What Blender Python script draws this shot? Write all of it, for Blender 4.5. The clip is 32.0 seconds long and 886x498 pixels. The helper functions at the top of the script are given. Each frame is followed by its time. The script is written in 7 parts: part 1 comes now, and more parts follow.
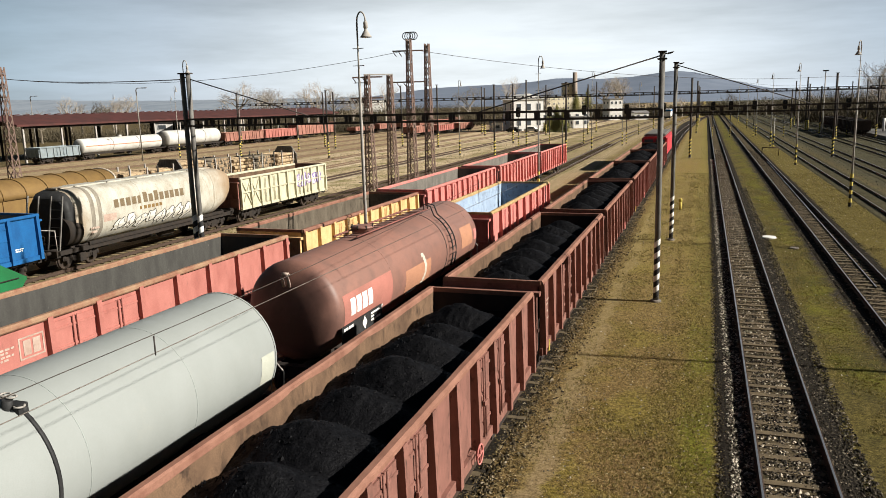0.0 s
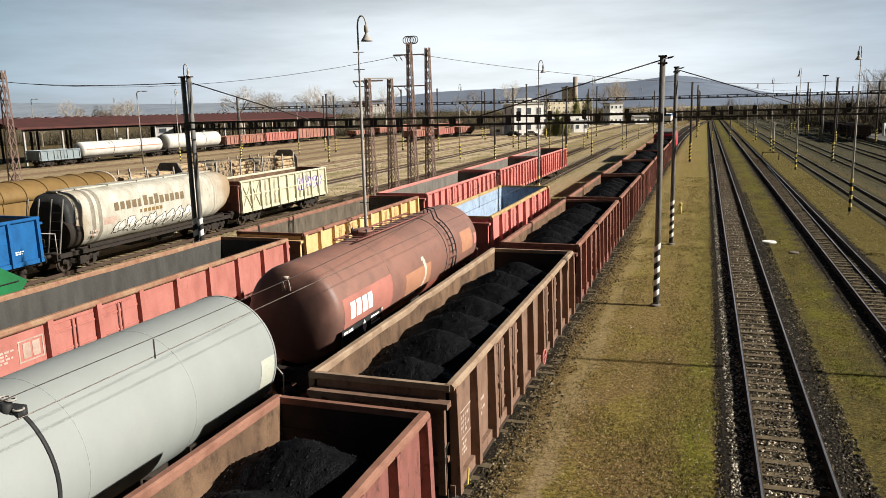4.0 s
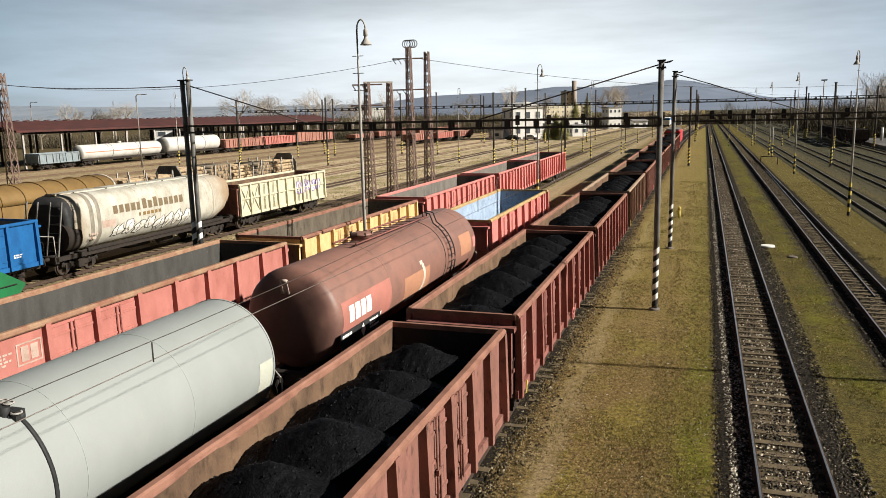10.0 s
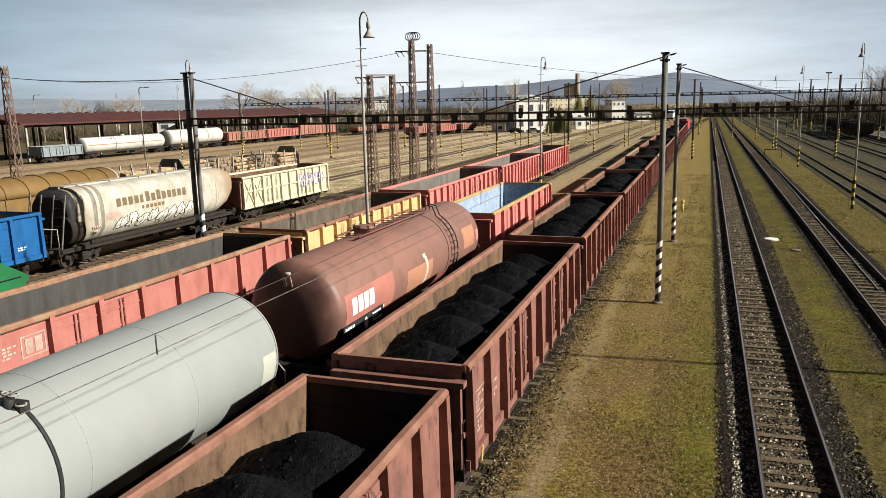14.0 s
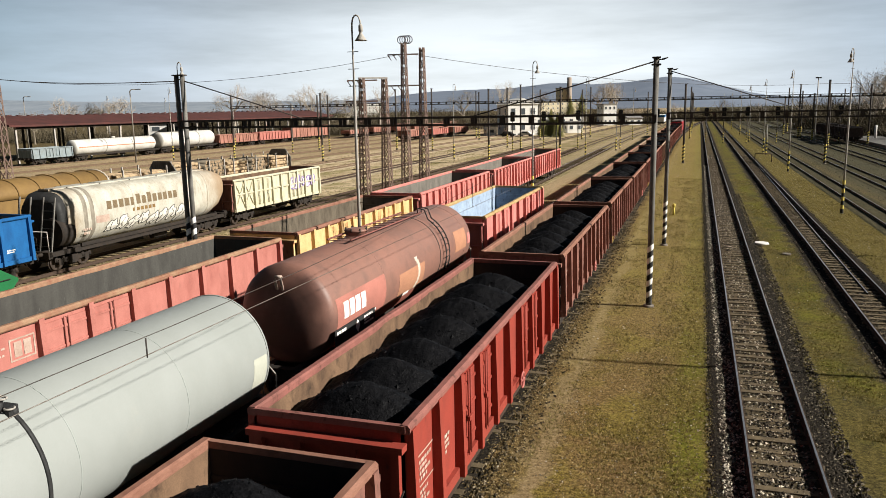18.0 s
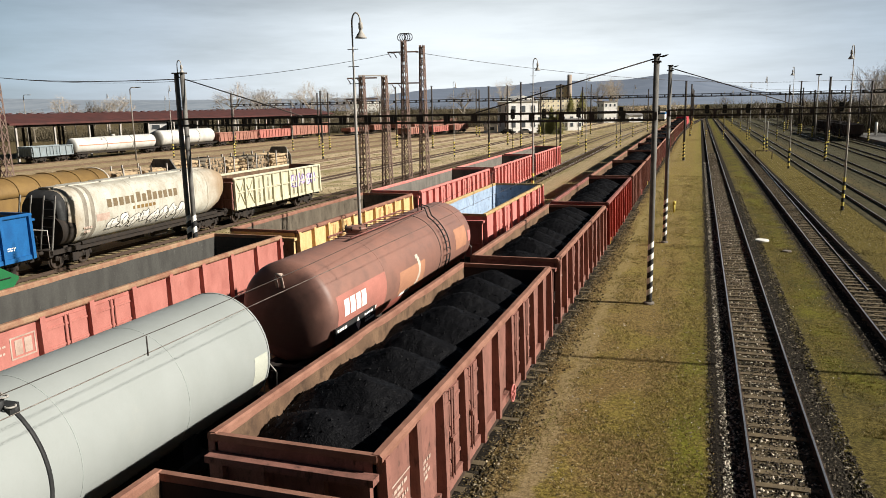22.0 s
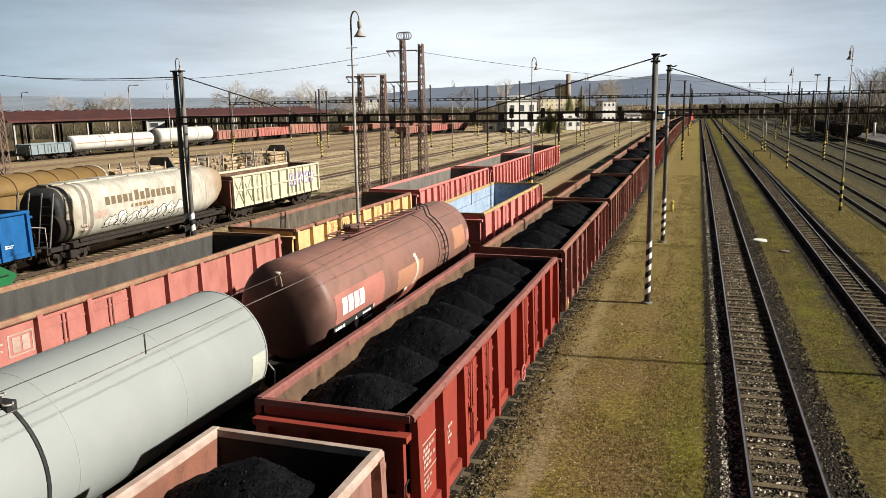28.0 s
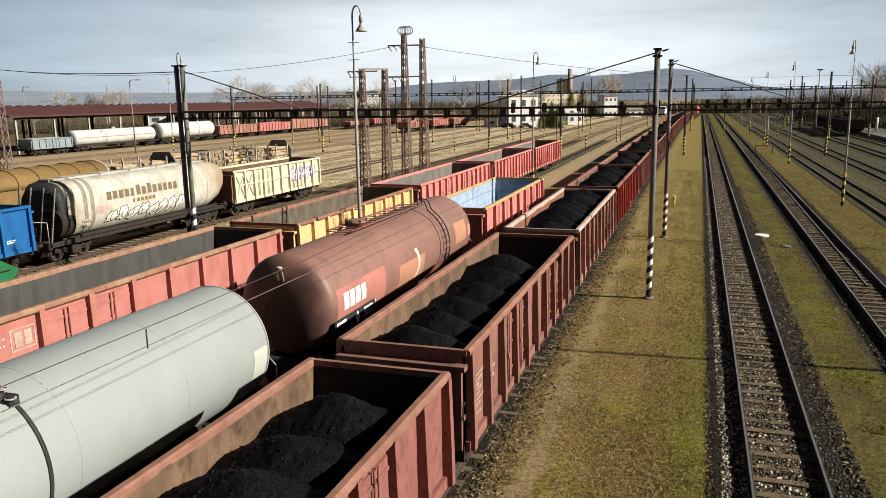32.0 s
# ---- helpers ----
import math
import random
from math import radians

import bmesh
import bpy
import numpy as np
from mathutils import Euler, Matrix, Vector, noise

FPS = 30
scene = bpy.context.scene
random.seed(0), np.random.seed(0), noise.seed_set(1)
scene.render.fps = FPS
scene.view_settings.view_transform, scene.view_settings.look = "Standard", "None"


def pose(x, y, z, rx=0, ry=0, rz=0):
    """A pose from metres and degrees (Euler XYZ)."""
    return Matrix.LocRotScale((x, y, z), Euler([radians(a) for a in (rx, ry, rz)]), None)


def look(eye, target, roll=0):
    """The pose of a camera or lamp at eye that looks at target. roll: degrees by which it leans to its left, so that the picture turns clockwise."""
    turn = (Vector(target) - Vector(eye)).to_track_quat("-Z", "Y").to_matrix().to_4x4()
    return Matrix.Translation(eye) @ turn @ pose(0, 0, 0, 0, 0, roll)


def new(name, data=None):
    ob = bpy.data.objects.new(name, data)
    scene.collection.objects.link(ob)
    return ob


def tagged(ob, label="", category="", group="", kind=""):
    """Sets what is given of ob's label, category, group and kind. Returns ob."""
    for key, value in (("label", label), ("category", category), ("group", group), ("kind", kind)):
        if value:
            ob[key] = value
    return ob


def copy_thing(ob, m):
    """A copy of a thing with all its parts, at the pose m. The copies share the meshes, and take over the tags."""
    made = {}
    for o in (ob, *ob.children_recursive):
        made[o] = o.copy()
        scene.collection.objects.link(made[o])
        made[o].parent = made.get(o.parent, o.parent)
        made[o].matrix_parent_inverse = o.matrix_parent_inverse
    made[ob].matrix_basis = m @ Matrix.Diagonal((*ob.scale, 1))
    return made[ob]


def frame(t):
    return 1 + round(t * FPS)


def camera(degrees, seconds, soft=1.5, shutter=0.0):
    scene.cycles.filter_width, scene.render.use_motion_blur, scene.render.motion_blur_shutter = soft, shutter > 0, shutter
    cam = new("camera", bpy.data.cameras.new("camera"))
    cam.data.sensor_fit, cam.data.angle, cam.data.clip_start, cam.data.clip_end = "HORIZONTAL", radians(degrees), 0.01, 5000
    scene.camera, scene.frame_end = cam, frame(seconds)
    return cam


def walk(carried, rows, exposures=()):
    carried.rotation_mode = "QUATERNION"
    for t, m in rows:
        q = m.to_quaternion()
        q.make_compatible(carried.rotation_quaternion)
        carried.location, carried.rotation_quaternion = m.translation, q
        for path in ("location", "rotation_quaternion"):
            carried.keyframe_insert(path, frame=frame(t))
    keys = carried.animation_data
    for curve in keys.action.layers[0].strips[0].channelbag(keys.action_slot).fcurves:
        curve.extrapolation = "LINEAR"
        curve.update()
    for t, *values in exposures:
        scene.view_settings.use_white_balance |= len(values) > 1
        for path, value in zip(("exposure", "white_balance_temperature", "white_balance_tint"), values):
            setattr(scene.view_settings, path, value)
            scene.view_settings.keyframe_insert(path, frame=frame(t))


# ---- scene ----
EYE = (0.0, 0.0, 8.06)
# seconds, tilt down, turn to the left, lean (degrees)
AIM = [
    (0.0, 10.8, 19.12, 1.518), (0.5, 10.752, 19.033, 1.413), (1.0, 10.801, 18.928, 1.38), (1.5, 10.68, 18.922, 1.342),
    (2.0, 10.618, 19.008, 1.38), (2.5, 10.469, 19.134, 1.404), (3.0, 10.397, 19.057, 1.417), (3.5, 10.481, 19.106, 1.392),
    (5.5, 10.547, 19.061, 1.306), (6.0, 10.489, 19.028, 1.206), (6.5, 10.407, 19.103, 1.297), (7.0, 10.398, 19.063, 1.302),
    (7.5, 10.416, 19.101, 1.365), (8.0, 10.532, 19.038, 1.294), (8.5, 10.524, 19.043, 1.268), (9.0, 10.437, 19.043, 1.27),
    (9.5, 10.325, 19.015, 1.287), (10.0, 10.236, 19.023, 1.283), (10.5, 10.157, 19.002, 1.294), (11.0, 10.237, 19.024, 1.33),
    (11.5, 10.363, 19.101, 1.399), (12.0, 10.322, 19.119, 1.401), (12.5, 10.368, 19.212, 1.416), (13.0, 10.345, 19.221, 1.397),
    (13.5, 10.556, 19.277, 1.403), (14.0, 10.758, 19.258, 1.28), (14.5, 10.95, 19.472, 1.355), (16.5, 10.83, 19.197, 1.213),
    (17.0, 10.743, 19.104, 1.172), (17.5, 10.523, 18.963, 1.129), (18.0, 10.527, 18.621, 1.059), (18.5, 10.466, 18.657, 1.095),
    (19.0, 10.514, 18.709, 1.058), (19.5, 10.651, 18.692, 1.07), (20.0, 10.585, 18.706, 1.072), (20.5, 10.59, 18.656, 1.09),
    (21.0, 10.527, 18.656, 1.119), (21.5, 10.745, 18.69, 1.156), (22.0, 10.705, 18.654, 1.151), (22.5, 10.688, 18.612, 1.039),
    (23.0, 10.654, 18.638, 1.086), (23.5, 10.659, 18.671, 1.127), (24.0, 10.576, 18.624, 1.069), (24.5, 10.518, 18.594, 1.046),
    (25.0, 10.54, 18.566, 0.984), (25.5, 10.632, 18.484, 0.897), (27.5, 10.647, 18.499, 0.962), (28.0, 10.787, 18.523, 0.944),
    (28.5, 10.818, 18.515, 0.873), (29.0, 10.876, 18.542, 0.9), (29.5, 10.784, 18.482, 0.851), (30.0, 10.769, 18.445, 0.878),
    (30.5, 10.757, 18.458, 0.858), (31.0, 10.991, 18.58, 0.88), (31.5, 11.147, 18.631, 0.946), (32.0, 11.164, 18.64, 0.94),
]


def aim(tilt, turn, lean):
    """The pose of the hovering camera."""
    return (Matrix.Translation(EYE) @ Matrix.Rotation(radians(turn), 4, "Z") @ Matrix.Rotation(radians(90 - tilt), 4, "X")
            @ Matrix.Rotation(radians(-lean), 4, "Z"))


cam = camera(60.710, 32.0, 0.45)
walk(cam, [(t, aim(a, b, c)) for t, a, b, c in AIM])

# ---- light ----
SUN_EL, SUN_AZ = radians(28.8), radians(4.2)   # height of the sun; its bearing from +x towards +y
sun = new("sun", bpy.data.lights.new("sun", "SUN"))
sun.data.energy, sun.data.angle, sun.data.color = 5.0, radians(0.75), (1.0, 0.95, 0.86)
sun.matrix_world = look((60, 10, 40), (60 - math.cos(SUN_EL) * math.cos(SUN_AZ), 10 - math.cos(SUN_EL) * math.sin(SUN_AZ), 40 - math.sin(SUN_EL)))
world = bpy.data.worlds.new("sky")
scene.world = world
world.use_nodes = True
wn, wl = world.node_tree.nodes, world.node_tree.links
sky = wn.new("ShaderNodeTexSky")
sky.sky_type, sky.sun_disc = "NISHITA", False
sky.sun_elevation, sky.sun_rotation = SUN_EL, radians(90) - SUN_AZ
sky.air_density, sky.dust_density, sky.ozone_density, sky.altitude = 1.2, 0.4, 1.5, 200
# thin high cloud and haze, thickest near the horizon
wc = wn.new("ShaderNodeTexCoord")
wm = wn.new("ShaderNodeMapping")
wm.inputs["Scale"].default_value = (0.8, 1.0, 6.0)
wt = wn.new("ShaderNodeTexNoise")
wt.inputs["Scale"].default_value, wt.inputs["Detail"].default_value, wt.inputs["Roughness"].default_value = 1.8, 6.0, 0.6
ws = wn.new("ShaderNodeSeparateXYZ")
wh = wn.new("ShaderNodeMapRange")
for k, v in (("From Min", 0.0), ("From Max", 0.33), ("To Min", 1.0), ("To Max", 0.05)):
    wh.inputs[k].default_value = v
wr = wn.new("ShaderNodeValToRGB")
wr.color_ramp.elements[0].position, wr.color_ramp.elements[1].position = 0.36, 0.68
wr.color_ramp.elements[0].color, wr.color_ramp.elements[1].color = (0.58, 0.58, 0.58, 1), (1.0, 1.0, 1.0, 1)
wp = wn.new("ShaderNodeMath")
wp.operation = "MULTIPLY"
wx = wn.new("ShaderNodeMix")
wx.data_type = "RGBA"
wb = wn.new("ShaderNodeValToRGB")
while len(wb.color_ramp.elements) < 3:
    wb.color_ramp.elements.new(0.5)
for e, (p, v) in zip(wb.color_ramp.elements, ((0.885, (0.36, 0.53, 0.68)), (0.955, (0.64, 0.75, 0.88)), (0.995, (0.88, 0.95, 1.0)))):
    e.position, e.color = p, (*v, 1)
wg = wn.new("ShaderNodeVectorMath")
wg.operation = "SCALE"
wg.inputs["Scale"].default_value = 70.0
# cloud bank ahead, towards the yard's far end; unseen sky behind dimmed to deepen shade
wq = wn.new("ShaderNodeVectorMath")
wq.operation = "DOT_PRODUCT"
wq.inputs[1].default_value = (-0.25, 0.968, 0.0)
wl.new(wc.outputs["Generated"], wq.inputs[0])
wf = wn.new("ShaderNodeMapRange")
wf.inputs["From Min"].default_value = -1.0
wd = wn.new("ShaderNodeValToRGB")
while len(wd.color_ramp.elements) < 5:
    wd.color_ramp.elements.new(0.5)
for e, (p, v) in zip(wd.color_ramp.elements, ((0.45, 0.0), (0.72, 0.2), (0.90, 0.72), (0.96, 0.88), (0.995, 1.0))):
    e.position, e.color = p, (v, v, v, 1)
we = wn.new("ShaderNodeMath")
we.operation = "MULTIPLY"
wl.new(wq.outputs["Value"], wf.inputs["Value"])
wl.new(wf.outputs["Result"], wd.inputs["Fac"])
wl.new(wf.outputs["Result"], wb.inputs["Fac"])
wl.new(wb.outputs["Color"], wg.inputs[0])
wl.new(wg.outputs["Vector"], wx.inputs["B"])
wl.new(wc.outputs["Generated"], wm.inputs["Vector"])
wl.new(wc.outputs["Generated"], ws.inputs["Vector"])
wl.new(ws.outputs["Z"], wh.inputs["Value"])
wl.new(wm.outputs["Vector"], wt.inputs["Vector"])
wl.new(wt.outputs["Fac"], wr.inputs["Fac"])
wl.new(wr.outputs["Color"], wp.inputs[0])
wl.new(wh.outputs["Result"], wp.inputs[1])
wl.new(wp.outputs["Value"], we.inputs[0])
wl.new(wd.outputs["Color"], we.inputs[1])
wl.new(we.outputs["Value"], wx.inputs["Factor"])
wl.new(sky.outputs["Color"], wx.inputs["A"])
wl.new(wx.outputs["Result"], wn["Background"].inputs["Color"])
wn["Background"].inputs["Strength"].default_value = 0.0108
scene.view_settings.exposure = 0.86

# ---- materials ----
def mat(name, base, rough=0.7, second=None, scale=3.0, amount=0.5, grain=0.12, bump=0.15, fine=60.0, metal=0.0, streak=0.0, dirt=None, dirt_at=(0.55, 0.7), spec=0.18):
    """A procedural material: base colour broken by broad stains, fine grain and relief; streak > 1 draws the stains out downwards."""
    m = bpy.data.materials.new(name)
    m.use_nodes = True
    n, l = m.node_tree.nodes, m.node_tree.links
    b = n["Principled BSDF"]
    b.inputs["Roughness"].default_value, b.inputs["Metallic"].default_value = rough, metal
    c = n.new("ShaderNodeTexCoord")
    mp = n.new("ShaderNodeMapping")
    if streak:
        mp.inputs["Scale"].default_value = (streak, streak, 1.0)
    l.new(c.outputs["Object"], mp.inputs["Vector"])
    oi = n.new("ShaderNodeObjectInfo")
    ad = n.new("ShaderNodeVectorMath")
    sc = n.new("ShaderNodeVectorMath")
    sc.operation = "SCALE"
    cb = n.new("ShaderNodeCombineXYZ")
    for k in "XYZ":
        l.new(oi.outputs["Random"], cb.inputs[k])
    l.new(cb.outputs["Vector"], sc.inputs[0])
    sc.inputs["Scale"].default_value = 37.0
    l.new(mp.outputs["Vector"], ad.inputs[0])
    l.new(sc.outputs["Vector"], ad.inputs[1])
    big = n.new("ShaderNodeTexNoise")
    big.inputs["Scale"].default_value, big.inputs["Detail"].default_value, big.inputs["Roughness"].default_value = scale, 6.0, 0.62
    l.new(ad.outputs["Vector"], big.inputs["Vector"])
    small = n.new("ShaderNodeTexNoise")
    small.inputs["Scale"].default_value, small.inputs["Detail"].default_value = fine, 3.0
    l.new(c.outputs["Object"], small.inputs["Vector"])
    r = n.new("ShaderNodeValToRGB")
    r.color_ramp.elements[0].position, r.color_ramp.elements[1].position = 0.38, 0.66
    s = second or tuple(v * 0.62 for v in base)
    r.color_ramp.elements[0].color, r.color_ramp.elements[1].color = (*base, 1), (*[p + (q - p) * amount for p, q in zip(base, s)], 1)
    l.new(big.outputs["Fac"], r.inputs["Fac"])
    last = r.outputs["Color"]
    if dirt:
        d = n.new("ShaderNodeTexNoise")
        d.inputs["Scale"].default_value, d.inputs["Detail"].default_value, d.inputs["Roughness"].default_value = scale * 2.7, 8.0, 0.7
        l.new(ad.outputs["Vector"], d.inputs["Vector"])
        dr = n.new("ShaderNodeValToRGB")
        dr.color_ramp.elements[0].position, dr.color_ramp.elements[1].position = dirt_at
        l.new(d.outputs["Fac"], dr.inputs["Fac"])
        dx = n.new("ShaderNodeMix")
        dx.data_type = "RGBA"
        dx.inputs["B"].default_value = (*dirt, 1)
        l.new(dr.outputs["Color"], dx.inputs["Factor"])
        l.new(last, dx.inputs["A"])
        last = dx.outputs["Result"]
    g = n.new("ShaderNodeMix")
    g.data_type, g.blend_type = "RGBA", "OVERLAY"
    g.inputs["Factor"].default_value = min(1.0, grain * 4)
    l.new(last, g.inputs["A"])
    l.new(small.outputs["Fac"], g.inputs["B"])
    l.new(g.outputs["Result"], b.inputs["Base Color"])
    b.inputs["Specular IOR Level"].default_value = spec
    if bump:
        bp = n.new("ShaderNodeBump")
        bp.inputs["Strength"].default_value, bp.inputs["Distance"].default_value = bump, 0.02
        l.new(small.outputs["Fac"], bp.inputs["Height"])
        l.new(bp.outputs["Normal"], b.inputs["Normal"])
    return m


RED_BROWN = mat("red_brown_paint", (0.235, 0.092, 0.076), 0.7, (0.15, 0.064, 0.053), 1.2, 0.8, streak=2.0, dirt=(0.0558, 0.0275, 0.02))
BROWN = mat("brown_paint", (0.23, 0.106, 0.083), 0.75, (0.13, 0.064, 0.05), 1.2, 0.8, streak=2.0, dirt=(0.0496, 0.0303, 0.0248))
DUSTY_BROWN = mat("dusty_brown_paint", (0.27, 0.135, 0.108), 0.8, (0.14, 0.075, 0.06), 1.2, 0.8, streak=2.0, dirt=(0.06, 0.0413, 0.033))
TAN_BROWN = mat("dusty_tan_paint", (0.205, 0.125, 0.088), 0.85, (0.125, 0.075, 0.052), 1.2, 0.8, streak=2.0, dirt=(0.07, 0.045, 0.033))
RIM_DUST = mat("dusty_tan_rim", (0.31, 0.225, 0.155), 0.8, (0.18, 0.115, 0.075), 2.0, 0.8)
BRIGHT_RED = mat("bright_red_paint", (0.265, 0.046, 0.032), 0.6, (0.19, 0.038, 0.028), 1.2, 0.7, streak=2.0, dirt=(0.0936, 0.0275, 0.022), dirt_at=(0.6, 0.75))
FADED_RED = mat("faded_red_paint", (0.38, 0.148, 0.122), 0.75, (0.28, 0.098, 0.08), 0.9, 0.8, streak=2.0, dirt=(0.197, 0.088, 0.072), dirt_at=(0.58, 0.8))
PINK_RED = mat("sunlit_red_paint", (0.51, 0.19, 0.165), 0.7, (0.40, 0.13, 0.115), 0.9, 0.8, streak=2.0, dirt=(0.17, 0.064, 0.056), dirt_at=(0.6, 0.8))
YELLOW = mat("ochre_yellow_paint", (0.60, 0.41, 0.20), 0.75, (0.46, 0.27, 0.11), 1.2, 0.8, streak=2.0, dirt=(0.204, 0.0935, 0.0425), dirt_at=(0.58, 0.78))
CREAM = mat("cream_paint", (0.50, 0.475, 0.345), 0.7, (0.35, 0.32, 0.23), 1.0, 0.8, streak=2.0, dirt=(0.246, 0.18, 0.0984), dirt_at=(0.6, 0.82))
RIM_PALE = mat("worn_pale_rim", (0.43, 0.34, 0.285), 0.8, (0.27, 0.175, 0.135), 2.0, 0.8)
RIM_TAN = mat("worn_tan_rim", (0.25, 0.125, 0.088), 0.8, (0.15, 0.068, 0.046), 2.0, 0.8)
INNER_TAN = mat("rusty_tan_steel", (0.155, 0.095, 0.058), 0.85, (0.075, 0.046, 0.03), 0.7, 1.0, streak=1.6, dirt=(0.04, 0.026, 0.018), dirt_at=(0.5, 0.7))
INNER_RUST = mat("rust_red_steel", (0.20, 0.085, 0.055), 0.85, (0.12, 0.055, 0.038), 0.8, 0.9, streak=1.6, dirt=(0.058, 0.03, 0.02), dirt_at=(0.58, 0.75))
INNER_BROWN = mat("brown_stained_inner_steel", (0.13, 0.108, 0.08), 0.5, (0.075, 0.06, 0.044), 0.8, 0.9, streak=2.5, dirt=(0.05, 0.04, 0.03), dirt_at=(0.5, 0.72), spec=0.35)
RIM_YELLOW = mat("worn_yellow_rim", (0.42, 0.30, 0.14), 0.8, (0.26, 0.16, 0.08), 2.0, 0.9)
RIM_OCHRE = mat("worn_ochre_rim", (0.29, 0.185, 0.115), 0.8, (0.20, 0.085, 0.055), 2.0, 0.9)
INNER_DARK = mat("dark_inner_steel", (0.062, 0.06, 0.054), 0.7, (0.04, 0.038, 0.035), 0.8, 0.9, streak=3.5, dirt=(0.16, 0.155, 0.14), dirt_at=(0.64, 0.74))
INNER_GREY = mat("grey_inner_steel", (0.16, 0.145, 0.125), 0.7, (0.09, 0.082, 0.072), 0.8, 0.9, streak=2.5, dirt=(0.125, 0.12, 0.11), dirt_at=(0.66, 0.8))
INNER_BLUE = mat("pale_blue_inner_steel", (0.30, 0.38, 0.49), 0.75, (0.21, 0.275, 0.37), 1.2, 0.9, streak=2.0, dirt=(0.11, 0.085, 0.075), dirt_at=(0.56, 0.68))
COAL = mat("coal", (0.0034, 0.0034, 0.004), 0.55, (0.007, 0.007, 0.008), 9.0, 0.9, 0.25, 1.0, 26.0, spec=0.06)
DARK = mat("dark_underframe_steel", (0.021, 0.018, 0.0162), 0.8, (0.036, 0.027, 0.021), 3.0, 0.8)
WHEEL = mat("wheel_steel", (0.07, 0.0525, 0.042), 0.6, (0.035, 0.028, 0.0245), 4.0, 0.8, metal=0.4)
TANK_WHITE = mat("white_tank_paint", (0.262, 0.278, 0.268), 0.5, (0.232, 0.248, 0.235), 0.5, 0.8, 0.03, 0.02, streak=1.5, dirt=(0.27, 0.28, 0.26), dirt_at=(0.6, 0.85))
TANK_BROWN = mat("rust_brown_tank_paint", (0.23, 0.116, 0.088), 0.5, (0.17, 0.095, 0.076), 0.7, 0.8, 0.08, 0.05, dirt=(0.13, 0.078, 0.064), dirt_at=(0.5, 0.8), spec=0.3)
SALMON = mat("salmon_patch_paint", (0.36, 0.145, 0.115), 0.6, (0.24, 0.108, 0.085), 1.0, 0.8)
ORANGE = mat("orange_patch_paint", (0.38, 0.19, 0.115), 0.6, (0.30, 0.15, 0.095), 1.0, 0.8)
WHITE = mat("white_lettering", (0.80, 0.78, 0.74), 0.7, (0.66, 0.62, 0.58), 4.0, 0.7)
BLACK = mat("black_paint", (0.02, 0.02, 0.02), 0.6, (0.04, 0.04, 0.04), 4.0, 0.7)
BLUE = mat("blue_wagon_paint", (0.012, 0.095, 0.26), 0.5, (0.01, 0.062, 0.18), 1.2, 0.7, streak=2.0)
GREEN = mat("green_wagon_paint", (0.014, 0.13, 0.045), 0.55, (0.014, 0.085, 0.03), 1.2, 0.7)
HOPPER = mat("dirty_white_hopper_paint", (0.435, 0.42, 0.365), 0.6, (0.31, 0.285, 0.23), 0.7, 1.0, streak=2.2, dirt=(0.19, 0.15, 0.095), dirt_at=(0.56, 0.78))
def rust_shade_ends(m, at, reach, rust):
    """A tint spreading from both ends of a wagon's body: rust, and on the tank soot and shade."""
    n, l = m.node_tree.nodes, m.node_tree.links
    b = n["Principled BSDF"]
    src = b.inputs["Base Color"].links[0].from_socket
    c, sp, ab, mr = n.new("ShaderNodeTexCoord"), n.new("ShaderNodeSeparateXYZ"), n.new("ShaderNodeMath"), n.new("ShaderNodeMapRange")
    ab.operation = "ABSOLUTE"
    l.new(c.outputs["Object"], sp.inputs["Vector"])
    l.new(sp.outputs["Y"], ab.inputs[0])
    t = n.new("ShaderNodeTexNoise")
    t.inputs["Scale"].default_value, t.inputs["Detail"].default_value = 0.9, 6.0
    l.new(c.outputs["Object"], t.inputs["Vector"])
    ma = n.new("ShaderNodeMath")
    ma.operation = "MULTIPLY_ADD"
    l.new(t.outputs["Fac"], ma.inputs[0])
    ma.inputs[1].default_value = 2.4
    l.new(ab.outputs["Value"], ma.inputs[2])
    mr.inputs["From Min"].default_value, mr.inputs["From Max"].default_value = at + 1.2, at + 1.2 + reach
    mr.inputs["To Max"].default_value = 0.8
    l.new(ma.outputs["Value"], mr.inputs["Value"])
    x = n.new("ShaderNodeMix")
    x.data_type = "RGBA"
    x.inputs["B"].default_value = (*rust, 1)
    l.new(mr.outputs["Result"], x.inputs["Factor"])
    l.new(src, x.inputs["A"])
    l.new(x.outputs["Result"], b.inputs["Base Color"])


# tank ends: soot, with the shade of the away-facing dome put into the colour
rust_shade_ends(TANK_BROWN, 6.35, 0.7, (0.07, 0.036, 0.03))
rust_shade_ends(HOPPER, 5.2, 2.0, (0.24, 0.15, 0.075))
OCHRE = mat("ochre_brown_roof", (0.188, 0.116, 0.0413), 0.7, (0.143, 0.0863, 0.0338), 1.0, 0.8, streak=1.5)
LOG = mat("log_bark", (0.46, 0.34, 0.205), 0.9, (0.19, 0.13, 0.085), 3.0, 0.9)
LOG_END = mat("log_end", (0.56, 0.40, 0.24), 0.9, (0.42, 0.28, 0.16), 5.0, 0.8)
MAST = mat("grey_mast_steel", (0.165, 0.158, 0.145), 0.7, (0.075, 0.068, 0.06), 2.0, 0.8, streak=3.0)
CONCRETE_POLE = mat("pale_lamp_post", (0.36, 0.34, 0.31), 0.75, (0.30, 0.27, 0.24), 3.0, 0.8, streak=4.0)
BEAM = mat("dark_gantry_steel", (0.045, 0.04, 0.037), 0.75, (0.07, 0.055, 0.045), 3.0, 0.8)
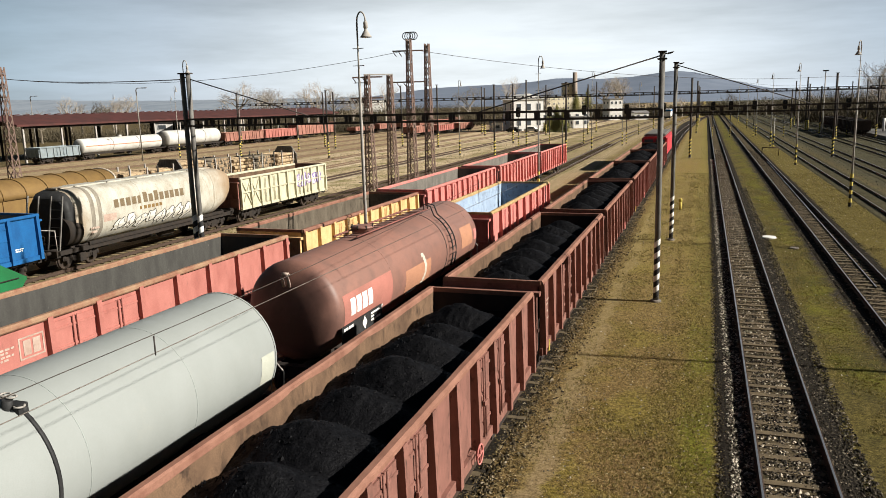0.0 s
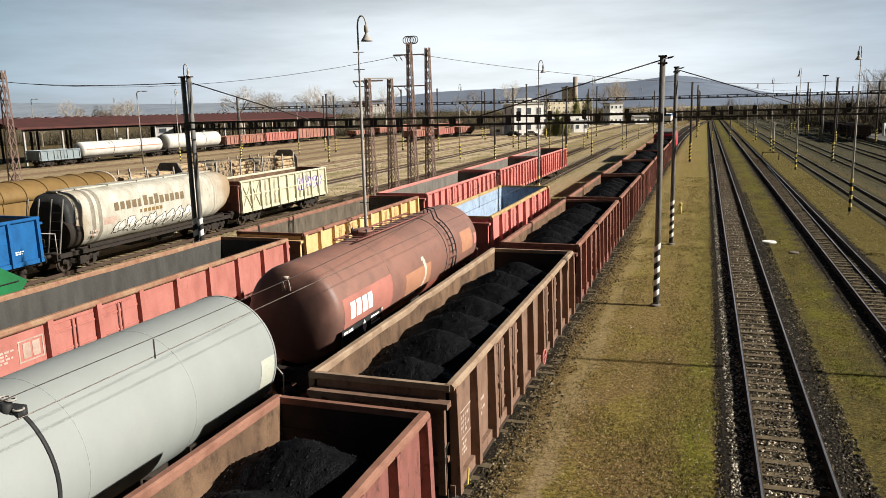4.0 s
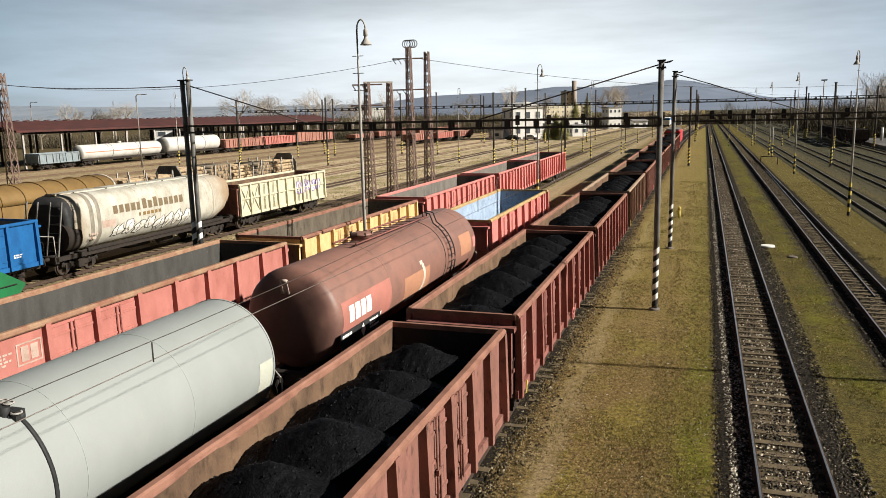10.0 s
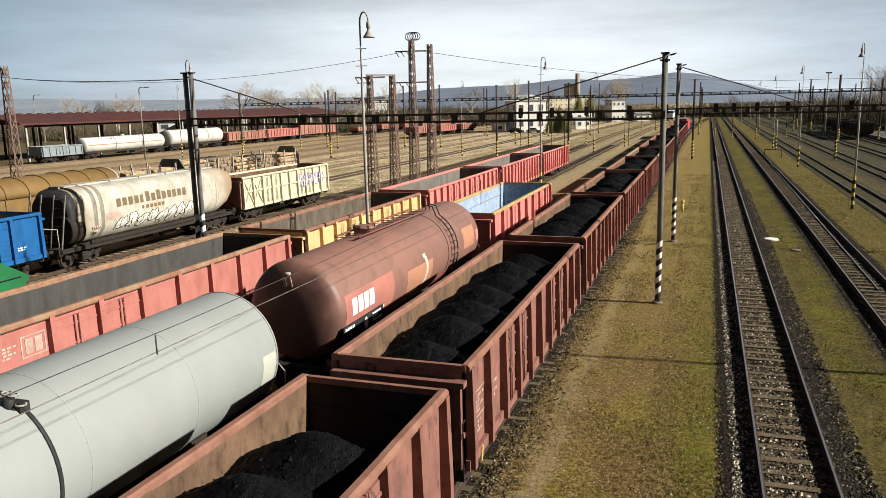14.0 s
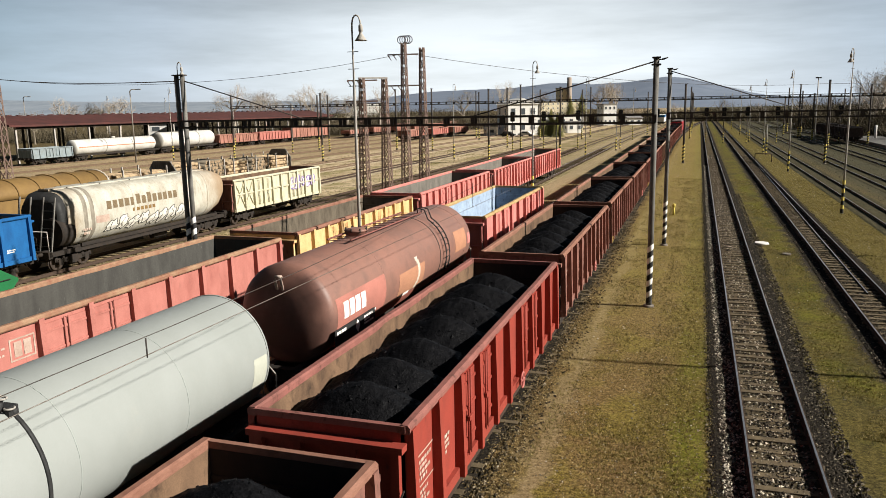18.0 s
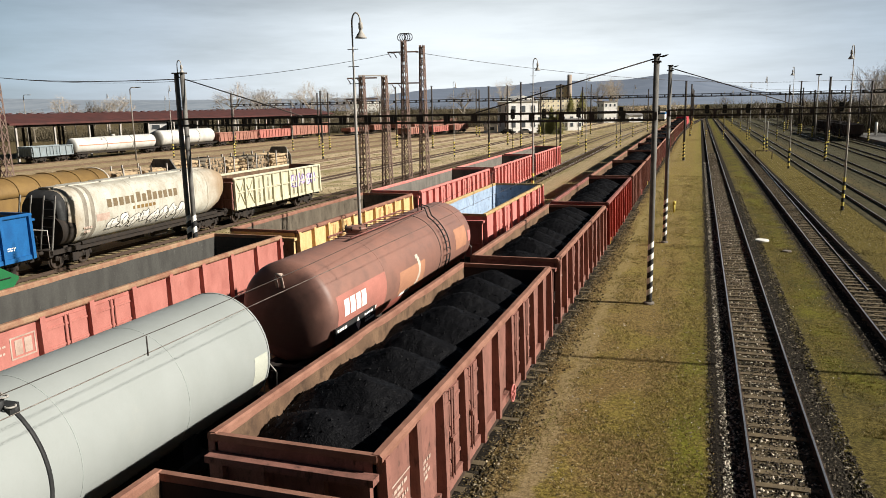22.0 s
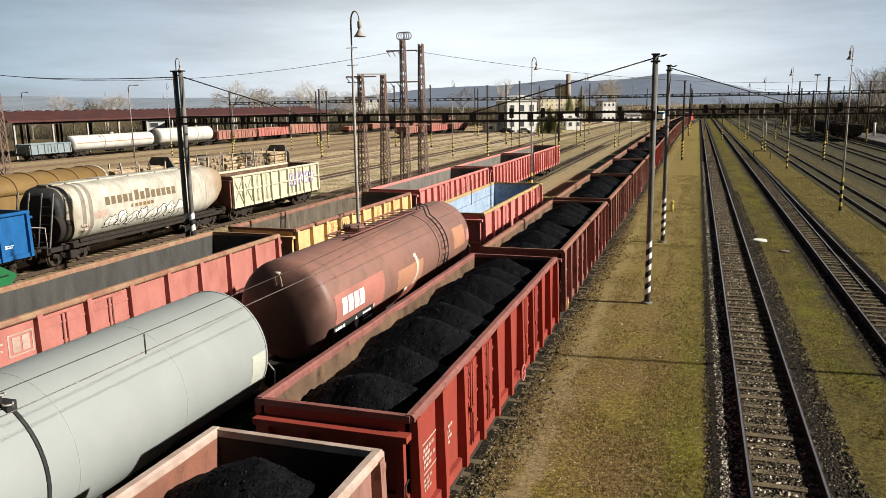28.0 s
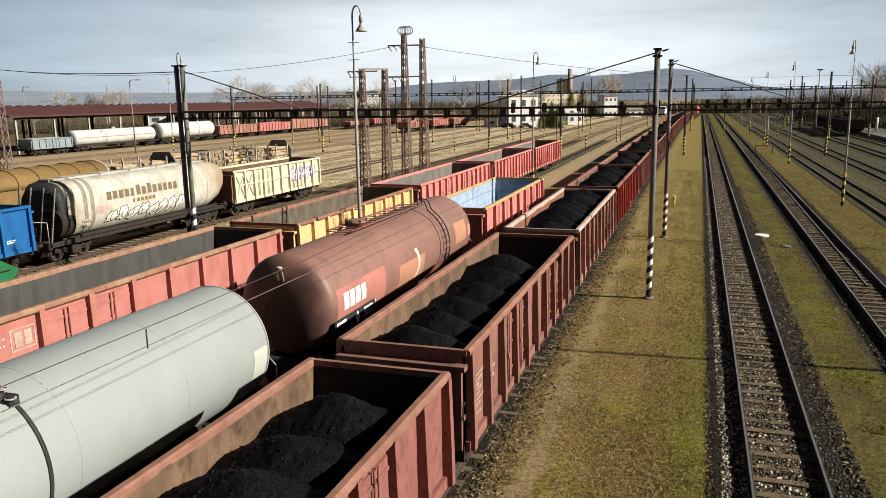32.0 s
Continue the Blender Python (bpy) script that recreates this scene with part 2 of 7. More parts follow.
LATTICE = mat("rusty_lattice_steel", (0.23, 0.155, 0.125), 0.8, (0.13, 0.09, 0.075), 3.0, 0.8)
STRIPE_Y = mat("yellow_band_paint", (0.65, 0.52, 0.12), 0.7, (0.5, 0.4, 0.1), 6.0, 0.7)
RAIL_TOP = mat("polished_rail", (0.66, 0.65, 0.64), 0.28, (0.45, 0.44, 0.43), 8.0, 0.6, metal=0.9)
RAIL_SIDE = mat("rusty_rail", (0.065, 0.042, 0.03), 0.85, (0.045, 0.032, 0.025), 5.0, 0.8)
RAIL_RUST = mat("old_rusty_rail", (0.15, 0.10, 0.065), 0.85, (0.09, 0.062, 0.042), 5.0, 0.8)
SLEEPER = mat("weathered_sleeper", (0.135, 0.102, 0.06), 0.95, (0.07, 0.053, 0.034), 4.0, 0.9)
STONE = mat("ballast_stone", (0.20, 0.175, 0.145), 0.9, (0.12, 0.10, 0.085), 9.0, 0.9, 0.2, 0.3)
ROOF_RED = mat("dark_red_sheet_roof", (0.085, 0.031, 0.027), 0.75, (0.045, 0.023, 0.021), 0.5, 0.8)
PLASTER = mat("white_plaster", (0.74, 0.73, 0.70), 0.85, (0.62, 0.60, 0.56), 0.4, 0.8)
OCHRE_WALL = mat("yellow_plaster", (0.74, 0.66, 0.48), 0.85, (0.64, 0.56, 0.40), 0.4, 0.8)
GLASS = mat("dark_window_glass", (0.07, 0.08, 0.09), 0.15, (0.10, 0.11, 0.12), 1.0, 0.5, 0.02, 0.0)
# coal-stained end linings, with the shade of the end walls put into the colour
SOOT_SHADE = mat("coal_and_shade_dark_steel", (0.0385, 0.0266, 0.0224), 0.85, (0.021, 0.0168, 0.0154), 1.2, 0.9, streak=1.5, dirt=(0.07, 0.035, 0.0245), dirt_at=(0.6, 0.8))
TWIG = mat("pale_dry_twigs", (0.40, 0.35, 0.29), 0.9, (0.27, 0.23, 0.19), 2.0, 0.8)
BRUSH = mat("tangled_dry_brush", (0.12, 0.098, 0.062), 0.95, (0.065, 0.055, 0.036), 0.5, 0.9)
BARK = mat("bare_twig_bark", (0.185, 0.155, 0.115), 0.9, (0.10, 0.085, 0.065), 2.0, 0.8)
EVERGREEN = mat("evergreen_needles", (0.30, 0.27, 0.09), 0.9, (0.16, 0.15, 0.05), 2.0, 0.8)
LOCO_RED = mat("locomotive_red", (0.45, 0.05, 0.06), 0.5, (0.34, 0.04, 0.05), 1.5, 0.7)

# ---- building helpers ----
def box(bm, x0, x1, y0, y1, z0, z1):
    v = [bm.verts.new(p) for p in ((x0, y0, z0), (x1, y0, z0), (x1, y1, z0), (x0, y1, z0), (x0, y0, z1), (x1, y0, z1), (x1, y1, z1), (x0, y1, z1))]
    for f in ((3, 2, 1, 0), (4, 5, 6, 7), (0, 1, 5, 4), (1, 2, 6, 5), (2, 3, 7, 6), (3, 0, 4, 7)):
        bm.faces.new([v[i] for i in f])


def beam(bm, a, b, w, h=None):
    """A square bar from a to b."""
    a, b = Vector(a), Vector(b)
    d = (b - a).normalized()
    side = d.cross(Vector((0, 0, 1)))
    side = side.normalized() if side.length > 1e-4 else Vector((1, 0, 0))
    up = side.cross(d)
    h = h or w
    r = [[bm.verts.new(p + side * w / 2 * i + up * h / 2 * j) for i, j in ((-1, -1), (1, -1), (1, 1), (-1, 1))] for p in (a, b)]
    for i in range(4):
        j = (i + 1) % 4
        bm.faces.new((r[0][i], r[0][j], r[1][j], r[1][i]))
    bm.faces.new(r[0][::-1])
    bm.faces.new(r[1])


def tube(bm, rings, n=12, cap=True, smooth=True):
    """A round body through rings of (centre, radius); the rings stand square to the line between their neighbours."""
    rows = []
    for i, (c, r) in enumerate(rings):
        d = Vector(rings[min(i + 1, len(rings) - 1)][0]) - Vector(rings[max(i - 1, 0)][0])
        d.normalize()
        side = d.cross(Vector((0, 0, 1)))
        side = side.normalized() if side.length > 1e-3 else Vector((1, 0, 0))
        up = side.cross(d)
        rows.append([bm.verts.new(Vector(c) + (side * math.cos(t) + up * math.sin(t)) * r) for t in (2 * math.pi * k / n for k in range(n))])
    for p, q in zip(rows, rows[1:]):
        for k in range(n):
            f = bm.faces.new((p[k], p[(k + 1) % n], q[(k + 1) % n], q[k]))
            f.smooth = smooth
    if cap:
        bm.faces.new(rows[0][::-1])
        bm.faces.new(rows[-1])


def mesh(name, bm, material=None):
    bmesh.ops.recalc_face_normals(bm, faces=bm.faces)
    me = bpy.data.meshes.new(name)
    bm.to_mesh(me)
    bm.free()
    if material:
        me.materials.append(material)
    return me


def part(name, bm, material, parent, label="", at=None):
    """Links a bmesh, or a mesh that is shared, as one part of a thing."""
    me = bm if isinstance(bm, bpy.types.Mesh) else mesh(name, bm, material)
    ob = new(name, me)
    ob.parent = parent
    if material and me.materials[0] != material:
        ob.material_slots[0].link = "OBJECT"
        ob.material_slots[0].material = material
    if at is not None:
        ob.matrix_basis = at if isinstance(at, Matrix) else Matrix.Translation(at)
    if label:
        ob["label"] = label
    return ob


def thing(name, label, category, m=None, group="", kind=""):
    ob = tagged(new(name), label, category, group, kind)
    ob.empty_display_size = 0.3
    if m is not None:
        ob.matrix_basis = m
    return ob


def solid(name, bm, material, label, category="", kind="", group="", m=None):
    """A thing of one mesh."""
    ob = tagged(new(name, mesh(name, bm, material)), label, category, group, kind)
    if m is not None:
        ob.matrix_basis = m
    return ob


def bar_text(parent, material, x, y, z, w, h, rows, seed, name="lettering", facing=1):
    """Writing too small to read: rows of short bars on a side that faces +x."""
    rng = random.Random(seed)
    bm = bmesh.new()
    for r in range(rows):
        zz = z - h * r / rows
        yy = y
        while yy < y + w * (1 if r % 2 == 0 else 0.7):
            d = rng.uniform(0.05, 0.14) * facing
            box(bm, x, x + 0.004, min(yy, yy + d), max(yy, yy + d), zz - h / rows * 0.6, zz)
            yy += abs(d) + 0.035
    return part(name, bm, material, parent)


def words(parent, name, text, material, m, size, label="", squeeze=1.0):
    """Readable writing, as a mesh."""
    cu = bpy.data.curves.new(name, "FONT")
    cu.body, cu.size, cu.extrude, cu.offset = text, size, 0.003, 0.012 * size
    ob = bpy.data.objects.new(name, cu)
    scene.collection.objects.link(ob)
    bpy.context.view_layer.update()
    me = bpy.data.meshes.new_from_object(ob.evaluated_get(bpy.context.evaluated_depsgraph_get()))
    bpy.data.objects.remove(ob)
    me.transform(Matrix.Diagonal((squeeze, 1, 1, 1)))
    me.materials.clear()
    me.materials.append(material)
    return part(name, me, None, parent, label, m)


# a writing plane on a side that faces +x: text runs towards +y
ON_RIGHT = Matrix(((0, 0, 1, 0), (1, 0, 0, 0), (0, 1, 0, 0), (0, 0, 0, 1)))

# ---- ground ----
GROUND = -0.25
COAL_X, TANK_X, RED_X, SIDE_X, HOPPER_X, LOG_X = -5.55, -10.65, -16.95, -22.3, -32.6, -41.5
FAR_X = -106.0


def bend(y):
    """How far the lines drift to the right at a distance."""
    return 1.4e-4 * max(0.0, y - 150) ** 2


def ground_material():
    m = bpy.data.materials.new("mossy_gravel_ground")
    m.use_nodes = True
    n, l = m.node_tree.nodes, m.node_tree.links
    b = n["Principled BSDF"]
    b.inputs["Roughness"].default_value = 0.95
    b.inputs["Specular IOR Level"].default_value = 0.08
    c = n.new("ShaderNodeTexCoord")

    def noise_at(scale, detail=6.0, rough=0.6, stretch=None):
        t = n.new("ShaderNodeTexNoise")
        t.inputs["Scale"].default_value, t.inputs["Detail"].default_value, t.inputs["Roughness"].default_value = scale, detail, rough
        if stretch:
            mp = n.new("ShaderNodeMapping")
            mp.inputs["Scale"].default_value = stretch
            l.new(c.outputs["Object"], mp.inputs["Vector"])
            l.new(mp.outputs["Vector"], t.inputs["Vector"])
        else:
            l.new(c.outputs["Object"], t.inputs["Vector"])
        return t.outputs["Fac"]

    def ramp(fac, stops):
        r = n.new("ShaderNodeValToRGB")
        e = r.color_ramp.elements
        while len(e) < len(stops):
            e.new(0.5)
        for k, (p, col) in zip(e, stops):
            k.position, k.color = p, (*col, 1) if len(col) == 3 else col
        l.new(fac, r.inputs["Fac"])
        return r.outputs["Color"]

    def mix(a, bb, fac, kind="MIX"):
        x = n.new("ShaderNodeMix")
        x.data_type, x.blend_type = "RGBA", kind
        for s, v in (("A", a), ("B", bb), ("Factor", fac)):
            if isinstance(v, (float, int)):
                x.inputs[s].default_value = v
            elif isinstance(v, tuple):
                x.inputs[s].default_value = (*v, 1)
            else:
                l.new(v, x.inputs[s])
        return x.outputs["Result"]

    broad = noise_at(0.35, 7, 0.65)
    fine = noise_at(9.0, 6, 0.7)
    tiny = noise_at(45.0, 4, 0.7)
    grit = mix(fine, noise_at(24.0, 5, 0.75), 0.55)
    soil = ramp(grit, [(0.39, (0.018, 0.012, 0.006)), (0.5, (0.14, 0.088, 0.033)), (0.64, (0.36, 0.26, 0.12))])
    moss = ramp(grit, [(0.39, (0.016, 0.012, 0.003)), (0.5, (0.138, 0.105, 0.022)), (0.64, (0.33, 0.255, 0.07))])
    green = ramp(grit, [(0.37, (0.022, 0.024, 0.003)), (0.5, (0.105, 0.106, 0.010)), (0.66, (0.23, 0.215, 0.03))])
    cinder = ramp(fine, [(0.3, (0.010, 0.009, 0.007)), (0.5, (0.026, 0.022, 0.017)), (0.75, (0.085, 0.07, 0.055))])
    sep = n.new("ShaderNodeSeparateXYZ")
    l.new(c.outputs["Object"], sep.inputs["Vector"])
    # wander of the strips' edges
    ed = noise_at(0.8, 5, 0.65)
    ma = n.new("ShaderNodeMath")
    ma.operation = "MULTIPLY_ADD"
    l.new(ed, ma.inputs[0])
    ma.inputs[1].default_value = 2.0
    l.new(sep.outputs["X"], ma.inputs[2])
    off = n.new("ShaderNodeMath")
    off.operation = "ADD"
    off.inputs[1].default_value = -1.0
    l.new(ma.outputs["Value"], off.inputs[0])

    def strip(x0, x1, soft):
        a = n.new("ShaderNodeMapRange")
        a.interpolation_type = "SMOOTHSTEP"
        for k, v in (("From Min", x0 - soft), ("From Max", x0 + soft)):
            a.inputs[k].default_value = v
        l.new(off.outputs["Value"], a.inputs["Value"])
        bq = n.new("ShaderNodeMapRange")
        bq.interpolation_type = "SMOOTHSTEP"
        for k, v in (("From Min", x1 - soft), ("From Max", x1 + soft), ("To Min", 1.0), ("To Max", 0.0)):
            bq.inputs[k].default_value = v
        l.new(off.outputs["Value"], bq.inputs["Value"])
        p = n.new("ShaderNodeMath")
        p.operation = "MULTIPLY"
        l.new(a.outputs["Result"], p.inputs[0])
        l.new(bq.outputs["Result"], p.inputs[1])
        return p.outputs["Value"]

    trod = ramp(grit, [(0.36, (0.06, 0.043, 0.023)), (0.5, (0.20, 0.142, 0.072)), (0.66, (0.38, 0.29, 0.165))])
    patch = ramp(broad, [(0.46, (0, 0, 0)), (0.57, (1, 1, 1))])
    col = mix(soil, moss, patch)
    dry = ramp(fine, [(0.3, (0.29, 0.22, 0.14)), (0.5, (0.50, 0.39, 0.255)), (0.72, (0.66, 0.54, 0.38))])
    ruts = ramp(noise_at(0.9, 5, 0.65, (1, 0.05, 1)), [(0.38, (0.66, 0.62, 0.54)), (0.6, (1, 1, 1))])
    dry = mix(dry, ruts, 0.6, "MULTIPLY")
    col = mix(col, mix(dry, ramp(grit, [(0.38, (0.06, 0.045, 0.022)), (0.5, (0.19, 0.145, 0.07)), (0.64, (0.36, 0.285, 0.16))]), 0.62), strip(-29.0, -13.0, 1.5))
    col = mix(col, mix(dry, moss, ramp(broad, [(0.52, (0, 0, 0)), (0.66, (0.7, 0.7, 0.7))])), strip(-900.0, -29.0, 1.5))
    # far yard: browner dirt, with the shadow lying there put into the colour too
    col = mix(col, mix(dry, soil, 0.5), strip(-112.0, -64.0, 3.0))
    # the verge by the loaded train, the trodden path, the moss along the empty track
    col = mix(col, moss, strip(-0.5, 0.7, 0.5))
    col = mix(col, soil, strip(-4.6, -3.75, 0.25))
    col = mix(col, trod, strip(-3.7, -3.1, 0.18))
    lime = n.new("ShaderNodeMath")
    lime.operation = "MULTIPLY"
    l.new(strip(-0.35, 0.9, 0.22), lime.inputs[0])
    l.new(ramp(noise_at(1.1, 5, 0.6, (1, 0.35, 1)), [(0.42, (0, 0, 0)), (0.58, (1, 1, 1))]), lime.inputs[1])
    col = mix(col, green, lime.outputs["Value"])
    lime2 = n.new("ShaderNodeMath")
    lime2.operation = "MULTIPLY"
    l.new(strip(4.1, 5.5, 0.3), lime2.inputs[0])
    l.new(ramp(broad, [(0.40, (0, 0, 0)), (0.58, (0.7, 0.7, 0.7))]), lime2.inputs[1])
    humus = ramp(grit, [(0.38, (0.010, 0.009, 0.005)), (0.5, (0.042, 0.036, 0.015)), (0.66, (0.13, 0.11, 0.05))])
    col = mix(col, mix(moss, humus, 0.5), strip(3.3, 5.9, 0.4))
    col = mix(col, green, lime2.outputs["Value"])
    damp = n.new("ShaderNodeMath")
    damp.operation = "MULTIPLY"
    l.new(strip(3.2, 5.6, 0.5), damp.inputs[0])
    l.new(ramp(noise_at(0.55, 6, 0.65, (1, 0.5, 1)), [(0.45, (0, 0, 0)), (0.62, (0.6, 0.6, 0.6))]), damp.inputs[1])
    col = mix(col, humus, damp.outputs["Value"])
    lime3 = n.new("ShaderNodeMath")
    lime3.operation = "MULTIPLY"
    l.new(strip(-60.0, -20.0, 3.0), lime3.inputs[0])
    l.new(ramp(noise_at(0.22, 6, 0.65), [(0.46, (0, 0, 0)), (0.62, (0.6, 0.6, 0.6))]), lime3.inputs[1])
    col = mix(col, green, lime3.outputs["Value"])
    col = mix(col, mix(moss, humus, 0.35), strip(8.2, 11.8, 0.4))
    for x in (2.17, 7.05, COAL_X):
        col = mix(col, cinder, strip(x - {7.05: 1.6, 2.17: 1.45}.get(x, 1.75), x + (1.05 if x == COAL_X else 1.28), 0.4))
    # verge painted paler with distance, standing in for its brightness at a grazing view
    far_light = ramp(grit, [(0.38, (0.10, 0.08, 0.03)), (0.5, (0.23, 0.178, 0.058)), (0.64, (0.39, 0.305, 0.12))])
    far = n.new("ShaderNodeMapRange")
    for k, v in (("From Min", 13.0), ("From Max", 46.0), ("To Max", 0.6)):
        far.inputs[k].default_value = v
    l.new(sep.outputs["Y"], far.inputs["Value"])
    far_light_mask = n.new("ShaderNodeMath")
    far_light_mask.operation = "MULTIPLY"
    l.new(far.outputs["Result"], far_light_mask.inputs[0])
    l.new(strip(-4.0, 0.6, 0.4), far_light_mask.inputs[1])
    col = mix(col, far_light, far_light_mask.outputs["Value"])
    grime = ramp(fine, [(0.3, (0.024, 0.022, 0.013)), (0.5, (0.058, 0.053, 0.030)), (0.72, (0.12, 0.108, 0.066))])
    col = mix(col, grime, strip(14.0, 900.0, 2.5))
    col = mix(col, mix(soil, grime, 0.6), strip(-900.0, -109.0, 2.0))
    col = mix(col, tiny, 0.65, "OVERLAY")
    l.new(col, b.inputs["Base Color"])
    bp = n.new("ShaderNodeBump")
    bp.inputs["Strength"].default_value, bp.inputs["Distance"].default_value = 0.8, 0.04
    l.new(mix(fine, tiny, 0.5), bp.inputs["Height"])
    l.new(bp.outputs["Normal"], b.inputs["Normal"])
    return m


GROUND_MAT = ground_material()
bm = bmesh.new()
box(bm, -4000, 4000, -600, 4600, GROUND - 1, GROUND)
solid("ground", bm, GROUND_MAT, "mossy brown gravel ground of the railway yard", "ground", "structure")


# ---- tracks ----
def rail_mesh(y0, y1, x, curved=True, n=40, sunk=0.0):
    """One rail: foot, web and head."""
    bm_side, bm_top = bmesh.new(), bmesh.new()
    outline = ((-0.07, -0.17), (0.07, -0.17), (0.07, -0.155), (0.012, -0.14), (0.012, -0.04), (0.036, -0.03), (0.036, 0.0), (-0.036, 0.0), (-0.036, -0.03), (-0.012, -0.04), (-0.012, -0.14), (-0.07, -0.155))
    ys = [y0 + (y1 - y0) * k / n for k in range(n + 1)] if curved else [y0, y1]
    rows = [[bm_side.verts.new((x + (bend(y) if curved else 0) + u, y, w - sunk)) for u, w in outline] for y in ys]
    for p, q in zip(rows, rows[1:]):
        for k in range(12):
            bm_side.faces.new((p[k], p[(k + 1) % 12], q[(k + 1) % 12], q[k]))
    top = [[bm_top.verts.new((x + (bend(y) if curved else 0) + u, y, 0.003 - sunk)) for u in (-0.034, 0.012)] for y in ys]
    for p, q in zip(top, top[1:]):
        bm_top.faces.new((p[0], p[1], q[1], q[0]))
    return bm_side, bm_top


def sleeper_bmesh(bm, x, y, rng, z=-0.17, half=1.28):
    a = rng.uniform(-0.02, 0.02)
    w, d = rng.uniform(0.09, 0.118), rng.uniform(-0.02, 0.012) - (0.035 if half > 1.1 else 0)
    beam(bm, (x - half + rng.uniform(-0.05, 0.05), y - a, z - 0.07 + d), (x + half + rng.uniform(-0.06, 0.06) * (3 if half > 1.1 else 1), y + a, z - 0.07 + d), 2 * w, 0.14)


def track(x, y0, y1, label, singles=None, curved=True, spacing=0.66, sleepers_to=150, seed=1, shiny=True, bed=None, half=1.0, right=1.45, left=1.45, sunk=0.0):
    """A track: two rails, sleepers (those of one stretch as parts, the rest joined), ballast bed."""
    t = tagged(thing("track", label, "railway track", kind="structure"))
    for s in (-0.7525, 0.7525):
        a, b2 = rail_mesh(y0, y1, x + s, curved, 40, sunk)
        r = part("rail", a, RAIL_RUST if sunk else RAIL_SIDE, t)
        part("rail_head", b2, RAIL_TOP if shiny else RAIL_RUST, r)
    rng = random.Random(seed)
    bm_rest = bmesh.new()
    y = y0 + 0.3
    while y < min(y1, sleepers_to):
        if singles and singles[0] < y < singles[1]:
            bm1 = bmesh.new()
            sleeper_bmesh(bm1, x, y, rng, half=half)
            part("sleeper", bm1, SLEEPER, t)
        else:
            sleeper_bmesh(bm_rest, x + (bend(y) if curved else 0), y, rng, half=half)
        y += spacing
    if len(bm_rest.verts):
        part("sleeper_row", bm_rest, SLEEPER, t)["kind"] = "stuff"
    bm_b = bmesh.new()
    ys = [y0 + (y1 - y0) * k / 30 for k in range(31)]
    rows = [[bm_b.verts.new((x + (bend(yy) if curved else 0) + u, yy, w)) for u, w in ((-left - 0.55, GROUND - 0.1), (-left, -0.215), (right, -0.215), (right + 0.5, GROUND - 0.1))] for yy in ys]
    for p, q in zip(rows, rows[1:]):
        for k in range(3):
            bm_b.faces.new((p[k], p[k + 1], q[k + 1], q[k]))
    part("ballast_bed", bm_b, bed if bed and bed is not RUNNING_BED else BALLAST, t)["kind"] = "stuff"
    if bed is RUNNING_BED:
        bm_m = bmesh.new()
        box(bm_m, x - 0.68, x + 0.68, y0, y1, -0.214, -0.205)
        part("bed_middle", bm_m, RUNNING_BED, t, "brown fouled ballast between the rails")["kind"] = "stuff"
    return t


DIRT_BED = mat("dusty_track_bed", (0.47, 0.385, 0.265), 0.95, (0.30, 0.24, 0.16), 0.6, 1.0, 0.3, 0.9, 20.0, spec=0.08)
RUNNING_BED = mat("rusty_brown_ballast", (0.10, 0.076, 0.046), 0.95, (0.03, 0.026, 0.014), 1.6, 1.0, 0.3, 0.9, 30.0, spec=0.05)
BROWN_BED = mat("mossy_brown_bed", (0.27, 0.21, 0.12), 0.95, (0.14, 0.115, 0.05), 0.8, 1.0, 0.3, 0.9, 20.0, spec=0.08)
GRIME_BED = mat("grimy_olive_bed", (0.07, 0.062, 0.036), 0.95, (0.04, 0.036, 0.02), 1.2, 1.0, 0.3, 0.9, 20.0, spec=0.05)
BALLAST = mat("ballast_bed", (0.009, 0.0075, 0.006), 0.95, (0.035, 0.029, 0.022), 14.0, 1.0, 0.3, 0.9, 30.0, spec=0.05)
track(2.17, -20, 420, "empty track with shiny rails on weathered sleepers", (12, 62), False, seed=3, half=0.84, bed=RUNNING_BED, sleepers_to=120, right=1.2)
track(7.05, -20, 420, "empty track with shiny rails on weathered sleepers", (25, 70), False, seed=4, half=0.84, bed=RUNNING_BED, left=1.2, right=1.2, sleepers_to=120)
track(12.9, -20, 420, "empty track on dark ballast", None, False, seed=5, bed=GRIME_BED, sleepers_to=-30, sunk=0.07)
track(17.9, -20, 420, "empty track on dark ballast", None, False, seed=6, bed=GRIME_BED, sleepers_to=-30, sunk=0.07)
for k, x in enumerate((23.5, 28.5, 34.0, 39.5, 45.0)):
    track(x, 20, 420, "rusty siding on dark ballast", None, False, seed=20 + k, sleepers_to=0, bed=GRIME_BED, sunk=0.06)
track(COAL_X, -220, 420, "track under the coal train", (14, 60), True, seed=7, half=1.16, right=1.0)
track(TANK_X, -20, 420, "siding under the tank wagons", None, True, seed=8, bed=BROWN_BED)
track(RED_X, -20, 420, "siding under the empty open wagons", None, True, seed=9, bed=BROWN_BED)
track(SIDE_X, 10, 420, "empty rusty siding", None, True, seed=10, shiny=False, bed=BROWN_BED)
track(HOPPER_X, -20, 420, "siding under the hopper wagon", None, True, seed=11, shiny=False, bed=BROWN_BED)
track(LOG_X, -20, 420, "siding under the timber wagons", None, True, seed=12, shiny=False, bed=DIRT_BED, sleepers_to=-30)
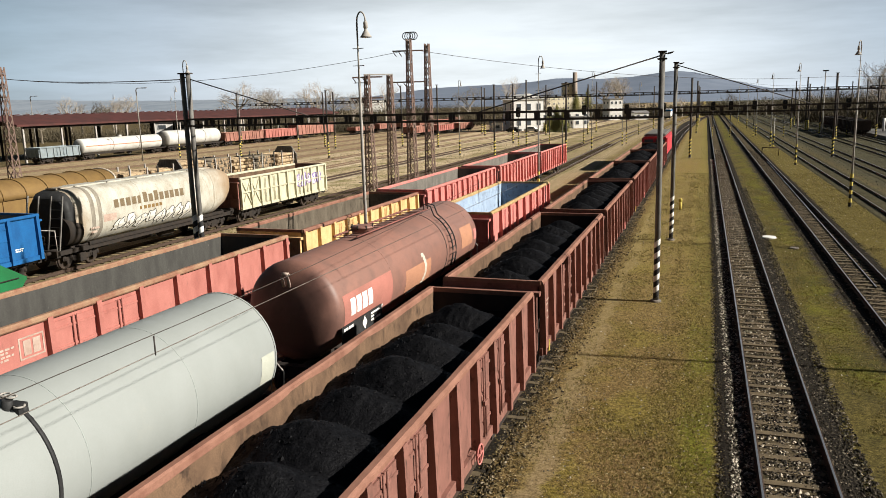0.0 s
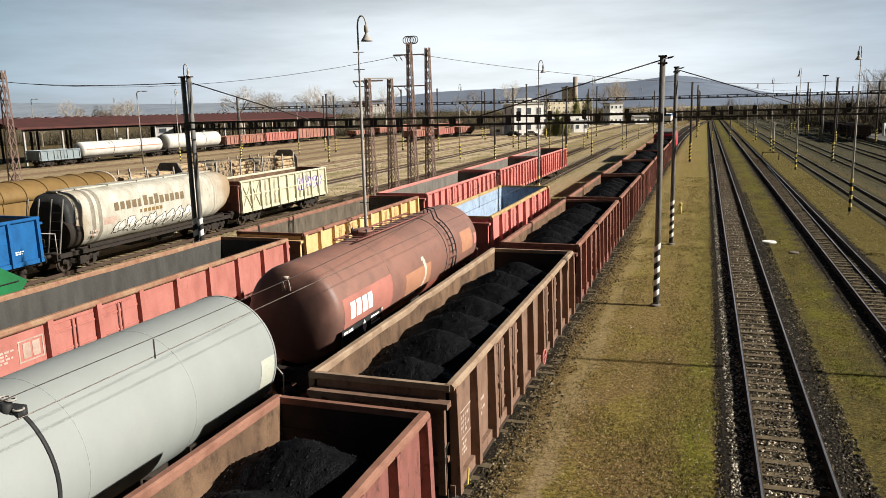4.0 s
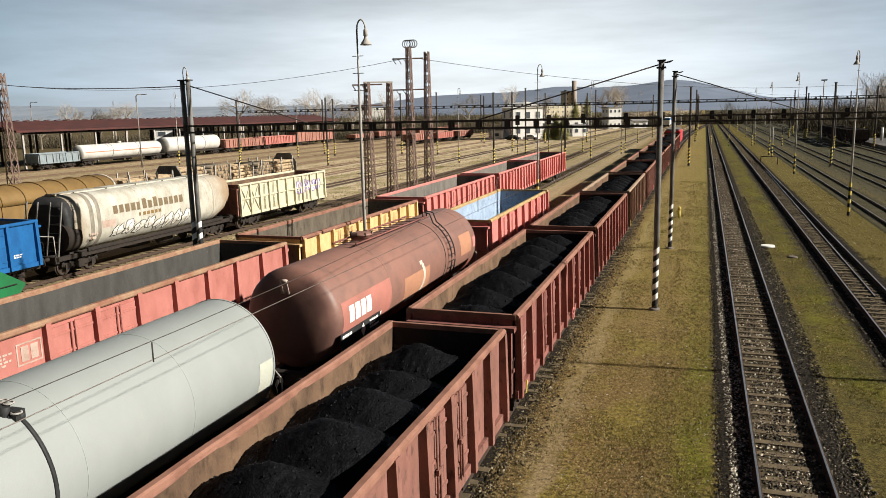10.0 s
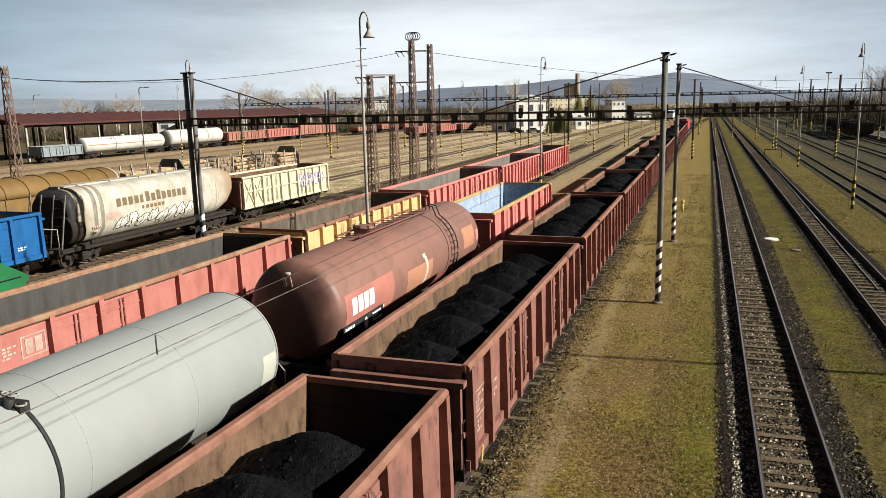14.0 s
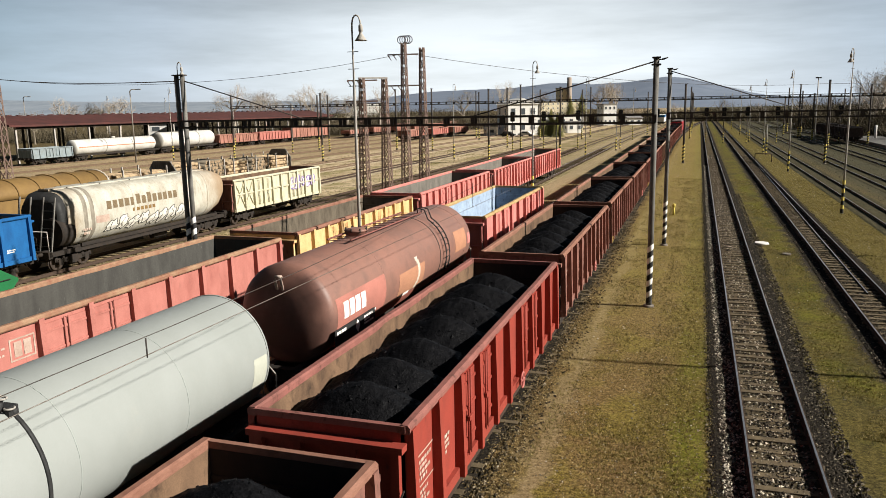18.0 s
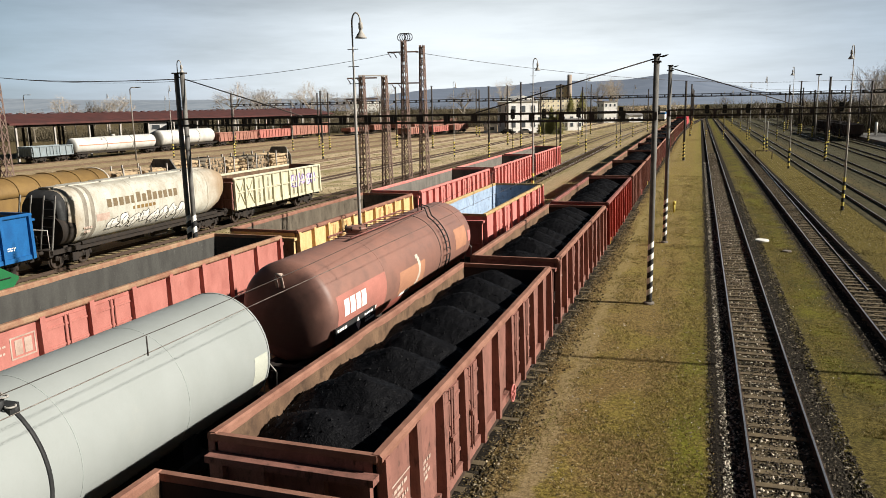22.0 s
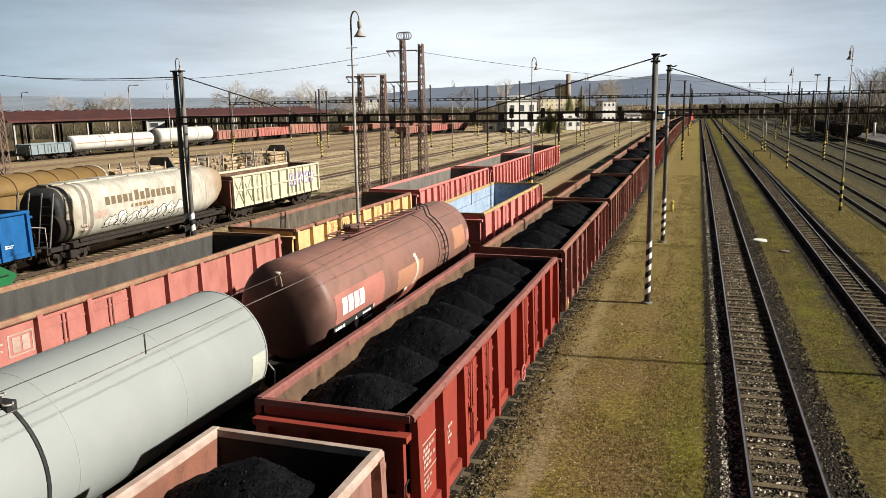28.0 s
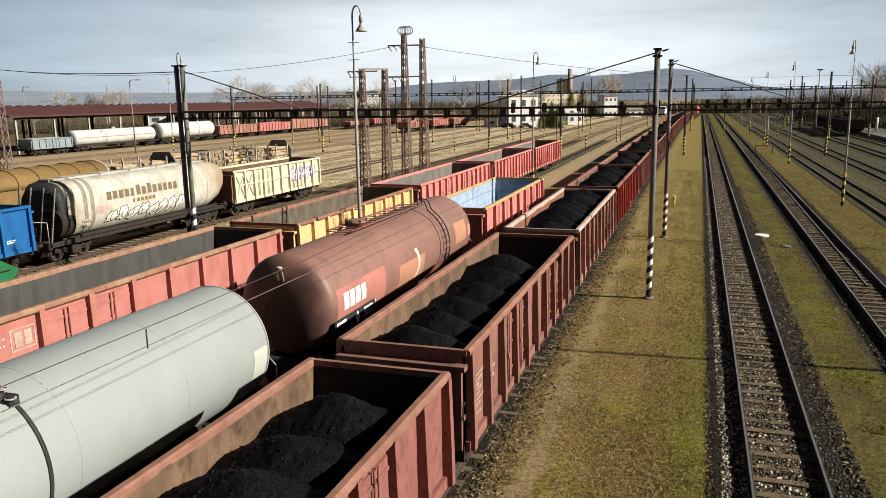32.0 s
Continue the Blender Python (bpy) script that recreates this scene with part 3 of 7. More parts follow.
# the farther beds are browner, to suit the ground with shadow painted in
for k, x in enumerate((-50.0, -57.0, -66.0, -75.0, -84.0, -95.0, FAR_X)):
    track(x, 20, 420, "rusty siding across the yard", None, True, seed=30 + k, sleepers_to=0, shiny=False, bed=DIRT_BED if k < 2 else BROWN_BED, sunk=0.05)

# ---- rolling stock ----
SHARED = {}


def shared(key, make):
    """A mesh that is built once and used by all the parts alike."""
    if key not in SHARED:
        b = bmesh.new()
        make(b)
        SHARED[key] = mesh(key if isinstance(key, str) else key[0], b, DARK)
    return SHARED[key]


def wheelset_mesh(b):
    tube(b, [((-0.9, 0, 0), 0.075), ((0.9, 0, 0), 0.075)], 8)
    for s in (-1, 1):
        tube(b, [((s * 0.68, 0, 0), 0.47), ((s * 0.70, 0, 0), 0.49), ((s * 0.71, 0, 0), 0.45), ((s * 0.80, 0, 0), 0.44), ((s * 0.815, 0, 0), 0.40)], 24, smooth=False)


def bolster_mesh(b):
    box(b, -1.0, 1.0, -0.22, 0.22, 0.5, 0.85)


def side_frame_mesh(b):
    for x in (0.0,):
        beam(b, (x, -1.25, 0.62), (x, -0.55, 0.55), 0.12, 0.2)
        beam(b, (x, -0.55, 0.55), (x, 0.55, 0.55), 0.12, 0.26)
        beam(b, (x, 0.55, 0.55), (x, 1.25, 0.62), 0.12, 0.2)
        for y in (-0.9, 0.9):
            box(b, x - 0.1, x + 0.1, y - 0.14, y + 0.14, 0.33, 0.62)
            for k in (-0.24, 0.24):
                tube(b, [((x, y + k, 0.5), 0.09), ((x, y + k, 0.82), 0.09)], 8)
        box(b, x - 0.08, x + 0.08, -0.3, 0.3, 0.3, 0.75)


def buffer_mesh(b):
    tube(b, [((0, 0, 0), 0.10), ((0, 0.30, 0), 0.10), ((0, 0.30, 0), 0.07), ((0, 0.55, 0), 0.07), ((0, 0.55, 0), 0.225), ((0, 0.60, 0), 0.21)], 14)


def hook_mesh(b):
    box(b, -0.06, 0.06, 0, 0.35, -0.08, 0.08)
    tube(b, [((0, 0.3, 0.02), 0.05), ((0, 0.42, -0.1), 0.045), ((0, 0.42, -0.4), 0.045), ((0, 0.32, -0.55), 0.04)], 8)


def running_gear(t, half, pivots, wheel_at=(-0.9, 0.9), bogie=True, frame_z=1.0):
    """Underframe, bogies with wheelsets, buffers and hooks."""
    def under(b):
        for s in (-1, 1):
            box(b, s * 0.45 - 0.1, s * 0.45 + 0.1, -half, half, frame_z - 0.22, frame_z + 0.12)
            box(b, s * 1.25 - 0.07, s * 1.25 + 0.07, -half, half, frame_z - 0.12, frame_z + 0.12)
        for y in np.linspace(-half + 0.1, half - 0.1, 9):
            box(b, -1.3, 1.3, y - 0.07, y + 0.07, frame_z - 0.15, frame_z + 0.1)
        box(b, -0.8, 0.2, -1.2, 0.6, 0.45, 0.8)
        tube(b, [((0.5, 1.0, 0.6), 0.2), ((0.5, 2.2, 0.6), 0.2)], 10)
    part("underframe", shared(("underframe", round(half, 2), frame_z), under), DARK, t)
    for s in (-1, 1):
        def stock(b):
            box(b, -1.32, 1.32, -0.12, 0.12, frame_z - 0.2, frame_z + 0.16)
        part("headstock", shared(("headstock", frame_z), stock), DARK, t, at=(0, s * (half - 0.05), 0))
        for x in (-0.875, 0.875):
            part("buffer", shared("buffer", buffer_mesh), DARK, t, at=pose(x, s * half, 1.04, 0, 0, 0 if s > 0 else 180))
        part("coupling_hook", shared("coupling_hook", hook_mesh), DARK, t, at=pose(0, s * half, 1.04, 0, 0, 0 if s > 0 else 180))
    for p in pivots:
        g = part("bogie", shared("bogie", bolster_mesh), DARK, t, at=(0, p, 0))
        for x in (-1.0, 1.0):
            part("side_frame", shared("side_frame", side_frame_mesh), DARK, g, at=(x, 0, 0))
        for w in wheel_at:
            part("wheelset", shared("wheelset", wheelset_mesh), WHEEL, g, at=(0, w, 0.46))


def gondola(name, label, category, paint, inner, rim, length=13.15, width=2.9, top=3.2, posts=11, style="coal", group="", doors=2):
    """An open high-sided wagon. Its origin is on the rail's top, under the middle of the floor."""
    t = thing(name, label, category, group=group)
    h, w, z0, th = length / 2, width / 2, 1.17, 0.05
    k = (style, round(length, 2), round(width, 2), round(top, 2), posts)
    part("floor", shared(("floor", *k), lambda b: box(b, -w + th, w - th, -h + th, h - th, z0, z0 + 0.06)), inner, t, "rusty steel floor")
    for s in (-1, 1):
        x = s * w
        part("side_wall", shared(("side_wall", s, *k), lambda b: box(b, min(x, x - s * th), max(x, x - s * th), -h, h, z0 - 0.1, top - 0.1)), paint, t)
        xi = s * (w - th)
        part("inner_lining", shared(("inner_lining", s, *k), lambda b: box(b, min(xi, xi - s * 0.006), max(xi, xi - s * 0.006), -h + th, h - th, z0 + 0.06, top - 0.11)), inner, t, "stained steel inside of the wagon")

        def sill(b):
            box(b, min(x, x + s * 0.09), max(x, x + s * 0.09), -h, h, z0 - 0.16, z0 + 0.06)
        part("side_sill", shared(("side_sill", s, *k), sill), paint, t)

        def chord(b):
            pts = ((-0.055, -0.11), (0.09, -0.11), (0.12, -0.07), (0.12, 0.0), (0.075, 0.045), (-0.03, 0.045), (-0.06, 0.01), (-0.06, -0.08))
            # knocked a little out of line by years of loading
            rows = []
            for q in range(25):
                y = -h - 0.02 + (2 * h + 0.04) * q / 24
                k0 = 1.0 if style == "coal" else 0.3
                dx, dz = k0 * 0.014 * noise.noise(Vector((y * 0.7, s * 9, 0))), k0 * 0.012 * noise.noise(Vector((y * 0.8, s * 5, 4)))
                rows.append([b.verts.new((x + s * u + dx, y, top - 0.05 + v + dz)) for u, v in pts])
            for p, q in zip(rows, rows[1:]):
                for i in range(8):
                    b.faces.new((p[i], p[(i + 1) % 8], q[(i + 1) % 8], q[i]))
            b.faces.new(rows[0])
            b.faces.new(rows[-1])
        part("top_rim", shared(("top_rim", s, *k), chord), rim, t, "worn top rim")

        def post(b):
            r = [[b.verts.new((x + s * u, v, zz)) for u, v in ((0, -0.09), (dd, -0.085), (dd, 0.085), (0, 0.09))] for zz, dd in ((z0 - 0.14, 0.19), (z0 + 0.3, 0.19), (top - 0.1, 0.145))]
            for p, q in zip(r, r[1:]):
                for i in range(3):
                    b.faces.new((p[i], p[i + 1], q[i + 1], q[i]))
            b.faces.new(r[0])
            b.faces.new(r[-1])
        pm = shared(("side_post", s, *k), post)
        ys = np.linspace(-h + 0.12, h - 0.12, posts)
        for y in ys:
            part("side_post", pm, paint, t, at=(0, float(y), 0))
        # the double doors, with their hinges and bars
        gap = float(ys[1] - ys[0])
        for c in ((-0.5 * gap * 4, 0.5 * gap * 4)[:doors] if posts > 8 else (0,)):
            def door(b):
                prof = [(z0 + 0.1, 0.0), (z0 + 0.1, 0.035)]
                for zz in (z0 + 0.35, (z0 + top) / 2, top - 0.5):
                    prof += [(zz - 0.035, 0.035), (zz - 0.03, 0.06), (zz + 0.03, 0.06), (zz + 0.035, 0.035)]
                prof += [(top - 0.3, 0.035), (top - 0.3, 0.0)]
                ends = [[b.verts.new((x + s * d, yy, zz)) for zz, d in prof] for yy in (-gap / 2 + 0.12, gap / 2 - 0.12)]
                for i in range(len(prof) - 1):
                    b.faces.new((ends[0][i], ends[0][i + 1], ends[1][i + 1], ends[1][i]))
                b.faces.new(ends[0])
                b.faces.new(ends[1])

            def latch(b):
                for yy in (-0.07, 0.07):
                    tube(b, [((x + s * 0.085, yy, z0 + 0.02), 0.022), ((x + s * 0.085, yy, top - 0.25), 0.022)], 6)
                box(b, min(x + s * 0.07, x + s * 0.12), max(x + s * 0.07, x + s * 0.12), -0.11, 0.11, z0 + 0.75, z0 + 0.85)
            for off in (-0.5, 0.5):
                d = part("side_door", shared(("side_door", s, *k), door), paint, t, at=(0, c + off * gap, 0))
                part("door_bar", shared(("door_bar", s, *k), latch), paint, d)
    for s in (-1, 1):
        y = s * h

        def end(b):
            box(b, -w, w, min(y, y - s * th), max(y, y - s * th), z0 - 0.1, top - 0.12)

        def end_in(b):
            yi = y - s * th
            box(b, -w + th, w - th, min(yi, yi - s * 0.006), max(yi, yi - s * 0.006), z0 + 0.06, top - 0.14)

        def end_rim(b):
            box(b, -w - 0.04, w + 0.04, min(y + s * 0.04, y - s * 0.06), max(y + s * 0.04, y - s * 0.06), top - 0.13, top - 0.02)

        def end_ribs(b):
            for xx in (-w + 0.12, -0.5, 0.5, w - 0.12):
                box(b, xx - 0.07, xx + 0.07, min(y, y + s * 0.12), max(y, y + s * 0.12), z0 - 0.1, top - 0.41)
            box(b, -w - 0.05, w + 0.05, min(y, y + s * 0.22), max(y, y + s * 0.22), top - 0.42, top - 0.31)
            box(b, -w, w, min(y, y + s * 0.1), max(y, y + s * 0.1), z0 + 0.55, z0 + 0.65)

        for e in (-1, 1):
            def rail(b):
                xx = e * (w + 0.02)
                tube(b, [((xx, y + s * 0.10, z0 - 0.3), 0.018), ((xx, y + s * 0.24, z0 - 0.25), 0.018), ((xx, y + s * 0.24, z0 + 0.9), 0.018), ((xx, y + s * 0.1, z0 + 0.95), 0.018)], 6)
            part("grab_rail", shared(("grab_rail", s, e, *k), rail), DARK, t, "thin dark grab rail")
        part("end_wall", shared(("end_wall", s, *k), end), paint, t)
        part("end_lining", shared(("end_lining", s, *k), end_in), SOOT_SHADE if style == "coal" else inner, t, "stained steel inside of the end wall")
        for zz in (z0 + 0.9, z0 + 1.4):
            def inner_rib(b):
                ya = y - s * (th + 0.006)
                box(b, -w + th, w - th, min(ya, ya - s * 0.03), max(ya, ya - s * 0.03), zz, zz + 0.07)
            part("inner_rib", shared(("inner_rib", s, round(zz, 2), *k), inner_rib), SOOT_SHADE if style == "coal" else inner, t)
        part("end_rim", shared(("end_rim", s, *k), end_rim), rim, t, "worn top rim")
        part("end_frame", shared(("end_frame", s, *k), end_ribs), paint, t)
    running_gear(t, h, (-h + 1.9, h - 1.9))
    return t


def coal_mesh(seed, lift=0.0, back=0.0, length=13.0, width=2.58):
    """A load of coal tipped in heaps: a fine uneven surface, lower along the walls."""
    rng = random.Random(seed)
    nx, ny = 60, 270
    heaps = []
    y = -length / 2 + rng.uniform(0.9, 1.3)
    while y < length / 2 - 0.7 - back:
        heaps.append((y, rng.uniform(-0.2, 0.1), rng.uniform(0.6, 0.78), rng.uniform(0.6, 0.7)))
        y += rng.uniform(1.4, 1.75)
    ends = rng.uniform(0.5, 1.0), rng.uniform(0.5, 1.0) + back * 0.6
    vs = []
    for j in range(ny + 1):
        for i in range(nx + 1):
            x, y = (i / nx - 0.5) * width, (j / ny - 0.5) * length
            z = 0.02
            for hy, hx, hh, hr in heaps:
                z = max(z, hh - hr * math.sqrt((x - hx) ** 2 * 0.42 + (y - hy) ** 2 + 0.015))
            z += 0.10 * (1 - (x / (width / 2)) ** 2)
            for e, yy in zip(ends, (y + length / 2, length / 2 - y)):
                z -= max(0, (e * 1.6 - yy)) * 0.38
            p = Vector((x * 1.3 + seed * 7, y * 1.3, 0))
            z += 0.05 * noise.fractal(p, 0.7, 2.1, 5) + 0.022 * noise.noise(p * 9) + rng.uniform(-0.008, 0.008)
            vs.append((x, y, max(1.5, 2.46 + lift + z)))
    fs = [(j * (nx + 1) + i, j * (nx + 1) + i + 1, (j + 1) * (nx + 1) + i + 1, (j + 1) * (nx + 1) + i) for j in range(ny) for i in range(nx)]
    # loose lumps on the heaps
    for _ in range(1500):
        x, y, z = vs[rng.randrange((nx + 1) * (ny + 1))]
        s, k = rng.uniform(0.015, 0.038) * (1.5 if rng.random() < 0.04 else 0.9), len(vs)
        for p in ((1, 0, 0), (0, 1, 0), (-1, 0, 0), (0, -1, 0), (0, 0, 0.8), (0, 0, -0.6)):
            vs.append((max(-width / 2 + 0.01, min(width / 2 - 0.01, x + s * (p[0] + rng.uniform(-0.3, 0.3)))), y + s * (p[1] + rng.uniform(-0.3, 0.3)), z + s * (p[2] + rng.uniform(-0.3, 0.3))))
        fs += [tuple(k + i for i in f) for f in ((0, 1, 4), (1, 2, 4), (2, 3, 4), (3, 0, 4), (1, 0, 5), (2, 1, 5), (3, 2, 5), (0, 3, 5))]
    me = bpy.data.meshes.new("coal_load")
    me.from_pydata(vs, [], fs)
    me.polygons.foreach_set("use_smooth", [len(f) == 4 for f in fs])
    me.materials.append(COAL)
    return me


PITCH, BODY = 14.43, 13.15
# (paint, inner, rim, label) of the wagons of the coal train, from the one behind the locomotive
COAL_KINDS = {
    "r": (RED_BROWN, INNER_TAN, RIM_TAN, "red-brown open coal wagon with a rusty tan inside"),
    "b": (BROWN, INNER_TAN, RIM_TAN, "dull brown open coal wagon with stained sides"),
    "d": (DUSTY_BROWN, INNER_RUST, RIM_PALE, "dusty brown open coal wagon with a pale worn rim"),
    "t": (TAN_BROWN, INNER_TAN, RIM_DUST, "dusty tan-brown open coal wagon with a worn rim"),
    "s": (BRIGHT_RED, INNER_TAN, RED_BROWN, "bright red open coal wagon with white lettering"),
}
ORDER = "rbrbb" + "btrrbb" + "bsbbb" + "rsdbrb"
coal_wagons = []
for i, c in enumerate(ORDER):
    paint, inner, rim, label = COAL_KINDS[c]
    if c not in SHARED:
        g = SHARED[c] = gondola("coal_wagon", label, "freight wagon", paint, inner, rim, width=2.7, group="coal train")
    else:
        g = copy_thing(SHARED[c], Matrix())
    coal_wagons.append((i - 5, g))
loads = [coal_mesh(1, 0.04), coal_mesh(2, 0.02, 0.9), coal_mesh(3, 0.05), coal_mesh(4, 0.15), coal_mesh(5, 0.17), coal_mesh(6, 0.12, 1.0), coal_mesh(7, 0.02, 2.2)]
FILL = {0: 0, 1: 1, 2: 0, 3: 2, 4: 0, 5: 1, 6: 1, 7: 5, 8: 3, 9: 3, 10: 4, 11: 3, 12: 4, 13: 4, 14: 6}
coal_loads = []
for i, g in coal_wagons:
    ob = tagged(new("coal_load", loads[FILL.get(i, abs(i) % 5)]), "heaped black coal in an open wagon", "coal", "coal loads")
    coal_loads.append((i, ob))


def locomotive():
    t = thing("locomotive", "red diesel locomotive at the head of the coal train", "locomotive")
    b = bmesh.new()
    box(b, -1.5, 1.5, -8.2, 8.2, 1.0, 1.5)
    part("frame", b, DARK, t)
    b = bmesh.new()
    box(b, -1.45, 1.45, -7.6, 7.6, 1.5, 3.7)
    bmesh.ops.bevel(b, geom=list(b.edges), offset=0.15, segments=2, affect="EDGES")
    part("body", b, LOCO_RED, t)
    b = bmesh.new()
    box(b, -1.2, 1.2, -7.2, 7.2, 3.68, 4.05)
    bmesh.ops.bevel(b, geom=list(b.edges), offset=0.12, segments=2, affect="EDGES")
    part("roof", b, MAST, t)
    for s in (-1, 1):
        for x in (-0.65, 0.65):
            b = bmesh.new()
            box(b, x - 0.5, x + 0.5, s * 7.6 - 0.02, s * 7.6 + 0.02, 2.7, 3.4)
            part("cab_window", b, GLASS, t)
        b = bmesh.new()
        box(b, -1.46, 1.46, s * 7.62 - 0.01, s * 7.62 + 0.01, 2.1, 2.3)
        part("stripe", b, WHITE, t)
    running_gear(t, 8.2, (-5, 5), (-1.2, 1.2))
    return t


loco = locomotive()


def train_way(t):
    return 5.0446 * t + 0.0435 * t * t + 0.000122 * t ** 3


def on_coal_track(y):
    """The pose on the loaded track at y, heading along it."""
    a = math.atan(2 * 1.4e-4 * max(0.0, y - 150))
    return Matrix.Translation((COAL_X + bend(y), y, 0)) @ Matrix.Rotation(-a, 4, "Z")


def train_rows(y_start):
    return [(t, on_coal_track(y_start + train_way(t))) for t in (0, 1, 2, 4, 6, 8, 10, 12, 14, 16, 18, 20, 22, 24, 26, 28, 30, 31, 32)]


def motions():
    for i, g in coal_wagons + coal_loads:
        walk(g, train_rows(18.91 - PITCH * i - BODY / 2))
    walk(loco, train_rows(18.91 + PITCH * 5 + 1.3 + 8.2))


# standing open wagons
def standing(x, y0, y1, paint, inner, rim, label, posts=11, width=3.0, top=3.2, doors=2):
    g = gondola("open_wagon", label, "freight wagon", paint, inner, rim, y1 - y0, width, top, posts, "empty", "standing open wagons", doors)
    g.matrix_basis = pose(x, (y0 + y1) / 2, 0)
    return g


db_wagon = standing(RED_X, 12.3, 25.7, FADED_RED, INNER_DARK, RIM_OCHRE, "faded red open wagon with white lettering, empty", 9, doors=1)
yellow_wagon = standing(RED_X, 27.0, 40.2, YELLOW, INNER_BROWN, RIM_TAN, "ochre yellow open wagon, empty", 11)
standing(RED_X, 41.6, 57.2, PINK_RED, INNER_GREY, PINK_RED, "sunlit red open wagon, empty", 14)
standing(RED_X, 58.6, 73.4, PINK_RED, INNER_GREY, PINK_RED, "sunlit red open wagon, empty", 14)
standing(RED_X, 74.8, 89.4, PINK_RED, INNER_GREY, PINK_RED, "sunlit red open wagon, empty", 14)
blue_inside = standing(TANK_X, 33.0, 46.6, PINK_RED, INNER_BLUE, RIM_YELLOW, "red open wagon with a pale blue inside and yellow rim, empty", 9)
standing(HOPPER_X, 46.0, 59.0, CREAM, INNER_TAN, CREAM, "cream open wagon with purple graffiti, empty", 11, 2.9, 3.35)
standing(HOPPER_X, 15.0, 28.6, BLUE, INNER_GREY, BLUE, "blue open wagon at the siding", 9, 2.9, 3.3)


def tank_wagon(name, label, y0, y1, paint, r, zc, x):
    t = thing(name, label, "tank wagon", pose(x, (y0 + y1) / 2, 0), "tank wagons")
    h = (y1 - y0) / 2
    b = bmesh.new()
    rings = [((0, s, zc), rr) for s, rr in ((-h, 0.02), (-h + 0.02, r * 0.35), (-h + 0.06, r * 0.62), (-h + 0.14, r * 0.82), (-h + 0.24, r * 0.93), (-h + 0.34, r * 0.98), (-h + 0.45, r), (h - 0.5, r), (h - 0.36, r * 0.96), (h - 0.22, r * 0.85), (h - 0.1, r * 0.62), (h - 0.03, r * 0.35), (h, 0.02))]
    tube(b, rings, 64)
    part("tank", b, paint, t)
    running_gear(t, h + 0.3, (-h + 1.6, h - 1.6))
    return t


white_tank = tank_wagon("tank_wagon", "large white tank wagon with a black band", -1.5, 15.1, TANK_WHITE, 1.40, 2.45, TANK_X)
brown_tank = tank_wagon("tank_wagon", "rust-brown tank wagon with faded salmon patches", 17.6, 31.5, TANK_BROWN, 1.45, 2.5, TANK_X)

# ---- masts, gantries, lamps ----
def pole_bm(b, x, y, r0, r1, z1, n=12):
    tube(b, [((x, y, GROUND), r0), ((x, y, z1), r1)], n)


def bands(t, x, y, r, z0, z1, n, col=WHITE, slant=0.0):
    """Warning bands round a post's foot."""
    step = (z1 - z0) / n
    for k in range(n):
        b = bmesh.new()
        rows = [[b.verts.new((x + r * math.cos(a), y + r * math.sin(a), z0 + step * (k + e) + slant * math.cos(a))) for a in np.linspace(0, 2 * math.pi, 15)[:14]] for e in (0, 1)]
        for i in range(14):
            b.faces.new((rows[0][i], rows[0][(i + 1) % 14], rows[1][(i + 1) % 14], rows[1][i])).smooth = True
        part("warning_band", b, col if k % 2 else BLACK, t)


def mast(x, y, top, r=0.118, label="grey steel catenary mast with black and white bands", col=WHITE, high=2.6):
    t = thing("catenary_mast", label, "mast", group="catenary masts")
    b = bmesh.new()
    pole_bm(b, x, y, r * 1.0, r * 0.95, top)
    part("pole", b, BEAM if col is STRIPE_Y else MAST, t)
    b = bmesh.new()
    box(b, x - r - 0.04, x + r + 0.04, y - r - 0.04, y + r + 0.04, top, top + 0.06)
    part("cap", b, BEAM, t)
    b = bmesh.new()
    tube(b, [((x, y, GROUND - 0.1), r + 0.12), ((x, y, GROUND + 0.09), r + 0.09)], 12)
    part("footing", b, STONE, t, "concrete footing")
    bands(t, x, y, r * 1.03, GROUND + 0.2, GROUND + high, 10, col, 0.09)
    return t


def gantry(y, x0, x1, z, label):
    """A girder of two chords with upright webs."""
    t = thing("gantry_beam", label, "gantry", group="gantries")
    for zz in (z - 0.16, z + 0.16):
        for d in (-0.2, 0.2):
            b = bmesh.new()
            beam(b, (x0, y + d, zz), (x1, y + d, zz), 0.07, 0.09)
            part("chord", b, BEAM, t)
    b = bmesh.new()
    n = int((x1 - x0) / 1.25)
    for k in range(n + 1):
        x = x0 + (x1 - x0) * k / n
        for d in (-0.2, 0.2):
            box(b, x - 0.08, x + 0.08, y + d - 0.02, y + d + 0.02, z - 0.16, z + 0.16)
        box(b, x - 0.04, x + 0.04, y - 0.2, y + 0.2, z - 0.19, z - 0.15)
    part("web", b, BEAM, t)
    return t


mast(-1.68, 31.8, 9.85)
mast(-23.95, 31.8, 9.85, 0.12, high=3.1)
mast(-24.29, 31.8, 9.85, 0.12, high=3.1)
mast(-1.68, 46.5, 10.05, 0.118)
mast(31.0, 46.5, 10.05, 0.16)
gantry(31.8, -24.2, -1.68, 7.51, "dark steel gantry beam across the sidings")
gantry(46.5, -1.68, 31.0, 7.40, "dark steel gantry beam across the empty tracks")
for x in (-76.0, -59.0, -41.5, -30.5, -19.5, -1.9, 16.3, 34.0):
    mast(x, 113.5, 10.8, 0.15, col=STRIPE_Y)
gantry(113.5, -76.0, 34.0, 8.85, "distant dark steel gantry beam")
for x in (-1.95, 22.0, 40.0, -28.0, -55):
    mast(x, 195.0, 12.0, 0.17, col=STRIPE_Y)
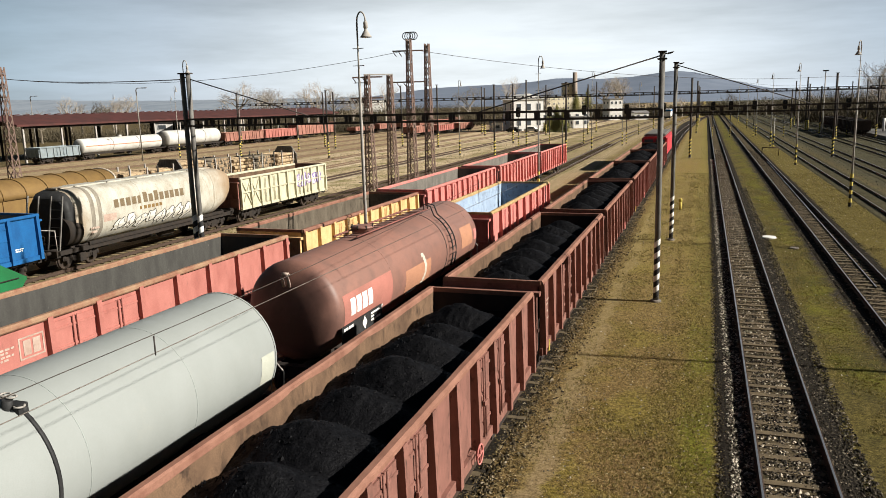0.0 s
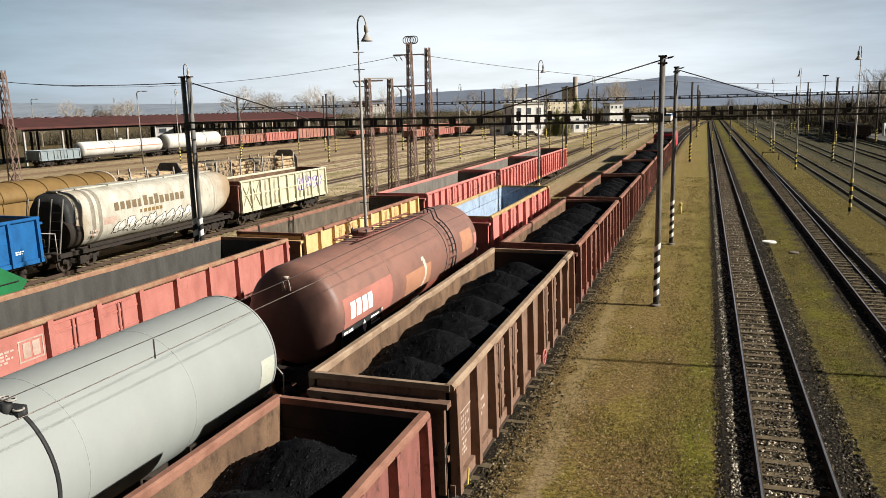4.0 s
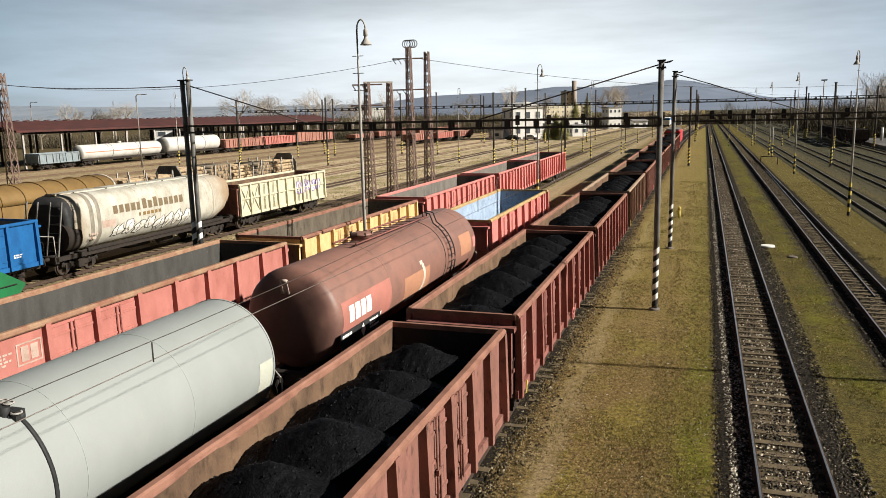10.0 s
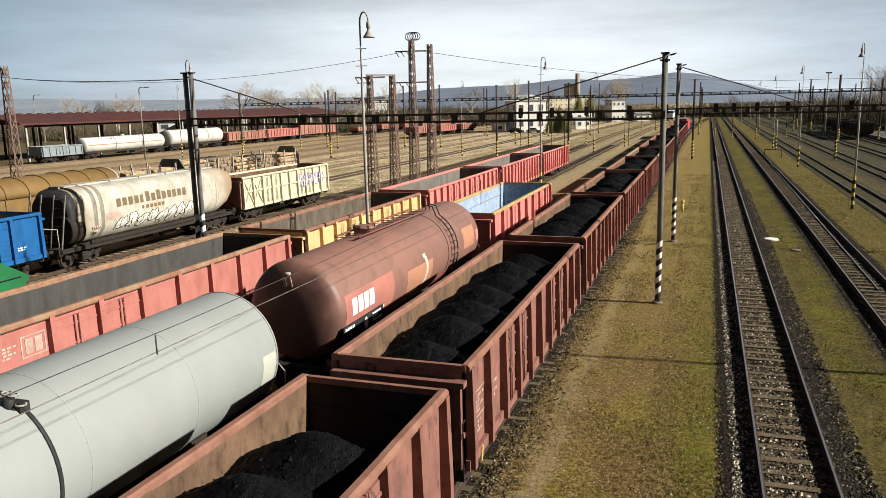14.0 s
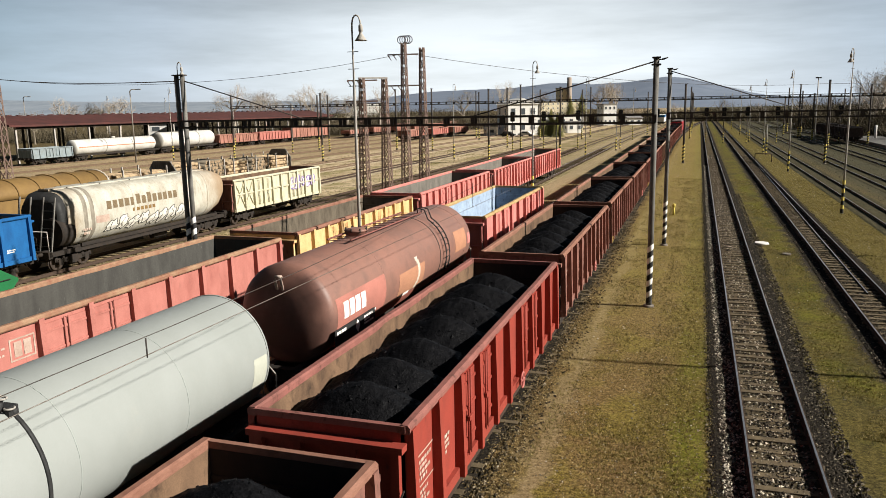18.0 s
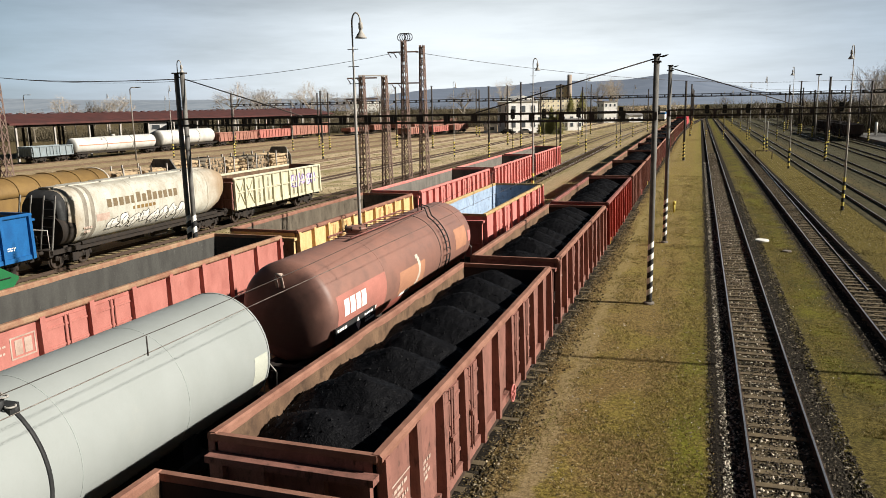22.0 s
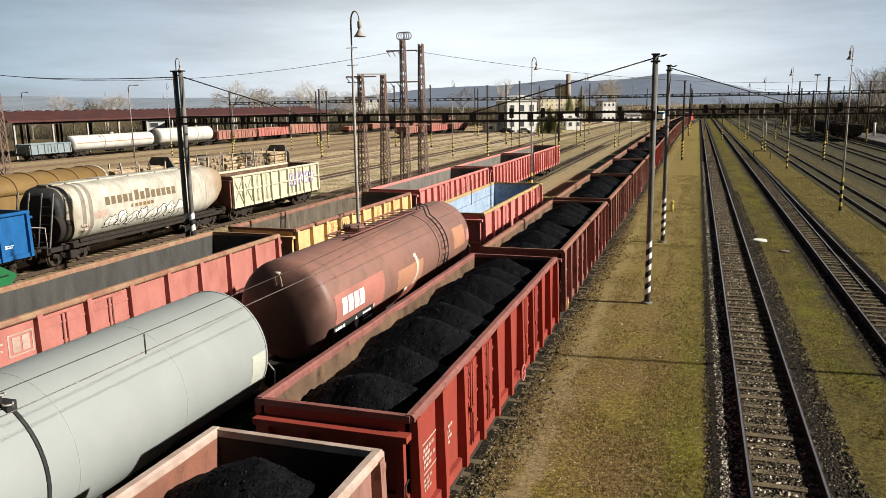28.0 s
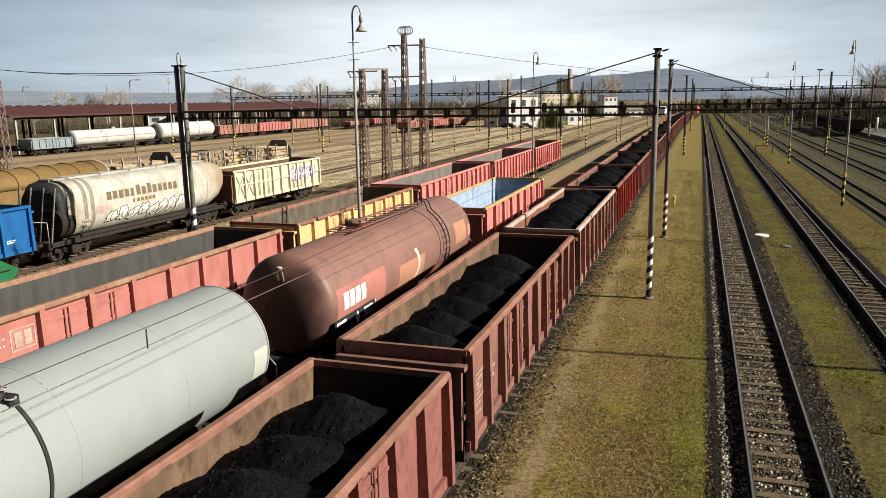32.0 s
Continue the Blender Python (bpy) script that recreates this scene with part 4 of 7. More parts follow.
gantry(195.0, -55.0, 40.0, 9.2, "distant dark steel gantry beam")


def lamp(x, y, top=11.8, side=1, turn=0, label="tall yard lamp post with step irons"):
    """A lamp post with a curved neck, a bell-shaped lamp and step irons."""
    t = thing("yard_lamp", label, "lamp post", pose(x, y, 0, 0, 0, turn), "yard lamps")
    b = bmesh.new()
    n = 8
    neck = [((side * (0.19 - 0.19 * math.cos(math.pi * k / n)), 0, top - 0.4 + 0.4 * math.sin(math.pi * k / n)), 0.032) for k in range(n + 1)]
    tube(b, [((0, 0, GROUND), 0.08), ((0, 0, 6.0), 0.068), ((0, 0, 9.0), 0.055), ((0, 0, 9.1), 0.042), ((0, 0, top - 0.4), 0.036)] + neck[1:], 10)
    part("post", b, CONCRETE_POLE, t)
    b = bmesh.new()
    x1 = side * 0.38
    tube(b, [((x1, 0, top - 0.36), 0.05), ((x1, 0, top - 0.42), 0.085), ((x1, 0, top - 0.64), 0.09), ((x1, 0, top - 0.66), 0.06), ((x1, 0, top - 0.72), 0.065), ((x1, 0, top - 0.94), 0.2), ((x1, 0, top - 1.0), 0.25)], 16)
    part("lamp_head", b, CONCRETE_POLE, t, "pale bell-shaped lamp head")
    for k in range(12):
        b = bmesh.new()
        z = 2.9 + k * 0.68
        beam(b, (-0.24, 0, z), (0.24, 0, z), 0.026)
        part("step_iron", b, BEAM, t)
    bands(t, 0, 0, 0.115, GROUND + 0.05, GROUND + 2.5, 8, STRIPE_Y)
    return t


for x, y, s in ((-13.4, 28.8, 1), (-13.3, 63.8, 1), (10.45, 25.3, -1), (10.45, 62.9, -1), (10.5, 100.5, -1), (10.5, 139.0, -1), (10.4, 177.5, -1), (-37.15, 48.8, 1)):
    lamp(x, y, side=s, turn=0 if x < 0 else 55)


def lattice(x, y, top, label="rusty steel lattice mast in the yard"):
    """A tapering four-legged lattice mast."""
    t = thing("lattice_mast", label, "mast", pose(x, y, 0), "lattice masts")
    w0, w1 = 0.40, 0.17
    n = int(top / 0.95)
    for sx in (-1, 1):
        for sy in (-1, 1):
            b = bmesh.new()
            beam(b, (sx * w0, sy * w0, GROUND), (sx * w1, sy * w1, top), 0.085)
            part("leg", b, LATTICE, t)
    for k in range(n):
        za, zb = GROUND + (top - GROUND) * k / n, GROUND + (top - GROUND) * (k + 1) / n
        a, c = w0 + (w1 - w0) * k / n, w0 + (w1 - w0) * (k + 1) / n
        for s in (-1, 1):
            b = bmesh.new()
            for f in (-1, 1):
                beam(b, (-a * f, s * a, za), (c * f, s * c, zb), 0.05)
            part("cross_brace", b, LATTICE, t)
            b = bmesh.new()
            for f in (-1, 1):
                beam(b, (s * a, -a * f, za), (s * c, c * f, zb), 0.05)
            part("cross_brace", b, LATTICE, t)
    return t


for x, y, top in ((-28.1, 62.0, 10.8), (-26.6, 63.5, 10.8), (-25.85, 66.5, 14.0), (-24.45, 67.5, 13.6)):
    lattice(x, y, top)



# ---- fittings of the near tank wagons ----
def shell(bm, r, zc, y0, y1, a0, a1, n=14, x=0.0):
    """A patch on a tank's side: angles in degrees up from the side that faces +x."""
    rows = []
    for k in range(n + 1):
        a = radians(a0 + (a1 - a0) * k / n)
        rows.append([bm.verts.new((x + r * math.cos(a), y, zc + r * math.sin(a))) for y in (y0, y1)])
    for p, q in zip(rows, rows[1:]):
        bm.faces.new((p[0], p[1], q[1], q[0])).smooth = True


def ring(bm, r, zc, y, wide=0.03, thick=0.012, a0=-60, a1=240, n=48):
    rows = []
    for k in range(n + 1):
        a = radians(a0 + (a1 - a0) * k / n)
        rows.append([bm.verts.new((rr * math.cos(a), yy, zc + rr * math.sin(a))) for rr, yy in ((r, y - wide / 2), (r + thick, y - wide / 2), (r + thick, y + wide / 2), (r, y + wide / 2))])
    for p, q in zip(rows, rows[1:]):
        for i in range(3):
            bm.faces.new((p[i], p[i + 1], q[i + 1], q[i])).smooth = i == 1


def fit_white_tank(t, mid):
    R, Z = 1.40, 2.45
    SEAM = mat("weld_seam", (0.29, 0.315, 0.30), 0.6, (0.25, 0.275, 0.26), 3.0, 0.6)
    PALE = mat("pale_patch_paint", (0.40, 0.41, 0.35), 0.6, (0.35, 0.36, 0.30), 3.0, 0.6)
    for y in (11.7, 8.93, 5.6, 3.0):
        b = bmesh.new()
        ring(b, R, Z, y - mid, 0.018, 0.004)
        part("weld_seam", b, SEAM, t, "thin grey weld seam")
    b = bmesh.new()
    ring(b, R, Z, 8.29 - mid, 0.07, 0.02)
    part("tank_strap", b, BLACK, t, "black steel strap")
    b = bmesh.new()
    ring(b, R, Z, 14.62 - mid, 0.05, 0.012)
    part("end_ring", b, TANK_WHITE, t)
    b = bmesh.new()
    shell(b, R + 0.004, Z, 14.02 - mid, 14.55 - mid, -24, 5)
    part("paint_patch", b, PALE, t, "pale yellowish paint patch")
    # valve group at the strap
    b = bmesh.new()
    tube(b, [((0.66, 8.15 - mid, Z + 1.1), 0.08), ((0.72, 8.15 - mid, Z + 1.36), 0.08)], 12)
    tube(b, [((0.8, 8.3 - mid, Z + 1.0), 0.06), ((0.86, 8.3 - mid, Z + 1.22), 0.06)], 12)
    box(b, 0.62, 0.88, 8.18 - mid, 8.36 - mid, Z + 0.98, Z + 1.26)
    part("valve_body", b, BLACK, t, "black valve group")
    for x, dz in ((0.72, 1.38), (0.86, 1.24), (0.6, 1.4)):
        b = bmesh.new()
        pts = [((x + 0.08 * math.cos(a), 8.22 - mid + 0.07 * math.sin(a), Z + dz), 0.016) for a in np.linspace(0, 2 * math.pi, 13)]
        tube(b, pts, 6, False)
        part("hand_wheel", b, CONCRETE_POLE, t, "pale hand wheel")
    b = bmesh.new()
    for x in (-0.25, 0.25):
        beam(b, (x, -8.0, Z + R + 0.08), (x, 8.3 - mid - 0.6, Z + R + 0.08), 0.04)
    for y in np.linspace(-8.0, 8.3 - mid - 0.6, 24):
        beam(b, (-0.3, y, Z + R + 0.06), (0.3, y, Z + R + 0.06), 0.03)
    part("catwalk", b, DARK, t, "narrow steel catwalk")
    for s in (0.95, -0.95):
        b = bmesh.new()
        tube(b, [((s - 0.18, 15.3 - mid, 1.1), 0.02), ((s - 0.18, 15.35 - mid, 1.75), 0.02), ((s, 15.35 - mid, 1.95), 0.02), ((s + 0.18, 15.35 - mid, 1.75), 0.02), ((s + 0.18, 15.3 - mid, 1.1), 0.02)], 8)
        part("hand_rail", b, CONCRETE_POLE, t, "bent pale handrail")
    for y in (5.0, 12.0):
        b = bmesh.new()
        box(b, -1.1, 1.1, y - mid - 0.25, y - mid + 0.25, 0.95, 1.5)
        part("saddle", b, DARK, t)


def fit_brown_tank(t, mid):
    R, Z = 1.45, 2.5

    def patch(name, y0, y1, a0, a1, m, label):
        b = bmesh.new()
        shell(b, R + 0.004, Z, y0 - mid, y1 - mid, a0, a1)
        part(name, b, m, t, label)
    patch("lower_paint", 18.15, 30.9, -62, -29, FADED_BAND, "redder paint low on the tank")
    patch("paint_patch", 18.15, 21.6, -28, 18, SALMON, "faded salmon paint patch")
    patch("paint_patch", 22.75, 25.2, -26, 6, ORANGE, "orange paint patch")
    patch("paint_patch", 28.9, 30.4, -10, 24, ORANGE, "orange paint patch")
    for k in range(9):
        patch("paint_mark", 24.55 - 0.05 * (k - 4) ** 2 * 0.3, 24.75 - 0.04 * (k - 4) ** 2 * 0.3, -27 + k * 5, -22 + k * 5, RIM_CREAM, "cream curved paint mark")
    patch("paint_mark", 23.0, 23.9, -30, -25, WHITE, "white paint mark")
    patch("paint_mark", 30.6, 30.95, -6, 12, PINK_RED, "dull red paint mark")
    # the owner's mark: plain white blocks
    for k in range(4):
        y = 18.55 + k * 0.39
        b = bmesh.new()
        shell(b, R + 0.008, Z, y - mid, y + 0.31 - mid, -8, 11)
        part("sign_block", b, WHITE, t, "white painted block")
    for k in range(5):
        b = bmesh.new()
        shell(b, R + 0.008, Z, 20.2 + 0.15 * k - mid, 20.3 + 0.15 * k - mid, -24, -18)
        part("lettering", b, WHITE, t)
    for k in range(7):
        b = bmesh.new()
        shell(b, R + 0.008, Z, 18.5 + 0.16 * k - mid, 18.6 + 0.16 * k - mid, -27.5, -25)
        part("lettering", b, FADED_RED, t)
    h = (31.5 - 17.6) / 2
    b = bmesh.new()
    for x in (-0.09, 0.09):
        tube(b, [((x, -h + 0.02, Z + 0.78), 0.04), ((x, -h - 0.07, Z + 1.05), 0.045), ((x, -h - 0.02, Z + 1.15), 0.045)], 8)
    tube(b, [((-0.1, -h - 0.03, Z + 1.15), 0.045), ((0.1, -h - 0.03, Z + 1.15), 0.045)], 8)
    part("lifting_eye", b, RIM_PALE, t, "pale lifting eye")
    for y in (21.6, 27.0, 30.2):
        b = bmesh.new()
        ring(b, R, Z, y - mid, 0.05 if y == 27.0 else 0.02, 0.012 if y == 27.0 else 0.004)
        part("tank_strap", b, BLACK if y == 27.0 else TANK_BROWN, t)
    # top walkway, hatch and ladder
    for x in (-0.35, 0.45):
        b = bmesh.new()
        tube(b, [((x, 21.2 - mid, Z + R + 0.1), 0.03), ((x, 27.6 - mid, Z + R + 0.1), 0.03)], 6)
        part("walkway_rail", b, RED_BROWN, t)
    b = bmesh.new()
    for y in np.linspace(21.2, 27.6, 17):
        beam(b, (-0.35, y - mid, Z + R + 0.08), (0.45, y - mid, Z + R + 0.08), 0.05, 0.02)
    part("walkway_grating", b, TANK_BROWN, t)
    b = bmesh.new()
    tube(b, [((0, 22.6 - mid, Z + R - 0.1), 0.34), ((0, 22.6 - mid, Z + R + 0.16), 0.34), ((0, 22.6 - mid, Z + R + 0.18), 0.40), ((0, 22.6 - mid, Z + R + 0.23), 0.38), ((0, 22.6 - mid, Z + R + 0.27), 0.2)], 20)
    hatch = part("hatch", b, TANK_BROWN, t, "round bolted hatch")
    for k in range(8):
        b = bmesh.new()
        a = k * math.pi / 4
        tube(b, [((0.37 * math.cos(a), 22.6 - mid + 0.37 * math.sin(a), Z + R + 0.15), 0.03), ((0.37 * math.cos(a), 22.6 - mid + 0.37 * math.sin(a), Z + R + 0.28), 0.03)], 6)
        part("bolt", b, DARK, hatch)
    for y in (27.35, 27.75):
        b = bmesh.new()
        pts = [((0.42, y - mid, Z + R + 0.1), 0.028), ((0.42, y - mid, Z + R + 0.32), 0.028), ((0.7, y - mid, Z + R + 0.25), 0.028)]
        pts += [(((R + 0.13) * math.cos(radians(a)), y - mid, Z + (R + 0.13) * math.sin(radians(a))), 0.028) for a in range(58, -30, -8)]
        tube(b, pts, 8)
        part("ladder_rail", b, BLACK, t, "black curved ladder rail")
    for a in range(50, -30, -9):
        b = bmesh.new()
        p = ((R + 0.13) * math.cos(radians(a)), Z + (R + 0.13) * math.sin(radians(a)))
        tube(b, [((p[0], 27.35 - mid, p[1]), 0.018), ((p[0], 27.75 - mid, p[1]), 0.018)], 6)
        part("ladder_rung", b, BLACK, t)
    for s in (0.95, 1.25):
        b = bmesh.new()
        tube(b, [((s, 31.7 - mid, 1.0), 0.022), ((s, 31.75 - mid, 1.9), 0.022), ((s - 0.12, 31.75 - mid, 2.02), 0.022), ((s - 0.24, 31.75 - mid, 1.9), 0.022), ((s - 0.24, 31.7 - mid, 1.0), 0.022)], 8)
        part("hand_rail", b, CONCRETE_POLE, t, "bent pale handrail")
    b = bmesh.new()
    box(b, 1.44, 1.47, 17.9 - mid, 20.6 - mid, 1.66, 2.12)
    plate = part("side_plate", b, BLACK, t, "black plate with white marks")
    b = bmesh.new()
    v = [b.verts.new((1.475, 19.35 - mid + dy, 1.89 + dz)) for dy, dz in ((-0.16, 0), (0, -0.2), (0.16, 0), (0, 0.2))]
    b.faces.new(v)
    part("hazard_diamond", b, WHITE, plate, "white hazard diamond")
    bar_text(plate, WHITE, 1.472, 18.0 - mid, 2.06, 0.6, 0.14, 1, 5)
    bar_text(plate, WHITE, 1.472, 19.8 - mid, 2.06, 0.6, 0.3, 3, 6)
    b = bmesh.new()
    tube(b, [((0.85, 18.1 - mid, 1.05), 0.09), ((0.98, 17.95 - mid, 1.0), 0.09), ((1.0, 17.75 - mid, 0.98), 0.11)], 10)
    part("outlet_valve", b, SALMON, t, "pale outlet valve")


RIM_CREAM = mat("faded_cream_paint", (0.50, 0.45, 0.38), 0.7, (0.40, 0.34, 0.27), 3.0, 0.8)
FADED_BAND = mat("cleaner_red_paint", (0.30, 0.095, 0.072), 0.6, (0.17, 0.08, 0.063), 1.2, 0.9, 0.05, 0.05)
fit_white_tank(white_tank, (-1.5 + 15.1) / 2)
fit_brown_tank(brown_tank, (17.6 + 31.5) / 2)

# painted marks on the standing wagons: a framed plain sign and small writing as bars
b = bmesh.new()
xs = 1.5 + 0.006
for y0, y1, z0, z1 in ((-5.83, -5.08, 2.75, 2.79), (-5.83, -5.08, 2.23, 2.27), (-5.83, -5.79, 2.27, 2.75), (-5.12, -5.08, 2.27, 2.75)):
    box(b, xs, xs + 0.004, y0, y1, z0, z1)
part("sign_frame", b, RIM_PALE, db_wagon, "pale painted sign frame")
for y0 in (-5.70, -5.42):
    b = bmesh.new()
    box(b, xs, xs + 0.004, y0, y0 + 0.22, 2.32, 2.70)
    part("sign_block", b, RIM_PALE, db_wagon)
bar_text(db_wagon, RIM_PALE, xs, -6.48, 2.66, 0.5, 0.34, 4, 11)
bar_text(db_wagon, RIM_PALE, xs, -6.5, 2.1, 0.5, 0.5, 3, 12)
bar_text(db_wagon, RIM_PALE, xs, -5.4, 2.0, 0.4, 0.3, 2, 13)
bar_text(db_wagon, RIM_PALE, xs, -4.7, 2.05, 0.7, 0.25, 2, 14)
# writing on the coal wagons
for i, g in coal_wagons:
    x = 1.35 + 0.006
    if i in (-1, 0, 7, 9, 12, 13, 4, 14):
        bar_text(g, WHITE if i in (7, 12) else RIM_PALE, x, 2.9, 2.2, 0.8, 0.16, 1, 40 + i)
        bar_text(g, RIM_PALE, x, 4.15, 2.0, 0.3, 0.25, 2, 60 + i)
    bar_text(g, RIM_PALE, x, -6.05, 2.28, 0.62, 0.42, 4, 80 + i)
    bar_text(g, RIM_PALE, x, -6.05, 1.72, 0.5, 0.28, 3, 120 + i)
    bar_text(g, RIM_PALE, x, -4.85, 2.15, 0.5, 0.42, 4, 100 + i)
    b = bmesh.new()
    for y0, y1, z0, z1 in ((-6.15, -5.22, 2.36, 2.385), (-6.15, -5.22, 1.80, 1.825), (-6.15, -6.125, 1.825, 2.36), (-5.245, -5.22, 1.825, 2.36)):
        box(b, x, x + 0.004, y0, y1, z0, z1)
    part("sign_frame", b, RIM_PALE, g, "pale painted frame round the wagon's data")
    if i % 3 != 2:
        part("hand_wheel", shared("hand_wheel", lambda b: tube(b, [((0, 0.2 * math.cos(a), 0.2 * math.sin(a)), 0.02) for a in np.linspace(0, 2 * math.pi, 17)], 6, False) or [beam(b, (0, -0.2 * c, -0.2 * q), (0, 0.2 * c, 0.2 * q), 0.025) for c, q in ((1, 0), (0, 1))]), PINK_RED, g, "red brake hand wheel", at=(1.56, 1.1, 1.22))
    if i % 2:
        b = bmesh.new()
        tube(b, [((1.46, -6.1, 0.98), 0.02), ((1.54, -6.1, 1.05), 0.02), ((1.54, -6.05, 1.35), 0.02)], 6)
        part("release_handle", b, STRIPE_Y, g, "yellow release handle")


# ---- the grain hopper and its neighbours ----
def oval(bm, rows, n=40, close=True):
    """A skin through rings of points."""
    vs = [[bm.verts.new(p) for p in r] for r in rows]
    for p, q in zip(vs, vs[1:]):
        m = len(p)
        for k in range(m):
            bm.faces.new((p[k], p[(k + 1) % m], q[(k + 1) % m], q[k])).smooth = True
    if close:
        bm.faces.new(vs[0][::-1])
        bm.faces.new(vs[-1])


# darker grey-brown for the two ribs nearest the black end
RIB_GREY = mat("grey_brown_rib_paint", (0.17, 0.15, 0.12), 0.8, (0.26, 0.235, 0.19), 2.0, 0.9, streak=2.0)


def hopper_wagon():
    y0, y1 = 29.6, 45.2
    mid, h = (y0 + y1) / 2, (y1 - y0) / 2
    t = thing("grain_hopper_wagon", "dirty white grain hopper wagon with brown lettering and graffiti", "freight wagon", pose(HOPPER_X, mid, 0))

    def section(y, w, top, low, n=40):
        out = []
        for k in range(n):
            a = 2 * math.pi * k / n
            c, s = math.cos(a), math.sin(a)
            xx = w * math.copysign(abs(c) ** 0.58, c)
            zz = (top + low) / 2 + (top - low) / 2 * math.copysign(abs(s) ** 0.7, s)
            if zz < 1.9:
                xx *= 1 - (1.9 - zz) * 0.25
            out.append((xx, y, zz))
        return out
    b = bmesh.new()
    prof = ((-h + 1.2, 1.25, 3.85, 1.65), (-h + 1.35, 1.42, 4.1, 1.2), (-h + 1.7, 1.5, 4.2, 1.1), (h - 1.6, 1.5, 4.2, 1.1), (h - 0.8, 1.5, 4.18, 1.55), (h - 0.35, 1.46, 4.02, 2.1), (h - 0.2, 1.36, 3.85, 2.35), (h - 0.15, 1.2, 3.7, 2.5))
    oval(b, [section(*p) for p in prof])
    part("hopper_body", b, HOPPER, t)
    for y in (-h + 2.6, -h + 3.1, -h + 6.4, h - 2.2):
        b = bmesh.new()
        g = 0.14 if y < -h + 3.3 else 0.05
        oval(b, [section(y - g, 1.502, 4.202, 1.099), section(y - g * 0.7, 1.52, 4.22, 1.085), section(y + g * 0.7, 1.52, 4.22, 1.085), section(y + g, 1.502, 4.202, 1.099)], close=False)
        part("body_rib", b, RIB_GREY if y < -h + 3.3 else HOPPER, t, "rib round the hopper body")
    b = bmesh.new()
    oval(b, [section(-h + 0.95, 1.2, 3.75, 1.6), section(-h + 1.38, 1.455, 4.13, 1.16)])
    part("end_plate", b, BLACK, t, "black end plate")
    b = bmesh.new()
    tube(b, [((0.74, -h + 1.75, 2.02), 0.83), ((0.74, -h + 0.85, 2.02), 0.8)], 28)
    part("end_dish", b, DARK, t, "dark round end")
    for x in (-1.15, -0.4, 0.45, 1.2):
        b = bmesh.new()
        beam(b, (x, -h + 0.35, 1.1), (x, -h + 0.95, 3.9), 0.07)
        part("ladder_post", b, MAST, t)
    for k in range(6):
        b = bmesh.new()
        beam(b, (0.45, -h + 0.42 + 0.1 * k, 1.4 + 0.45 * k), (1.2, -h + 0.42 + 0.1 * k, 1.4 + 0.45 * k), 0.04)
        part("ladder_rung", b, MAST, t)
    b = bmesh.new()
    tube(b, [((-1.2, -h + 0.2, 1.1), 0.025), ((-1.2, -h + 0.2, 2.2), 0.025), ((1.2, -h + 0.2, 2.2), 0.025), ((1.2, -h + 0.2, 1.1), 0.025)], 6)
    part("platform_rail", b, CONCRETE_POLE, t, "pale platform railing")
    b = bmesh.new()
    box(b, -0.35, 0.35, -h + 1.4, h - 0.9, 4.16, 4.25)
    part("roof_walkway", b, HOPPER, t, "pale roof walkway")
    for k in range(5):
        b = bmesh.new()
        y = -h + 2.6 + k * 2.4
        box(b, -0.45, 0.45, y, y + 1.7, 4.14, 4.27)
        part("roof_hatch", b, HOPPER, t)
    b = bmesh.new()
    box(b, 1.3, 1.42, -h + 2.2, h - 1.2, 1.12, 1.3)
    part("side_sill", b, DARK, t, "dark side sill")
    for k in range(4):
        b = bmesh.new()
        y = -h + 3.2 + k * 2.8
        rows = [[(-0.9, y, 1.5), (0.9, y, 1.5), (0.9, y + 1.8, 1.5), (-0.9, y + 1.8, 1.5)], [(-0.4, y + 0.5, 0.6), (0.4, y + 0.5, 0.6), (0.4, y + 1.3, 0.6), (-0.4, y + 1.3, 0.6)]]
        oval(b, rows)
        part("discharge_chute", b, DARK, t)
    # the owner's name: plain brown blocks; graffiti below it
    BROWN_INK = mat("brown_lettering", (0.13, 0.095, 0.055), 0.8, (0.18, 0.135, 0.085), 5.0, 0.8)

    def at(z):
        """The side's x at a height."""
        s = max(-1, min(1, (z - 2.65) / 1.55))
        return 1.5 * (1 - abs(s) ** (2 / 0.7)) ** (0.58 / 2) * (1 - max(0.0, 1.9 - z) * 0.25) + 0.008

    def on_side(name, ya, yb, za, zb, m, out=0.0, label="", slant=0.0):
        b = bmesh.new()
        rows = []
        for k in range(6):
            z = za + (zb - za) * k / 5
            d = slant * k / 5
            rows.append([b.verts.new((at(z) + out, y2, z)) for y2 in (ya + d, yb + d)])
        for p, q in zip(rows, rows[1:]):
            b.faces.new((p[0], p[1], q[1], q[0]))
        part(name, b, m, t, label)
    rng = random.Random(8)
    y = -3.6
    for k in range(13):
        hh = 0.60 if k in (5, 7) else 0.46
        on_side("lettering", y, y + 0.345, 2.86 + 0.02 * (k % 2), 2.86 + hh, BROWN_INK)
        y += 0.475
    for k in range(6):
        on_side("lettering", -1.6 + k * 0.34, -1.36 + k * 0.34, 2.5, 2.7, OCHRE)
    GRAFFITI_WHITE = mat("faded_white_spray_paint", (0.58, 0.56, 0.51), 0.8, (0.44, 0.42, 0.37), 2.0, 0.9)
